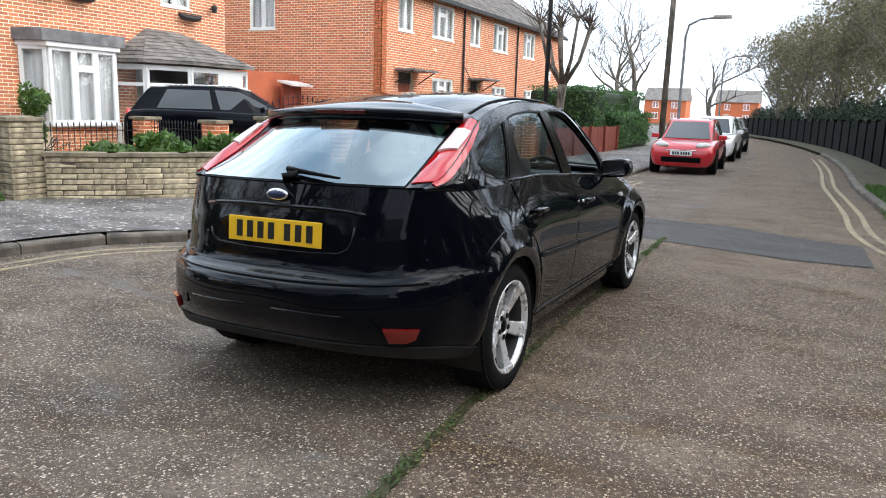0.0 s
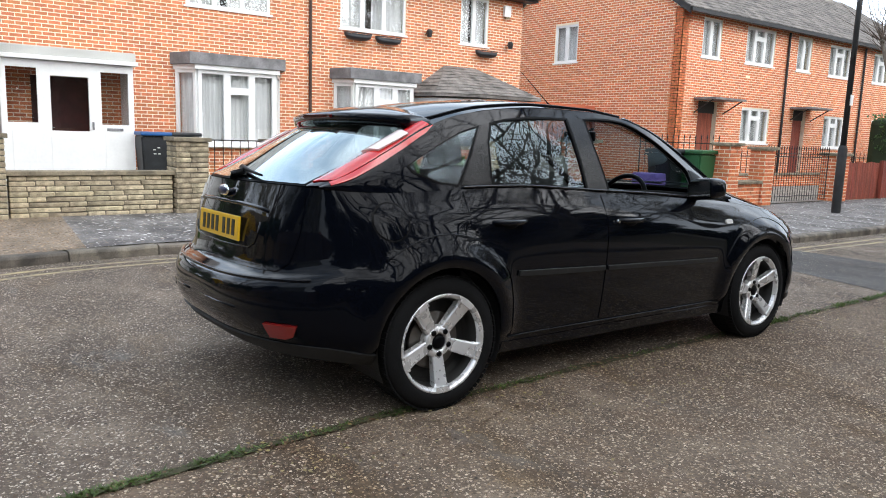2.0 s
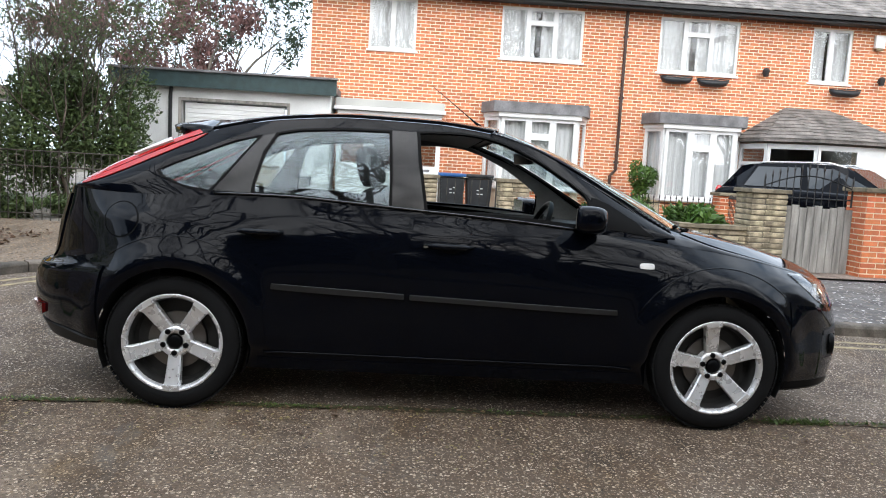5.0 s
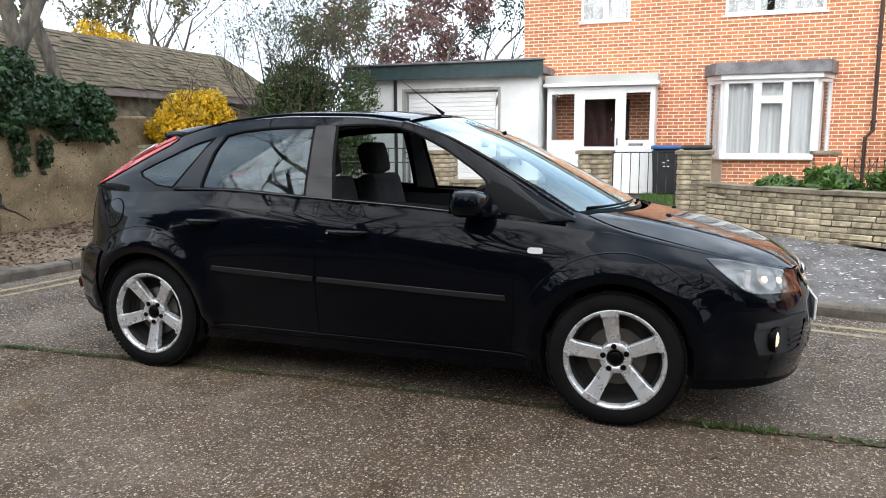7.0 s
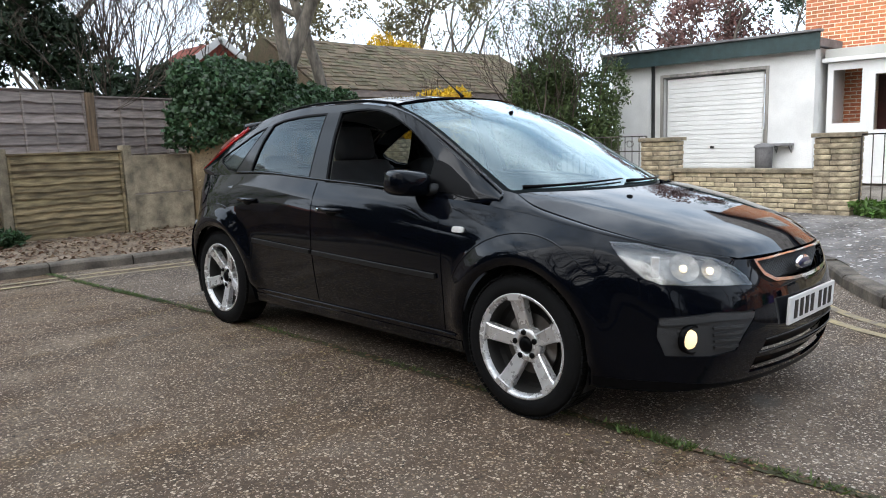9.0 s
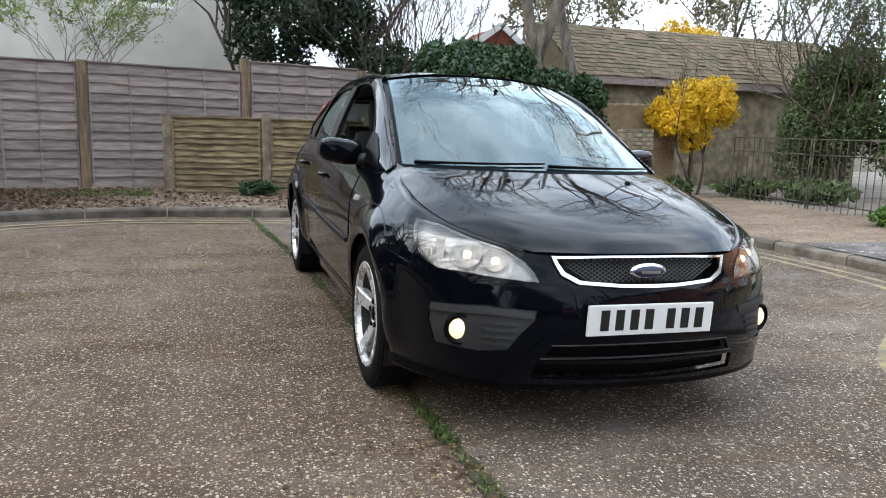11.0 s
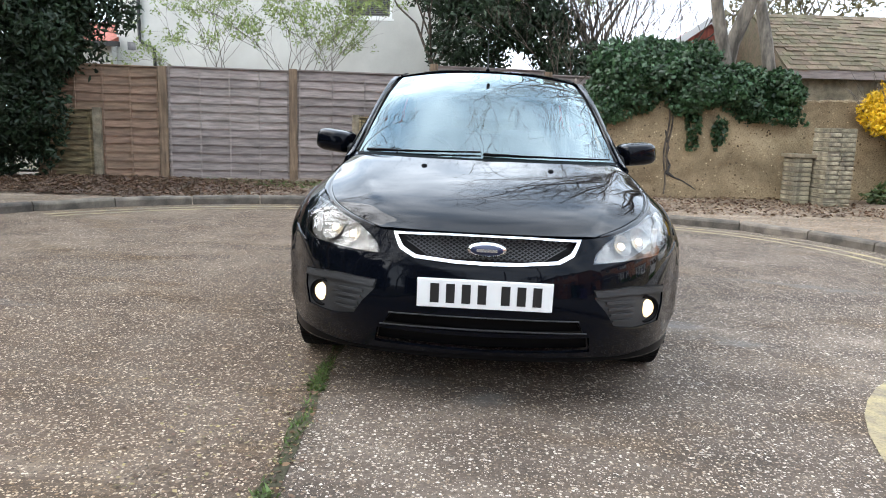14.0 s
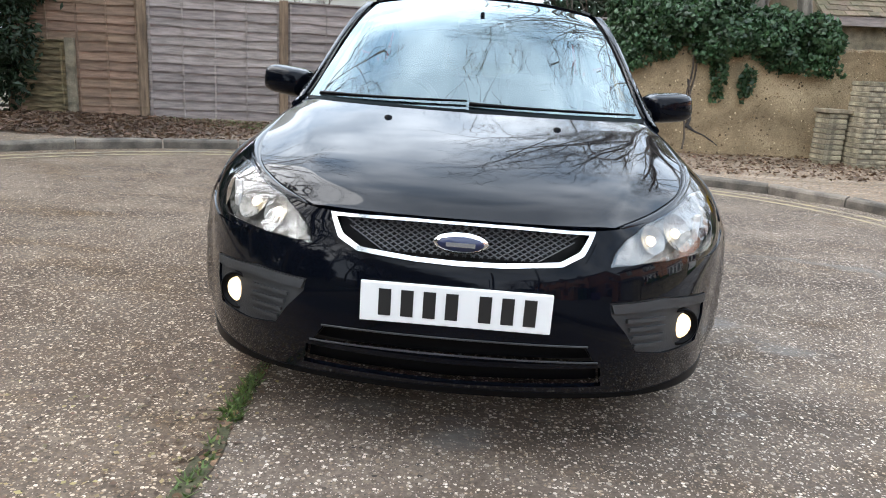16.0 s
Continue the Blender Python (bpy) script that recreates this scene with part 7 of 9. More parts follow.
tail_line("grab_moulding", arc_pts(.445, .930, .018), 0.011, 0.0015, tg)
tail_line("plate_recess_edge", [(-.40, .800), (-.385, .765), (-.34, .742), (-.2, .736), (0, .734), (.2, .736), (.34, .742), (.385, .765), (.40, .800), (.405, .86)], 0.006, 0.004, tg)
bm = bmesh.new()
bmesh.ops.create_uvsphere(bm, u_segments=28, v_segments=10, radius=1, matrix=Matrix.Translation((0, -2.030, .982)) @ Matrix.Diagonal((0.062, 0.014, 0.028, 1)))
bd = part("badge", bm, C["chrome"], tg, "chrome-rimmed blue oval badge", smooth=True)
bm = bmesh.new()
bmesh.ops.create_uvsphere(bm, u_segments=28, v_segments=10, radius=1, matrix=Matrix.Translation((0, -2.034, .982)) @ Matrix.Diagonal((0.053, 0.0145, 0.021, 1)))
part("badge_field", bm, C["badge"], bd, smooth=True)
panel("rear_window", back_s, [(-.985, 0.015), (-.985, .97), (.985, .97), (.985, 0.015)], C["tint"], car, off=0.004, thick=0.0, step=0.06)
panel("rear_window_frame", back_s, [(-1.0, 0), (-1.0, 1), (1.0, 1), (1.0, 0)], C["satin"], car, holes=[[(-.95, 0.05), (-.95, .93), (.95, .93), (.95, 0.05)]], off=0.0, thick=0.01, step=0.05)
bm = bmesh.new()                                               # spoiler
rows = []
for a in np.linspace(-1, 1, 25):
    x = a * 0.600
    k = abs(a) ** 2.4
    y0, z0 = -1.235 - 0.0 * k, 1.424 - 0.082 * k
    ye, ze = -1.535 + 0.155 * k, 1.372 - 0.020 * k
    prof = [(y0, z0), (y0 * 0.6 + ye * 0.4, (z0 * 0.6 + ze * 0.4) + 0.010), (ye + 0.02, ze + 0.006), (ye, ze - 0.004), (ye + 0.008, ze - 0.040), (ye + 0.07, ze - 0.056), (-1.33, ze - 0.042), (-1.25, z0 - 0.05)]
    rows.append([bm.verts.new((x, y, z)) for y, z in prof])
for r0, r1 in zip(rows, rows[1:]):
    for k in range(len(r0)):
        bm.faces.new((r0[k], r1[k], r1[(k + 1) % len(r0)], r0[(k + 1) % len(r0)]))
bm.faces.new(rows[0])
bm.faces.new(rows[-1][::-1])
bmesh.ops.recalc_face_normals(bm, faces=bm.faces)
sp = part("spoiler", bm, C["paint"], car, "roof spoiler", smooth=True)
part("brake_light", new_box(-.15, .15, -1.542, -1.520, 1.348, 1.366, bevel=0.003), C["dark_red"], sp, "dark red high brake light strip")
bm = tube(bmesh.new(), [(0.02, -1.99, 1.045), (0.0, -1.985, 1.055), (.06, -1.955, 1.075)], [0.018, 0.021, 0.015], 12)
wp = part("rear_wiper", bm, C["satin"], car, "black rear wiper", smooth=True)
wpts = [back_s.at((s, t)) + np.array([0, -0.022, 0.014]) for s, t in zip(np.linspace(-0.02, 0.50, 8), np.linspace(0.13, 0.05, 8))]
part("wiper_arm", tube(bmesh.new(), [tuple(p) for p in wpts], [0.016, 0.014, 0.012, 0.010, 0.009, 0.008, 0.007, 0.005], 8), C["satin"], wp, smooth=True)

be = np.array([back_s.at((1.0, t)) for t in np.linspace(0, 1, 50)])
ro = by_y(RO, np.linspace(-1.852, -1.245, 50))
rise_ = np.clip(np.linspace(0, 1, 50) / 0.35, 0.12, 1)[:, None]
lamp_s = Surf(np.stack([be * (1 - t) + ro * t + np.array([0.5, -0.5, 0.5]) * 0.030 * 4 * t * (1 - t) * rise_ for t in np.linspace(0, 1, 10)], 1), (0, 1), (0, 1))
if lamp_s.normal((0.3, 0.5))[2] < 0:
    lamp_s.n = -lamp_s.n
panel("d_pillar", lamp_s, [(0, 0), (1, 0), (1, 1), (0, 1)], C["paint"], car, thick=0.02, mirror=True, step=0.03)
for t in panel("tail_lamp", lamp_s, [(0.06, 0.10), (0.09, 0.95), (0.25, 0.97), (0.6, 0.97), (0.97, 0.95), (0.98, 0.30), (0.7, 0.10), (0.4, 0.05)], C["red_lamp"], car, off=0.006, thick=0.02, mirror=True, step=0.025, label="long red tail lamp up the pillar", bulge=0.002):
    sg = 1 if sum(v.co.x for v in t.data.vertices) > 0 else -1
    piece = panel("reversing_lens", lamp_s, [(0.48, 0.20), (0.50, 0.80), (0.76, 0.88), (0.78, 0.30)], C["pink_lens"], t, off=0.019, thick=0.012, step=0.03, label="clear lens in the tail lamp")[0]
    if sg < 0:
        for v in piece.data.vertices:
            v.co.x *= -1
        piece.data.flip_normals()

panel("lamp_flank", cabin_side, [(-1.815, 0.52), (-1.75, 0.64), (-1.65, 0.76), (-1.5, 0.85), (-1.3, 0.92), (-1.245, 0.985), (-1.815, 0.985)], C["red_lamp"], car, off=0.006, thick=0.012, mirror=True, step=0.025, label="red flank of the tail lamp")

# rear bumper
rb = [band.find("yz", p, (0.0, 0.4)) for p in [(-1.672, .27), (-1.672, .45), (-1.64, .665)]] + [band.find("xz", p, (0.0, 0.25)) for p in [(.742, .680), (.60, .650), (.30, .640), (0, .638)]]
rb = [tuple(p) for p in rb]
rbo = panel("rear_bumper", band, [(rb[0][0], 0.02)] + rb + [(-a, b) for a, b in reversed(rb[:-1])] + [(-rb[0][0], 0.02)], C["paint"], car, off=0.010, thick=0.02, step=0.035)[0]
rs = [band.find("yz", p, (0.0, 0.4)) for p in [(-1.672, .315)]] + [band.find("xz", p, (0.0, 0.25)) for p in [(.76, .352), (.5, .372), (.25, .375), (0, .375)]]
rs = [tuple(p) for p in rs]
panel("rear_valance", band, [(rs[0][0], 0.0)] + rs + [(-a, b) for a, b in reversed(rs[:-1])] + [(-rs[0][0], 0.0)], C["trim"], car, off=0.018, thick=0.02, step=0.05, label="matt black lower valance")
for sg in (1, -1):
    o = [band.find("xz", p, (0.0, 0.25)) for p in [(.580, .452), (.700, .447), (.684, .404), (.655, .392), (.596, .396)]]
    panel("rear_reflector", band, o if sg > 0 else [np.array([-p[0], p[1]]) for p in o], C["red_deep"], rbo, off=0.026, thick=0.02, step=0.03, label="red bumper reflector")
tail_line("bumper_ledge", [(x, .616 + 0.016 * abs(x / .70) ** 3) for x in np.linspace(-.72, .72, 25)], 0.009, 0.010, rbo)
for sg in (1, -1):
    tail_line("bumper_crease", [(sg * x, .500 - 0.002 * k) for k, x in enumerate((.08, .18, .28, .42))] , 0.006, 0.009, rbo)
part("tow_cover", turned(new_box(-.03, .03, -.004, .004, -.025, .025, bevel=0.003), Matrix.Translation((-.50, -2.118, .47)) @ pose(0, 0, 0, 0, 0, -20)), C["paint"], rbo)
# door mirrors
for sg in (1, -1):
    bm = bmesh.new()
    bmesh.ops.create_uvsphere(bm, u_segments=20, v_segments=14, radius=1)
    for v in bm.verts:
        x, y, z = v.co
        q = 0.55
        v.co = Vector((math.copysign(abs(x) ** q, x) * 0.112, math.copysign(abs(y) ** q, y) * (0.112 if y > 0 else 0.040), math.copysign(abs(z) ** q, z) * 0.066))
    mr = part("door_mirror", turned(bm, Matrix.Translation((0.870 * sg, .600, 1.010)) @ pose(0, 0, 0, 0, -6 * sg, -12 * sg)), C["paint"], car, "black door mirror", smooth=True)
    part("mirror_arm", tube(bmesh.new(), [(.735 * sg, .715, .975), (.79 * sg, .675, .972), (.85 * sg, .64, .985)], [0.036, 0.028, 0.024], 10), C["trim"], mr, smooth=True)
    part("mirror_glass", turned(new_box(-.085, .085, -.002, .002, -.048, .048, bevel=0.0), Matrix.Translation((0.870 * sg, .560, 1.010)) @ pose(0, 0, 0, 0, -6 * sg, -12 * sg)), C["chrome"], mr)
# windscreen wipers
for x0, x1, t0, t1 in ((.02, -.64, .030, .022), (.62, .03, .018, .050)):
    pts = [screen_s.at((a / .70, b)) + np.array([0, 0.006, 0.009]) for a, b in zip(np.linspace(x0, x1, 9), np.linspace(t0, t1, 9))]
    part("windscreen_wiper", tube(bmesh.new(), [tuple(p) for p in pts], [0.009, 0.008, 0.0065, 0.006, 0.0055, 0.005, 0.005, 0.0045, 0.004], 6), C["satin"], car, "black wiper arm and blade", smooth=True)


# wheels
def wheel(yc, sign, angle):
    w = part("wheel", lathe(bmesh.new(), [(0.222, -0.10), (0.262, -0.101), (0.295, -0.094), (0.3125, -0.078), (0.317, -0.05), (0.317, 0.05), (0.3125, 0.078), (0.297, 0.095), (0.265, 0.103), (0.235, 0.098), (0.228, 0.088)], 56, "x"), C["rubber"], car, "black tyre on a silver alloy wheel", smooth=True)
    w.matrix_basis = pose(0.772 * sign, yc, 0.316) @ Matrix.Rotation(math.pi if sign < 0 else 0, 4, "Z")
    bm = bmesh.new()
    for k in range(72):                                        # tread blocks
        a = 2 * math.pi * k / 72
        for x0, x1 in ((-0.088, -0.045), (-0.035, 0.035), (0.045, 0.088)):
            b = new_box(x0, x1, -0.0105, 0.0105, 0.3125, 0.3195)
            turned(b, Matrix.Rotation(a + x0 * 0.4, 4, "X"))
            me = bpy.data.meshes.new("tmp")
            b.to_mesh(me)
            b.free()
            bm.from_mesh(me)
            bpy.data.meshes.remove(me)
    part("tread", bm, C["rubber"], w)["kind"] = "stuff"
    part("rim", lathe(bmesh.new(), [(0.236, 0.088), (0.236, 0.098), (0.231, 0.101), (0.224, 0.098), (0.216, 0.088), (0.212, 0.072)], 56, "x"), C["alloy"], w, "silver rim", smooth=True)
    # barrel and back plate are near-black, far darker than the spokes
    part("rim_barrel", lathe(bmesh.new(), [(0.213, 0.073), (0.205, 0.055), (0.200, -0.06), (0.214, -0.09)], 56, "x"), C["alloy_dark"], w, "dark rim barrel behind the spokes", smooth=True)
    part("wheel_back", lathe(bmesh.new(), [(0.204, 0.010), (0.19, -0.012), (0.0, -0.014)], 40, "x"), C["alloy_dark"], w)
    part("brake_disc", lathe(bmesh.new(), [(0.138, -0.005), (0.138, 0.012), (0.07, 0.014), (0.065, 0.02), (0.0, 0.02)], 36, "x"), C["disc"], w, smooth=False)
    part("hub", lathe(bmesh.new(), [(0.078, 0.00), (0.078, 0.045), (0.070, 0.058), (0.042, 0.062), (0.040, 0.05)], 36, "x"), C["alloy"], w, smooth=True)
    part("hub_cap", lathe(bmesh.new(), [(0.0345, 0.048), (0.033, 0.061), (0.024, 0.067), (0.0, 0.068)], 24, "x"), C["satin"], w, "black centre cap", smooth=True)
    for k in range(5):
        a = radians(angle + 72 * k)
        bm = bmesh.new()
        rows = []
        for r, hw, x, d in ((0.045, 0.030, 0.050, 0.03), (0.085, 0.031, 0.060, 0.035), (0.14, 0.033, 0.074, 0.040), (0.190, 0.036, 0.087, 0.042), (0.214, 0.043, 0.094, 0.04), (0.226, 0.052, 0.098, 0.03)):
            rows.append([bm.verts.new((px, py, r)) for px, py in ((x - d, -hw), (x - 0.006, -hw), (x, -hw + 0.006), (x, hw - 0.006), (x - 0.006, hw), (x - d, hw))])
        for r0, r1 in zip(rows, rows[1:]):
            for j in range(6):
                bm.faces.new((r0[j], r0[(j + 1) % 6], r1[(j + 1) % 6], r1[j]))
        bm.faces.new(rows[0][::-1])
        bm.faces.new(rows[-1])
        bmesh.ops.recalc_face_normals(bm, faces=bm.faces)
        part("spoke", turned(bm, Matrix.Rotation(a, 4, "X")), C["alloy"], w)
        cap = new_box(0.0, 0.008, -0.040, 0.040, 0.203, 0.232, bevel=0.003)
        part("spoke_end", turned(cap, Matrix.Rotation(a, 4, "X") @ Matrix.Translation((0.0925, 0, 0))), C["alloy"], w, "polished spoke end lapping the rim")
        b = a
        part("wheel_nut", turned(lathe(bmesh.new(), [(0.014, 0.045), (0.014, 0.064), (0.010, 0.068), (0.0, 0.068)], 8, "x"), Matrix.Translation((0, -math.sin(b) * 0.056, math.cos(b) * 0.056))), C["satin"], w)
    return w


wheel(-1.32, 1, 180)
wheel(1.32, 1, 8)
wheel(-1.32, -1, 20)
wheel(1.32, -1, 50)

# cabin
part("cabin_floor", new_box(-.72, .72, -1.75, 1.2, .345, .375), C["cabin"], car)
part("bulkhead", new_box(-.72, .72, 1.06, 1.10, .37, .92), C["cabin"], car)
bm = bmesh.new()
prism(bm, [(.72, .60), (.60, .80), (.66, .90), (.80, .945), (1.16, .935), (1.16, .60)], 1.42, Matrix(((0, 0, 1, -.71), (1, 0, 0, 0), (0, 1, 0, 0), (0, 0, 0, 1))))
part("dashboard", bm, C["cabin"], car, "charcoal dashboard")
part("parcel_shelf", new_box(-.56, .56, -1.82, -1.20, .955, .975), C["cabin"], car)
part("rear_bulkhead", new_box(-.52, .52, -1.86, -1.82, .37, .95), C["cabin"], car)
for sg in (1, -1):
    part("door_card", new_box(.735 if sg > 0 else -.755, .755 if sg > 0 else -.735, -1.15, .80, .38, .955), C["cabin"], car, "charcoal inner door lining")


def seat(x, y, w=0.50, rest=True):
    s = part("seat", turned(new_box(-w / 2, w / 2, -.26, .28, .38, .56, bevel=0.05), Matrix.Translation((x, y, 0))), C["seat"], car, "dark fabric car seat", smooth=True)
    m = Matrix.Translation((x, y - .26, .50)) @ pose(0, 0, 0, 14, 0, 0)
    part("seat_back", turned(new_box(-w / 2 + .01, w / 2 - .01, -.07, .07, .0, .62, bevel=0.055), m), C["seat"], s, smooth=True)
    if rest:
        part("headrest", turned(new_box(-.140, .140, -.062, .062, .620, .835, bevel=0.055), m), C["seat"], s, smooth=True)
        for dx in (-.05, .05):
            part("headrest_post", turned(tube(bmesh.new(), [(dx, 0, .58), (dx, 0, .70)], 0.007, 8), m), C["satin"], s)


seat(.36, -.02)
seat(-.36, -.02)
bs = part("rear_seat", turned(new_box(-.63, .63, -.25, .25, .38, .54, bevel=0.05), Matrix.Translation((0, -.85, 0))), C["seat"], car, "dark fabric rear bench", smooth=True)
part("bench_back", turned(new_box(-.63, .63, -.07, .07, 0, .58, bevel=0.05), Matrix.Translation((0, -1.10, .48)) @ pose(0, 0, 0, 16, 0, 0)), C["seat"], bs, smooth=True)
for x in (-.38, .38):
    part("headrest", turned(new_box(-.12, .12, -.045, .045, .55, .68, bevel=0.04), Matrix.Translation((x, -1.10, .48)) @ pose(0, 0, 0, 16, 0, 0)), C["seat"], bs, smooth=True)
mw = Matrix.Translation((.36, .46, .90)) @ pose(0, 0, 0, 66, 0, 0)
bm = bmesh.new()
ring_pts = [(0.182 * math.cos(a), 0.182 * math.sin(a), 0) for a in np.linspace(0, 2 * math.pi, 37)]
tube(bm, ring_pts, 0.0155, 10, cap=False)
sw = part("steering_wheel", turned(bm, mw), C["satin"], car, "black steering wheel", smooth=True)
part("wheel_boss", turned(new_box(-.085, .085, -.075, .065, -.04, .0, bevel=0.025), mw), C["satin"], sw, smooth=True)
for a in (0, 180, 250, 290):
    part("wheel_spoke", turned(new_box(.05, .175, -.016, .016, -.014, .0), mw @ pose(0, 0, 0, 0, 0, a)), C["satin"], sw)
mi = part("rear_view_mirror", turned(new_box(-.115, .115, -.018, .018, -.034, .034, bevel=0.012), Matrix.Translation((0.0, .43, 1.315)) @ pose(0, 0, 0, 8, 0, 14)), C["satin"], car, "black interior mirror", smooth=True)
part("mirror_stem", tube(bmesh.new(), [(0, .45, 1.33), (0, .56, 1.37)], 0.010, 8), C["satin"], mi)

# ---- garage, porches and front gardens ----
gar = thing("garage", (-11.9, -6.3, 0.08), "white rendered garage with a ribbed up-and-over door and dark flat roof", "garage")
GW = 4.45
wall_with_holes("wall", GW, 2.62, [(1.30, 3.53, 0.0, 2.30)], 0.25, M["white_wall"], gar, face_plus_x(0, 0, 0))
part("side_wall", new_box(-6, -0.26, 0, 0.22, 0, 2.62), M["white_wall"], gar)
part("side_wall", new_box(-6, -0.26, GW - 0.22, GW, 0, 2.62), M["white_wall"], gar)
rf = part("roof", new_box(-6.2, 0.16, -0.15, GW + 0.12, 2.63, 2.78), M["lead"], gar)
part("fascia", new_box(0.165, 0.20, -0.16, GW + 0.13, 2.56, 2.88), material("dark_green_board", (0.030, 0.060, 0.062), 0.5, vary=0.15), rf, "dark blue-green fascia board")
part("roof_edge", new_box(0.05, 0.26, -0.18, GW + 0.15, 2.885, 2.93, bevel=0.01), M["lead"], rf)
gd = part("garage_door", new_box(-0.10, -0.07, 1.36, 3.47, 0.02, 2.26), M["upvc"], gar, "white ribbed metal door")
for k in range(22):
    part("door_rib", new_box(-0.07, -0.052, 1.37, 3.46, 0.05 + k * 0.1, 0.13 + k * 0.1, bevel=0.006), M["upvc"], gd)
for y0, y1, z0, z1 in ((1.24, 1.30, 0, 2.36), (3.53, 3.59, 0, 2.36), (1.30, 3.53, 2.30, 2.36)):
    part("door_frame", new_box(-0.02, 0.03, y0, y1, z0, z1), M["grey_board"], gar)
part("downpipe", tube(bmesh.new(), [(0.14, 1.12, 2.55), (0.05, 1.08, 2.40), (0.05, 1.08, 0.0)], 0.04, 8), M["black_iron"], gar)
part("door_handle", new_box(-0.05, -0.02, 2.38, 2.46, 0.75, 0.80), M["black_iron"], gd)

pot = thing("dustbin", (-11.62, -2.66, 0.10), "small grey metal dustbin against the garage wall", "dustbin")
part("body", lathe(bmesh.new(), [(0.0, 0.0), (0.15, 0.0), (0.17, 0.72), (0.175, 0.74), (0.16, 0.74), (0.15, 0.05), (0.0, 0.04)], 20), M["lead"], pot, smooth=True)
part("lid", lathe(bmesh.new(), [(0.19, 0.74), (0.19, 0.77), (0.12, 0.81), (0.0, 0.83)], 20), M["lead"], pot, smooth=True)
shelf = thing("wall_shelf", (-11.88, -2.38, 0.86), "weathered grey shelf bracketed to the garage wall", "shelf")
part("board", new_box(0.0, 0.20, -0.20, 0.20, 0.0, 0.05, bevel=0.006), M["lead"], shelf)
for y in (-0.14, 0.14):
    part("bracket", prism(bmesh.new(), [(0.0, 0.0), (0.16, 0.0), (0.0, -0.14)], 0.02, Matrix(((1, 0, 0, 0.0), (0, 0, 1, y), (0, 1, 0, 0), (0, 0, 0, 1)))), M["lead"], shelf)

porch = thing("porch", (-12.95, -1.72, 0.10), "flat-roofed white glazed porch with a half-glazed door", "porch")
PW = 2.30
PM = face_plus_x(0.75, 0, 0)
bm = bmesh.new()
for u0, u1, v0, v1 in ((0, 0.10, 0, 2.30), (0.10, PW - 0.10, 2.16, 2.30), (PW - 0.10, PW, 0, 2.30), (0.60, 0.70, 0.02, 2.16), (1.60, 1.70, 0.02, 2.16), (0.10, 0.60, 0.02, 1.16), (0.70, 1.60, 0.02, 1.02), (1.70, PW - 0.10, 0.02, 1.16), (0.70, 0.82, 1.02, 2.16), (1.48, 1.60, 1.02, 2.16), (0.82, 1.48, 2.04, 2.16)):
    box(bm, u0, u1, v0, v1, -0.07, 0.0)
part("front_frame", turned(bm, PM), M["upvc"], porch)
for u0, u1, v0, v1 in ((0.10, 0.60, 1.16, 2.16), (0.82, 1.48, 1.02, 2.04), (1.70, PW - 0.10, 1.16, 2.16)):
    part("pane", turned(new_box(u0, u1, v0, v1, -0.045, -0.039), PM), M["pane"], porch).visible_shadow = False
for u0, u1, v0, v1 in ((0.16, 0.55, 0.15, 1.02), (0.80, 1.50, 0.15, 0.90), (1.75, 2.14, 0.15, 1.02)):
    part("raised_panel", turned(new_box(u0, u1, v0, v1, 0.001, 0.012, bevel=0.005), PM), M["upvc"], porch)
part("letter_box", turned(new_box(1.78, 2.08, 1.04, 1.09, 0.012, 0.02), PM), M["lead"], porch)
part("door_handle", turned(new_box(1.52, 1.55, 1.05, 1.20, 0.0, 0.05), PM), M["lead"], porch)
part("side_frame", new_box(0.0, 0.68, 0.0, 0.07, 0, 2.30), M["upvc"], porch)
part("side_frame", new_box(0.0, 0.68, PW - 0.07, PW, 0, 2.30), M["upvc"], porch)
part("roof", new_box(-0.02, 0.86, -0.08, PW + 0.08, 2.31, 2.39, bevel=0.01), M["upvc"], porch)
part("roof_felt", new_box(-0.03, 0.80, -0.05, PW + 0.05, 2.392, 2.56, bevel=0.02), M["cream_wall"], porch, "weathered pale felt roof")
part("inner_wall", new_box(-0.32, -0.30, 0.6, 1.7, 0, 2.1), material("dark_maroon_door", (0.085, 0.020, 0.018), 0.35, vary=0.15), porch, "dark maroon inner door")

# hexagonal porch with a tiled roof
hx = thing("tiled_porch", (-13.0, 9.55, 0.10), "white glazed corner porch under a hipped grey tiled roof", "porch")
foot = [(0.01, -1.75), (0.75, -1.45), (1.25, -0.55), (1.25, 1.45), (0.01, 1.45)]
bm = bmesh.new()
for (x0, y0), (x1, y1) in zip(foot, foot[1:]):
    d = Vector((x1 - x0, y1 - y0, 0))
    ln = d.length
    mm = Matrix.Translation((x0, y0, 0)) @ pose(0, 0, 0, 0, 0, math.degrees(math.atan2(d.y, d.x)))
    fr = bmesh.new()
    n = 1 if ln < 1.2 else 2
    for k in range(n):
        a, b = ln * k / n, ln * (k + 1) / n
        for u0, u1, v0, v1 in ((a, a + 0.07, 0, 2.12), (b - 0.07, b, 0, 2.12), (a + 0.07, b - 0.07, 2.0, 2.12), (a + 0.07, b - 0.07, 0.0, 0.75), (a + 0.07, b - 0.07, 1.62, 1.70)):
            box(fr, u0, u1, -0.03, 0.04, v0, v1)
        part("pane", turned(new_box(a + 0.07, b - 0.07, 0.0, 0.006, 0.75, 2.0), mm), M["pane"], hx).visible_shadow = False
    part("wall_frame", turned(fr, mm), M["upvc"], hx)
bm.free()
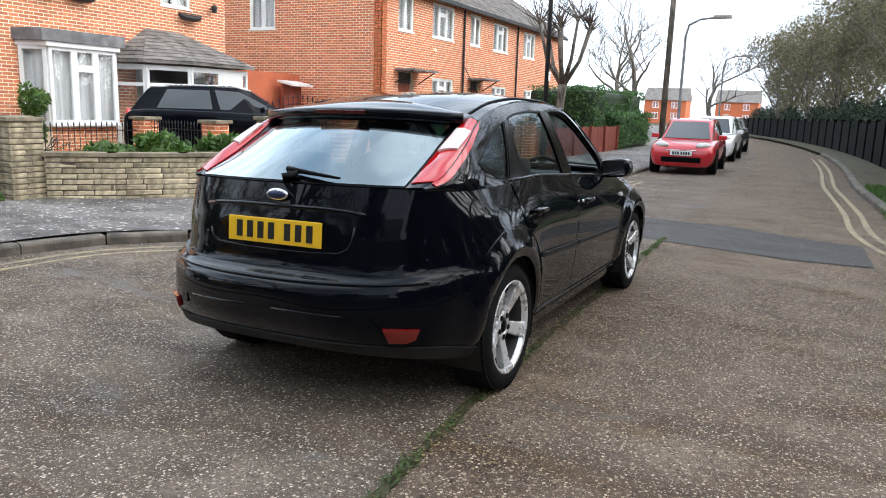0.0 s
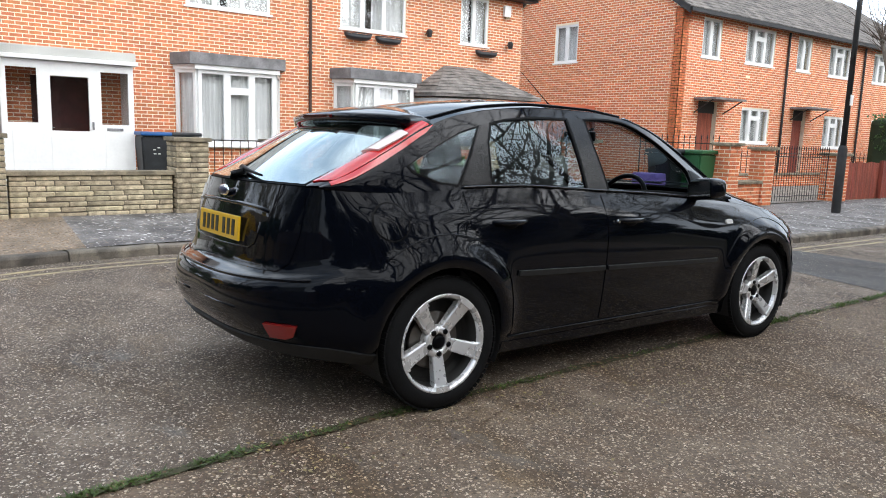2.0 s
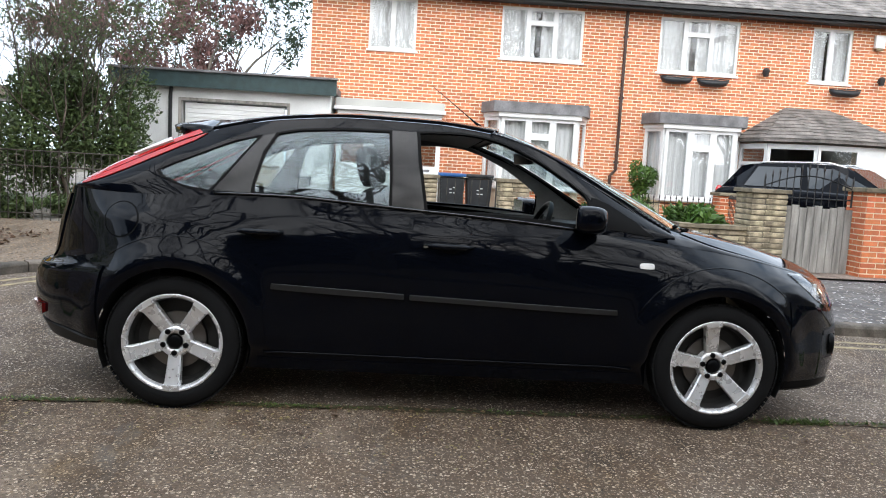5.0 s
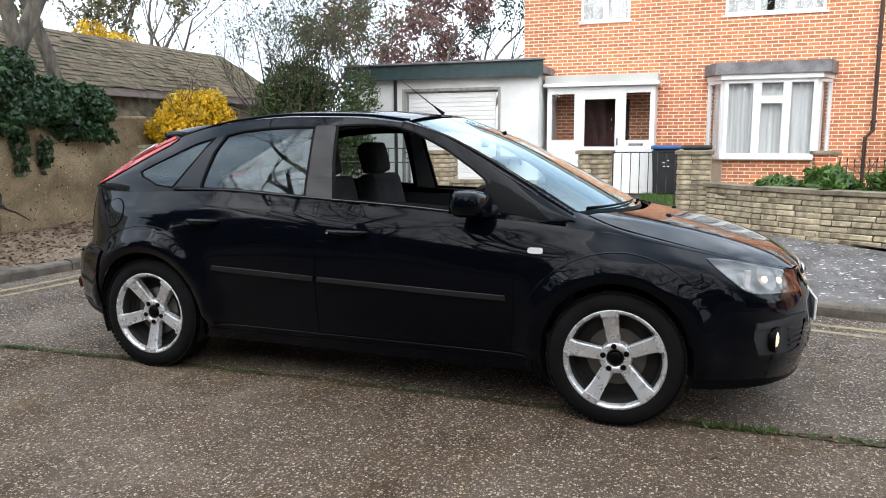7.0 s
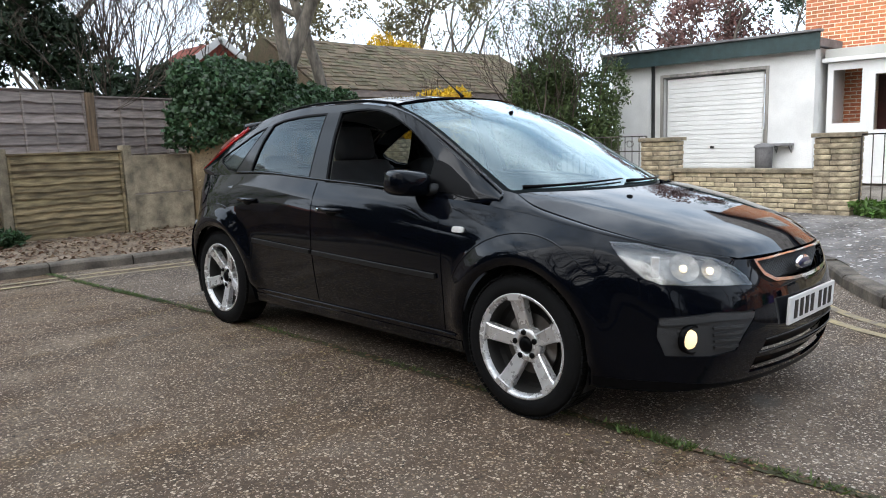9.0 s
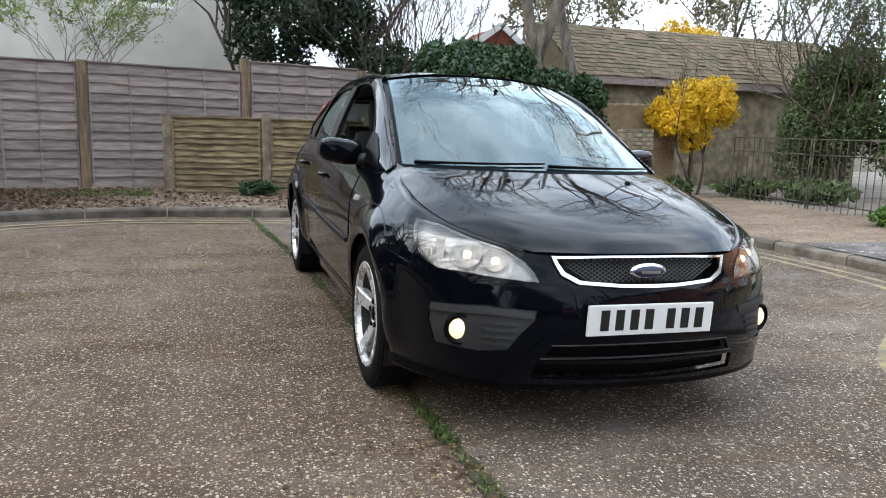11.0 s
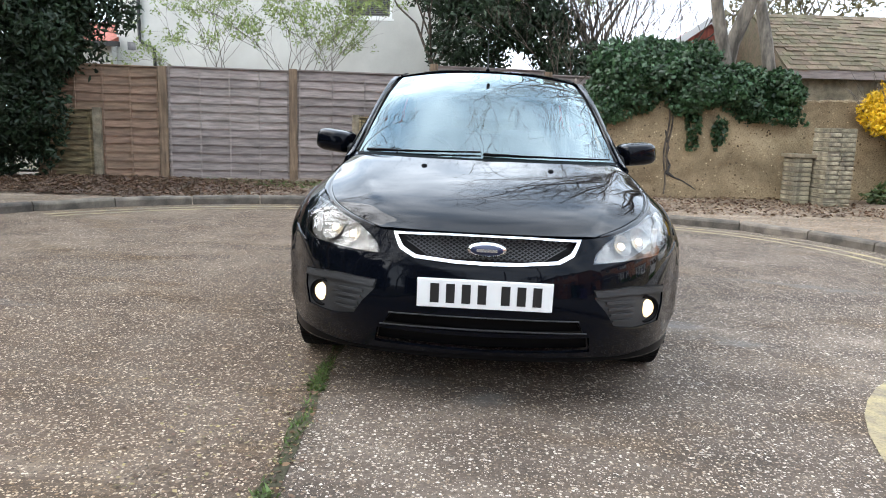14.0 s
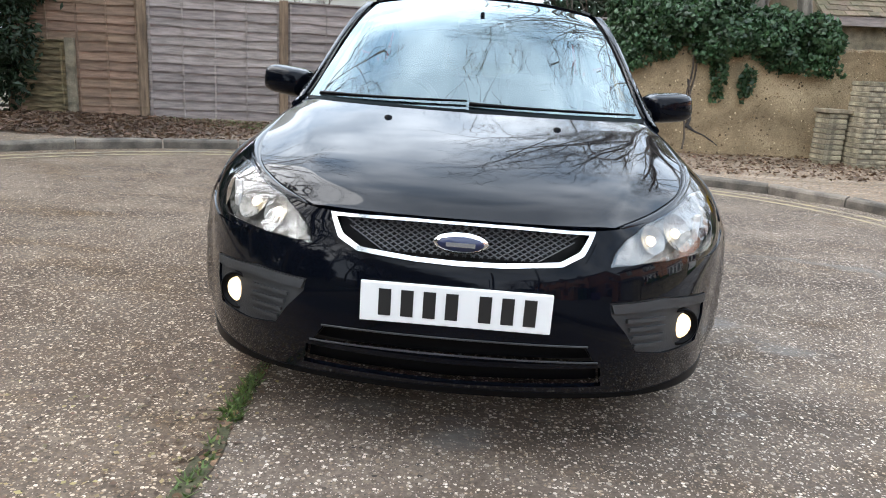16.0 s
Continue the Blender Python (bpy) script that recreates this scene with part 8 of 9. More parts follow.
eave = [(0.0, -1.93), (0.86, -1.62), (1.44, -0.62), (1.44, 1.55), (0.0, 1.55)]
ap = [(0.02, -0.75, 3.02), (0.02, 0.30, 3.02)]
rbm = bmesh.new()
ev = [rbm.verts.new((x, y, 2.16)) for x, y in eave]
e2 = [rbm.verts.new((x, y, 2.22)) for x, y in eave]
a0, a1 = rbm.verts.new(ap[0]), rbm.verts.new(ap[1])
for i in range(4):
    rbm.faces.new((ev[i], ev[i + 1], e2[i + 1], e2[i]))
rbm.faces.new(ev[::-1])
rbm.faces.new((e2[0], e2[1], a0))
rbm.faces.new((e2[1], e2[2], a0))
rbm.faces.new((e2[2], e2[3], a1, a0))
rbm.faces.new((e2[3], e2[4], a1))
rf = part("roof", rbm, M["tile"], hx, "grey tiled hipped roof")


def courses(poly_low, poly_high, n, parent, mat, seed=1):
    """Rows of tiles laid on a roof face between its eave edge and its top edge."""
    rg = np.random.default_rng(seed)
    (p0, p1), (q0, q1) = [[Vector(v) for v in e] for e in (poly_low, poly_high)]
    nrm = (p1 - p0).cross(q0 - p0 if (q0 - p0).length > (q1 - p0).length * 0.01 else q1 - p0).normalized()
    nrm = nrm if nrm.z > 0 else -nrm
    verts, faces = [], []
    for r in range(n):
        a0_, a1_ = p0.lerp(q0, r / n), p1.lerp(q1, r / n)
        b0_, b1_ = p0.lerp(q0, min(1, (r + 1.2) / n)), p1.lerp(q1, min(1, (r + 1.2) / n))
        k = max(1, int((a1_ - a0_).length / 0.20))
        for j in range(k):
            l0, l1 = a0_.lerp(a1_, (j + 0.02) / k), a0_.lerp(a1_, (j + 0.98) / k)
            h0, h1 = b0_.lerp(b1_, (j + 0.02) / k), b0_.lerp(b1_, (j + 0.98) / k)
            lift = nrm * (0.022 + rg.normal(scale=0.003))
            i = len(verts)
            verts += [l0 + lift, l1 + lift, h1 + nrm * 0.004, h0 + nrm * 0.004, l0, l1]
            faces += [(i, i + 1, i + 2, i + 3), (i, i + 4, i + 5, i + 1)]
    o = part("roof_tiles", mesh_of("roof_tiles", [tuple(v) for v in verts], faces), mat, parent)
    o["kind"] = "stuff"


E3 = [(x, y, 2.225) for x, y in eave]
courses((E3[0], E3[1]), (ap[0], ap[0]), 8, rf, M["tile"])
courses((E3[1], E3[2]), (ap[0], ap[0]), 9, rf, M["tile"])
courses((E3[2], E3[3]), (ap[0], ap[1]), 10, rf, M["tile"])
part("front_door", new_box(1.26, 1.29, 0.35, 1.25, 0.02, 2.0), M["upvc"], hx, "white front door")

# small things on the facade
for y, z in ((8.10, 3.42), (8.98, 3.40), (12.20, 3.36)):
    wb = thing("window_box", (-12.90, HY0 + y - 0.0, GZ + z), "empty dark window box under a bedroom window", "planter", "window boxes")
    bm = bmesh.new()
    rows = []
    for u in np.linspace(-1, 1, 13):                           # belly that narrows to both ends
        g = math.sqrt(max(0.0, 1 - abs(u) ** 3.5)) * 0.75 + 0.25
        rows.append([bm.verts.new((0.02 + 0.13 * g * math.sin(q) if q < 3.1 else 0.0, 0.40 + 0.38 * u, 0.17 - 0.17 * g * (1 - math.cos(q)) / 2)) for q in np.linspace(0, math.pi, 7)])
    for r0, r1 in zip(rows, rows[1:]):
        for j in range(6):
            bm.faces.new((r0[j], r0[j + 1], r1[j + 1], r1[j]))
        bm.faces.new((r0[6], r0[0], r1[0], r1[6]))
    bm.faces.new(rows[0][::-1])
    bm.faces.new(rows[-1])
    bmesh.ops.recalc_face_normals(bm, faces=bm.faces)
    part("basket", bm, M["bin_black"], wb, smooth=True)
    part("rim", tube(bmesh.new(), [(0.01, 0.01, 0.172), (0.10, 0.05, 0.172), (0.15, 0.25, 0.172), (0.15, 0.55, 0.172), (0.10, 0.75, 0.172), (0.01, 0.79, 0.172)], 0.012, 6), M["black_iron"], wb)
for y, z in ((10.62, 3.82), (13.45, 3.78)):
    wl_ = thing("wall_lamp", (-12.98, HY0 + y, GZ + z), "small dark wall lantern on the brickwork", "lamp", "wall lanterns")
    part("bracket", new_box(0, 0.10, -0.02, 0.02, -0.02, 0.02), M["black_iron"], wl_)
    part("lantern", turned(lathe(bmesh.new(), [(0.0, -0.11), (0.06, -0.10), (0.085, 0.04), (0.05, 0.09), (0.0, 0.10)], 8), Matrix.Translation((0.14, 0, 0))), M["black_iron"], wl_)
al = thing("alarm_box", (-12.98, HY0 + 13.36, GZ + 4.55), "white burglar alarm box high on the wall", "alarm")
part("case", new_box(0, 0.09, -0.12, 0.12, 0, 0.30, bevel=0.02), M["upvc"], al)
part("strobe", new_box(0.02, 0.09, -0.08, 0.08, -0.05, -0.002, bevel=0.01), M["yellow"], al)
ow = thing("orange_wall", (0, 0, 0), "orange painted rendered side wall beside the porch", "wall")
part("slab", new_box(-13.3, -13.05, 11.60, 14.9, 0.05, 2.35, bevel=0.01), M["orange_render"], ow)
sd_ = thing("side_door", (-13.6, 13.6, 0.08), "red panelled side gate under a small white canopy", "door")
part("leaf", new_box(0.9, 0.96, 0.0, 0.9, 0, 2.0), M["red_fence"], sd_)
part("canopy", turned(new_box(0.80, 1.40, -0.05, 0.95, 0, 0.06), Matrix.Translation((0, 0, 2.15)) @ pose(0, 0, 0, 0, 12, 0)), M["upvc"], sd_)


def bin_(x, y, body, lid, label, turn=0, marks=True):
    b = thing("wheelie_bin", (x, y, 0.09), label, "bin", "wheelie bins", turn=turn)
    bm = bmesh.new()
    r0 = [bm.verts.new(p) for p in ((-0.22, -0.23, 0.05), (0.22, -0.23, 0.05), (0.22, 0.23, 0.05), (-0.22, 0.23, 0.05))]
    r1 = [bm.verts.new(p) for p in ((-0.30, -0.28, 0.98), (0.28, -0.28, 0.98), (0.28, 0.28, 0.98), (-0.30, 0.28, 0.98))]
    for i in range(4):
        bm.faces.new((r0[i], r0[(i + 1) % 4], r1[(i + 1) % 4], r1[i]))
    bm.faces.new(r0[::-1])
    bm.faces.new(r1)
    bmesh.ops.bevel(bm, geom=list(bm.edges), offset=0.03, segments=2, affect="EDGES")
    part("body", bm, body, b)
    part("lid", new_box(-0.33, 0.32, -0.30, 0.30, 0.985, 1.06, bevel=0.025), lid, b)
    part("handle", tube(bmesh.new(), [(-0.36, -0.22, 0.95), (-0.36, 0.22, 0.95)], 0.018, 8), body, b)
    for yy in (-0.24, 0.24):
        part("wheel", turned(lathe(bmesh.new(), [(0.0, -0.025), (0.09, -0.025), (0.10, 0.0), (0.09, 0.025), (0.0, 0.025)], 16, "y"), Matrix.Translation((-0.22, yy, 0.10))), M["black_iron"], b)
    if marks:
        for k, (a, c) in enumerate(((-0.06, 0.70), (0.02, 0.74), (-0.05, 0.62), (0.03, 0.62))):
            part("number_bar", turned(new_box(0.262, 0.266, a, a + 0.05, c, c + 0.02), Matrix.Identity(4)), M["white_mark"], b)
    return b


bin_(-12.0, 0.86, M["bin_black"], M["bin_blue"], "dark wheelie bin with a blue lid beside the porch")
bin_(-12.0, 1.46, M["bin_black"], M["bin_black"], "black wheelie bin beside the porch")
bin_(-5.74, 9.06, M["bin_black"], M["bin_black"], "black wheelie bin by the brick pier")
bin_(-5.36, 9.47, M["bin_green"], M["bin_green"], "green wheelie bin by the brick pier", marks=False)
pb = thing("recycling_box", (-5.72, 8.50, 0.07), "stacked purple recycling boxes on the pavement", "box")
for z in (0.0, 0.32):
    part("box", turned(new_box(-0.27, 0.27, -0.19, 0.19, z, z + 0.29, bevel=0.03), pose(0, 0, 0, 0, 0, 4 + z * 20)), M["bin_purple"], pb)

# lawn and grass of the front gardens
def grass_patch(x0, x1, y0, y1, n, seed, z=0.10, h=0.07, label="short green grass of the front garden"):
    rg = np.random.default_rng(seed)
    v, f_ = [], []
    for k in range(n):
        x, y = rg.uniform(x0, x1), rg.uniform(y0, y1)
        a, w, hh = rg.uniform(0, 6.28), rg.uniform(0.006, 0.014), h * rg.uniform(0.5, 1.4)
        lx, ly = rg.normal(scale=0.03, size=2)
        i = len(v)
        v += [(x - math.cos(a) * w, y - math.sin(a) * w, z), (x + math.cos(a) * w, y + math.sin(a) * w, z), (x + lx, y + ly, z + hh)]
        f_.append((i, i + 1, i + 2))
    tagged(part("lawn_grass", mesh_of("lawn_grass", v, f_), M["grass"], None), label, "grass", kind="stuff")


grass_patch(-12.2, -7.6, 0.4, 3.4, 9000, 61)
grass_patch(2.3, 5.2, -8.25, -7.0, 2600, 62, 0.045, 0.035, "mossy grass along the foot of the lap fence")
grass_patch(3.1, 3.7, 6.0, 14.0, 3500, 63, 0.03, 0.06, "rough grass edging the roadside verge")
lawn = tagged(part("lawn", mesh_of("lawn", [(-12.3, 0.35, 0.098), (-7.5, 0.35, 0.098), (-7.4, 1.6, 0.098), (-6.5, 3.5, 0.098), (-12.3, 3.6, 0.098)], [(0, 1, 2, 3, 4)]), M["soil"], None), "green lawn soil of the front garden", "lawn", kind="structure")
tagged(part("forecourt", mesh_of("forecourt", [(-12.9, 4.6, 0.105), (-4.95, 5.0, 0.075), (-4.95, 9.6, 0.075), (-12.9, 11.5, 0.105)], [(0, 1, 2, 3)]), M["paving"], None), "block-paved forecourt in front of the porch", "forecourt", kind="structure")


# iron gates and railings
def railing(name, p, q, z0, z1, label, gap=0.11, spikes=False, mat="black_iron", arch_=0.0, scroll=False, group="railings", cat="railing", r=0.007):
    m, ln = along(p, q)
    t = thing(name, (0, 0, 0), label, cat, group)
    n = max(2, int(ln / gap))
    top = lambda u: z1 + arch_ * math.sin(math.pi * u / ln)
    for zz in (z0 + 0.10, None, z0 + (z1 - z0) * 0.78 if scroll else None):
        if zz is None and scroll is False and zz is not None:
            continue
        pts = [m @ Vector((u, zz if zz is not None else top(u), 0)) for u in np.linspace(0, ln, 9)]
        part("rail", tube(bmesh.new(), pts, r * 1.25, 6), M[mat], t)
    for k in range(n + 1):
        u = ln * k / n
        end = top(u) + (0.09 if spikes else 0)
        bm = tube(bmesh.new(), [m @ Vector((u, z0, 0)), m @ Vector((u, end, 0))], r * (1.8 if k in (0, n) else 1), 6)
        if spikes:
            tube(bm, [m @ Vector((u, end - 0.01, 0)), m @ Vector((u, end + 0.02, 0)), m @ Vector((u, end + 0.09, 0))], [0.006, 0.016, 0.001], 6)
        part("bar", bm, M[mat], t)
    if scroll:
        for k in range(3):
            c = ln * (k + 0.5) / 3
            pts = [m @ Vector((c + 0.09 * math.cos(a) * (1 - a / 14), z0 + (z1 - z0) * 0.89 + 0.05 * math.sin(a), 0.0)) for a in np.linspace(0, 9, 26)]
            part("scroll", tube(bmesh.new(), pts, 0.005, 5), M[mat], t)
    return t


railing("iron_gate", (-7.25, 0.33), (-7.25, 1.24), 0.12, 1.10, "light iron garden gate with thin bars", gap=0.12, mat="rust_iron", group="iron gates", cat="gate")
railing("iron_gate", (-7.25, -2.74), (-7.30, -4.55), 0.10, 1.16, "wide iron drive gate with scrolled top", gap=0.125, mat="rust_iron", scroll=True, group="iron gates", cat="gate")
railing("iron_gate", (-7.30, -4.60), (-7.36, -6.40), 0.10, 1.16, "wide iron drive gate with scrolled top", gap=0.125, mat="rust_iron", scroll=True, group="iron gates", cat="gate")
railing("railings", (-10.6, 3.9), (-10.4, 6.3), 0.10, 0.78, "spiked black railings dividing the front gardens", spikes=True)
railing("railings", (-10.4, 6.4), (-8.2, 5.9), 0.10, 0.85, "spiked black railings dividing the front gardens", spikes=True)
railing("railings", (-5.9, 4.9), (-5.5, 5.95), 1.0, 1.25, "arched spiked railings above the boarded gate", spikes=True, arch_=0.16, gap=0.09)
railing("iron_gate", (-4.95, 11.36), (-4.95, 13.9), 0.10, 1.12, "black iron gate with spear tops", spikes=True, gap=0.10, group="iron gates", cat="gate")
railing("railings", (-6.75, 9.45), (-5.16, 9.88), 0.10, 1.28, "black iron railings behind the bins", spikes=True)
railing("railings", (-8.6, 16.0), (-8.4, 30.0), 0.10, 0.95, "black spiked railings in front of the terrace", spikes=True, gap=0.28, r=0.011)
bg = thing("boarded_gate", (-5.42, 4.95, 0.06), "low gate of upright weathered grey boards", "gate")
for k in range(9):
    part("board", new_box(-0.012, 0.012, 0.01 + k * 0.108, 0.110 + k * 0.108, 0.03, 0.93 + 0.02 * math.sin(k * 2.1), bevel=0.003), M["grey_board"], bg)
for z in (0.25, 0.72):
    part("rail", new_box(-0.05, -0.014, 0.0, 0.98, z, z + 0.08), M["grey_board"], bg)


def brick_pier(x, y, w, h, label, cap=True, d=None):
    d = d or w
    t = thing("brick_pier", (x, y, 0.05), label, "pier", "brick piers")
    part("core", new_box(-d / 2 + 0.008, d / 2 - 0.008, -w / 2 + 0.008, w / 2 - 0.008, 0, h), M["mortar"], t)
    bricks("brickwork", w, h, [], M["brick_b"], t, face_plus_x(d / 2 - 0.008, -w / 2, 0), proud=0.008, seed=3)
    bricks("brickwork", d, h, [], M["brick_b"], t, face_minus_y(-d / 2, -w / 2 + 0.008, 0), proud=0.008, seed=4)
    bricks("brickwork", d, h, [], M["brick_b"], t, Matrix(((-1, 0, 0, d / 2), (0, 0, 1, w / 2 - 0.008), (0, 1, 0, 0), (0, 0, 0, 1))), proud=0.008, seed=5)
    if cap:
        part("cap", new_box(-d / 2 - 0.05, d / 2 + 0.05, -w / 2 - 0.05, w / 2 + 0.05, h, h + 0.06, bevel=0.012), M["conc_post"], t, "concrete cap")
    return t


brick_pier(-5.45, 6.22, 0.46, 1.18, "red brick gate pier with a concrete cap")
brick_pier(-4.95, 9.88, 0.36, 1.20, "red brick gate pier with a concrete cap")
brick_pier(-4.95, 11.15, 0.36, 1.14, "red brick gate pier with a concrete cap")
brick_pier(-4.95, 10.515, 0.90, 0.45, "low red brick wall between two piers", d=0.23)
brick_pier(-4.95, 14.25, 0.44, 1.05, "red brick gate pier with a concrete cap")
brick_pier(-10.55, 3.65, 0.36, 0.95, "small orange brick garden pier")
brick_pier(-10.35, 6.35, 0.36, 0.95, "small orange brick garden pier")
brick_pier(-8.1, 6.0, 0.36, 0.95, "small orange brick garden pier")
brick_pier(-8.5, 22.5, 13.5, 0.35, "low brick garden wall of the terrace", d=0.22)

rfc = thing("board_fence", (0, 0, 0), "low red-brown close-boarded garden fence", "fence")
y = 14.55
k = 0
while y < 24.2:
    part("board", new_box(-4.93, -4.905, y, y + 0.118, 0.06, 0.95 + 0.015 * math.sin(k * 1.3) - 0.0, bevel=0.003), M["red_fence"], rfc)
    if k % 15 == 0:
        part("post", new_box(-4.90, -4.81, y - 0.01, y + 0.08, 0.06, 1.0, bevel=0.004), M["red_fence"], rfc)
    y += 0.125
    k += 1
part("gravel_board", new_box(-4.94, -4.90, 14.55, 24.2, 0.02, 0.055), M["conc_post"], rfc)

# terrace house with a gable
hb = thing("terrace_house", (-10.0, 15.0, 0.05), "long two-storey red brick terrace with a gable end and white windows", "house")
BL_, BD, BH, BR = 17.0, 7.9, 5.05, 2.55
upw = [(0.97, 1.92, 3.75, 4.88, TWO), (3.25, 4.90, 3.75, 4.86, THREE), (6.30, 7.22, 3.75, 4.83, TWO), (8.48, 10.05, 3.72, 4.80, THREE), (11.85, 13.3, 3.70, 4.78, THREE)]
low_ = [(3.32, 4.93, 1.28, 2.38, THREE), (8.55, 10.02, 1.20, 2.32, THREE), (12.2, 13.6, 1.2, 2.3, THREE)]
doors_ = [(1.02, 1.98, 0.05, 2.48), (6.42, 7.25, 0.05, 2.45)]
hl_ = [(a, b, c, d) for a, b, c, d, _ in upw + low_] + doors_
FB = face_plus_x(0, 0, 0)
wall_with_holes("wall", BL_, BH, hl_, 0.28, M["mortar"], hb, FB)
bricks("brickwork", BL_, BH, hl_, M["brick_b"], hb, FB, seed=13)
GBm = face_minus_y(-BD, 0, 0)
gh = [(2.78, 3.84, 3.75, 4.97)]
wall_with_holes("gable_wall", BD, BH, gh, 0.28, M["mortar"], hb, GBm, gable=BR)
bricks("brickwork", BD, BH + BR, gh, M["brick_b"], hb, GBm, seed=14, top=lambda u: BH + BR * (1 - abs(u - BD / 2) / (BD / 2)) - 0.05)
for a, b, c, d, lay in upw + low_:
    window(hb, FB @ Matrix.Translation((a, c, -0.10)), b - a, d - c, lay, fr=0.07)
window(hb, GBm @ Matrix.Translation((2.78, 3.75, -0.10)), 1.06, 1.22, TWO, fr=0.07)
for a, b, c, d in doors_:
    dr = part("front_door", turned(new_box(a + 0.05, b - 0.05, c, d - 0.35, -0.16, -0.11), FB), M["red_fence"], hb, "dark red front door")
    # near-black block over the door, in the unlit-room colour
    part("door_frame", turned(new_box(a, b, d - 0.35, d, -0.2, -0.1), FB), M["unlit_black"], hb)
    cn = part("canopy", turned(new_box(a - 0.25, b + 0.35, d + 0.02, d + 0.08, 0.012, 0.75), FB), M["lead"], hb, "thin dark door canopy")
    for u in (a - 0.2, b + 0.3):
        part("canopy_bracket", tube(bmesh.new(), [FB @ Vector((u, d - 0.35, 0.02)), FB @ Vector((u, d + 0.03, 0.65))], 0.02, 6), M["black_iron"], cn)
for u in (5.65, 11.0):
    part("drainpipe", tube(bmesh.new(), [FB @ Vector((u, 4.9, 0.06)), FB @ Vector((u, 0.1, 0.06))], 0.04, 8), M["bin_black"], hb)
rfb = part("roof", turned(prism(bmesh.new(), [(0.30, BH - 0.04), (-BD / 2, BH + BR + 0.14), (-BD - 0.3, BH - 0.04), (-BD - 0.3, BH - 0.10), (-BD / 2, BH + BR + 0.02), (0.30, BH - 0.12)], BL_ + 0.15), Matrix(((1, 0, 0, 0), (0, 0, 1, -0.12), (0, 1, 0, 0), (0, 0, 0, 1)))), M["dark_tile"], hb)
tiled_slope("roof_tiles", BL_ + 0.15, 4.8, math.atan((BR + 0.18) / (BD / 2 + 0.3)), M["dark_tile"], rfb, Matrix.Translation((0.30, -0.12, BH - 0.03)) @ UP_X, course=0.25, tile=0.30, seed=7)
part("gutter", new_box(0.24, 0.36, -0.12, BL_, BH - 0.16, BH - 0.05), M["black_iron"], rfb)
for s in (1, -1):
    pts = [(-BD / 2 + s * (BD / 2 + 0.3), -0.14, BH - 0.10), (-BD / 2, -0.14, BH + BR + 0.08)]
    bm = bmesh.new()
    d = Vector(pts[1]) - Vector(pts[0])
    q = [Vector(pts[0]) + Vector((0, 0, -0.12)), Vector(pts[1]) + Vector((0, 0, -0.12)), Vector(pts[1]) + Vector((0, 0, 0.06)), Vector(pts[0]) + Vector((0, 0, 0.06))]
    lo = [bm.verts.new(p) for p in q]
    hi = [bm.verts.new(p + Vector((0, 0.05, 0))) for p in q]
    bm.faces.new(lo)
    bm.faces.new(hi[::-1])
    for i in range(4):
        bm.faces.new((lo[i], hi[i], hi[(i + 1) % 4], lo[(i + 1) % 4]))
    part("bargeboard", bm, M["black_iron"], rfb, "dark green verge board")
for yy in (7.4, 14.5):
    ch = part("chimney", new_box(-BD / 2 - 0.45, -BD / 2 + 0.45, yy, yy + 0.7, BH + BR - 0.2, BH + BR + 1.0, bevel=0.02), M["grey_board"], rfb, "rendered chimney stack")
    part("chimney_pot", turned(lathe(bmesh.new(), [(0.13, 0), (0.11, 0.35), (0.13, 0.38)], 12), Matrix.Translation((-BD / 2, yy + 0.35, BH + BR + 1.0))), M["orange_render"], ch)
part("back_wall", new_box(-BD, -BD + 0.28, 0.29, BL_, 0, BH), M["brick_b"], hb)
part("end_wall", new_box(-BD + 0.29, -0.29, BL_ - 0.28, BL_, 0, BH), M["brick_b"], hb)

# hedges, poles and trees up the street
def hedge(x0, x1, y0, y1, h, n, seed, label):
    rg = np.random.default_rng(seed)
    t = thing("hedge", (0, 0, 0), label, "hedge", "hedges")
    part("inner_growth", new_box(x0 + 0.15, x1 - 0.15, y0 + 0.15, y1 - 0.15, 0.05, h - 0.15, bevel=0.2), M["holly"], t)
    spots = []
    for k in range(60):
        spots.append(((rg.uniform(x0 + 0.2, x1 - 0.15), rg.uniform(y0 + 0.2, y1 - 0.2), rg.uniform(0.2, h - 0.15)), (0.35, 0.45, 0.3)))
    for k in range(50):
        spots.append(((x1 - 0.12, rg.uniform(y0, y1), rg.uniform(0.15, h - 0.1)), (0.16, 0.45, 0.25)))
        spots.append(((rg.uniform(x0, x1), y0 + 0.12, rg.uniform(0.15, h - 0.1)), (0.4, 0.16, 0.25)))
        spots.append(((rg.uniform(x0, x1), rg.uniform(y0, y1), h - 0.08), (0.4, 0.4, 0.10)))
    leaves("foliage", n, spots, 0.06, M["hedge"], t, rg)


hedge(-8.2, -5.3, 22.5, 30.5, 2.40, 15000, 71, "tall clipped green hedge behind the board fence")
hedge(-6.0, -4.75, 24.3, 30.0, 1.5, 9000, 72, "low clipped green hedge beside the pavement")

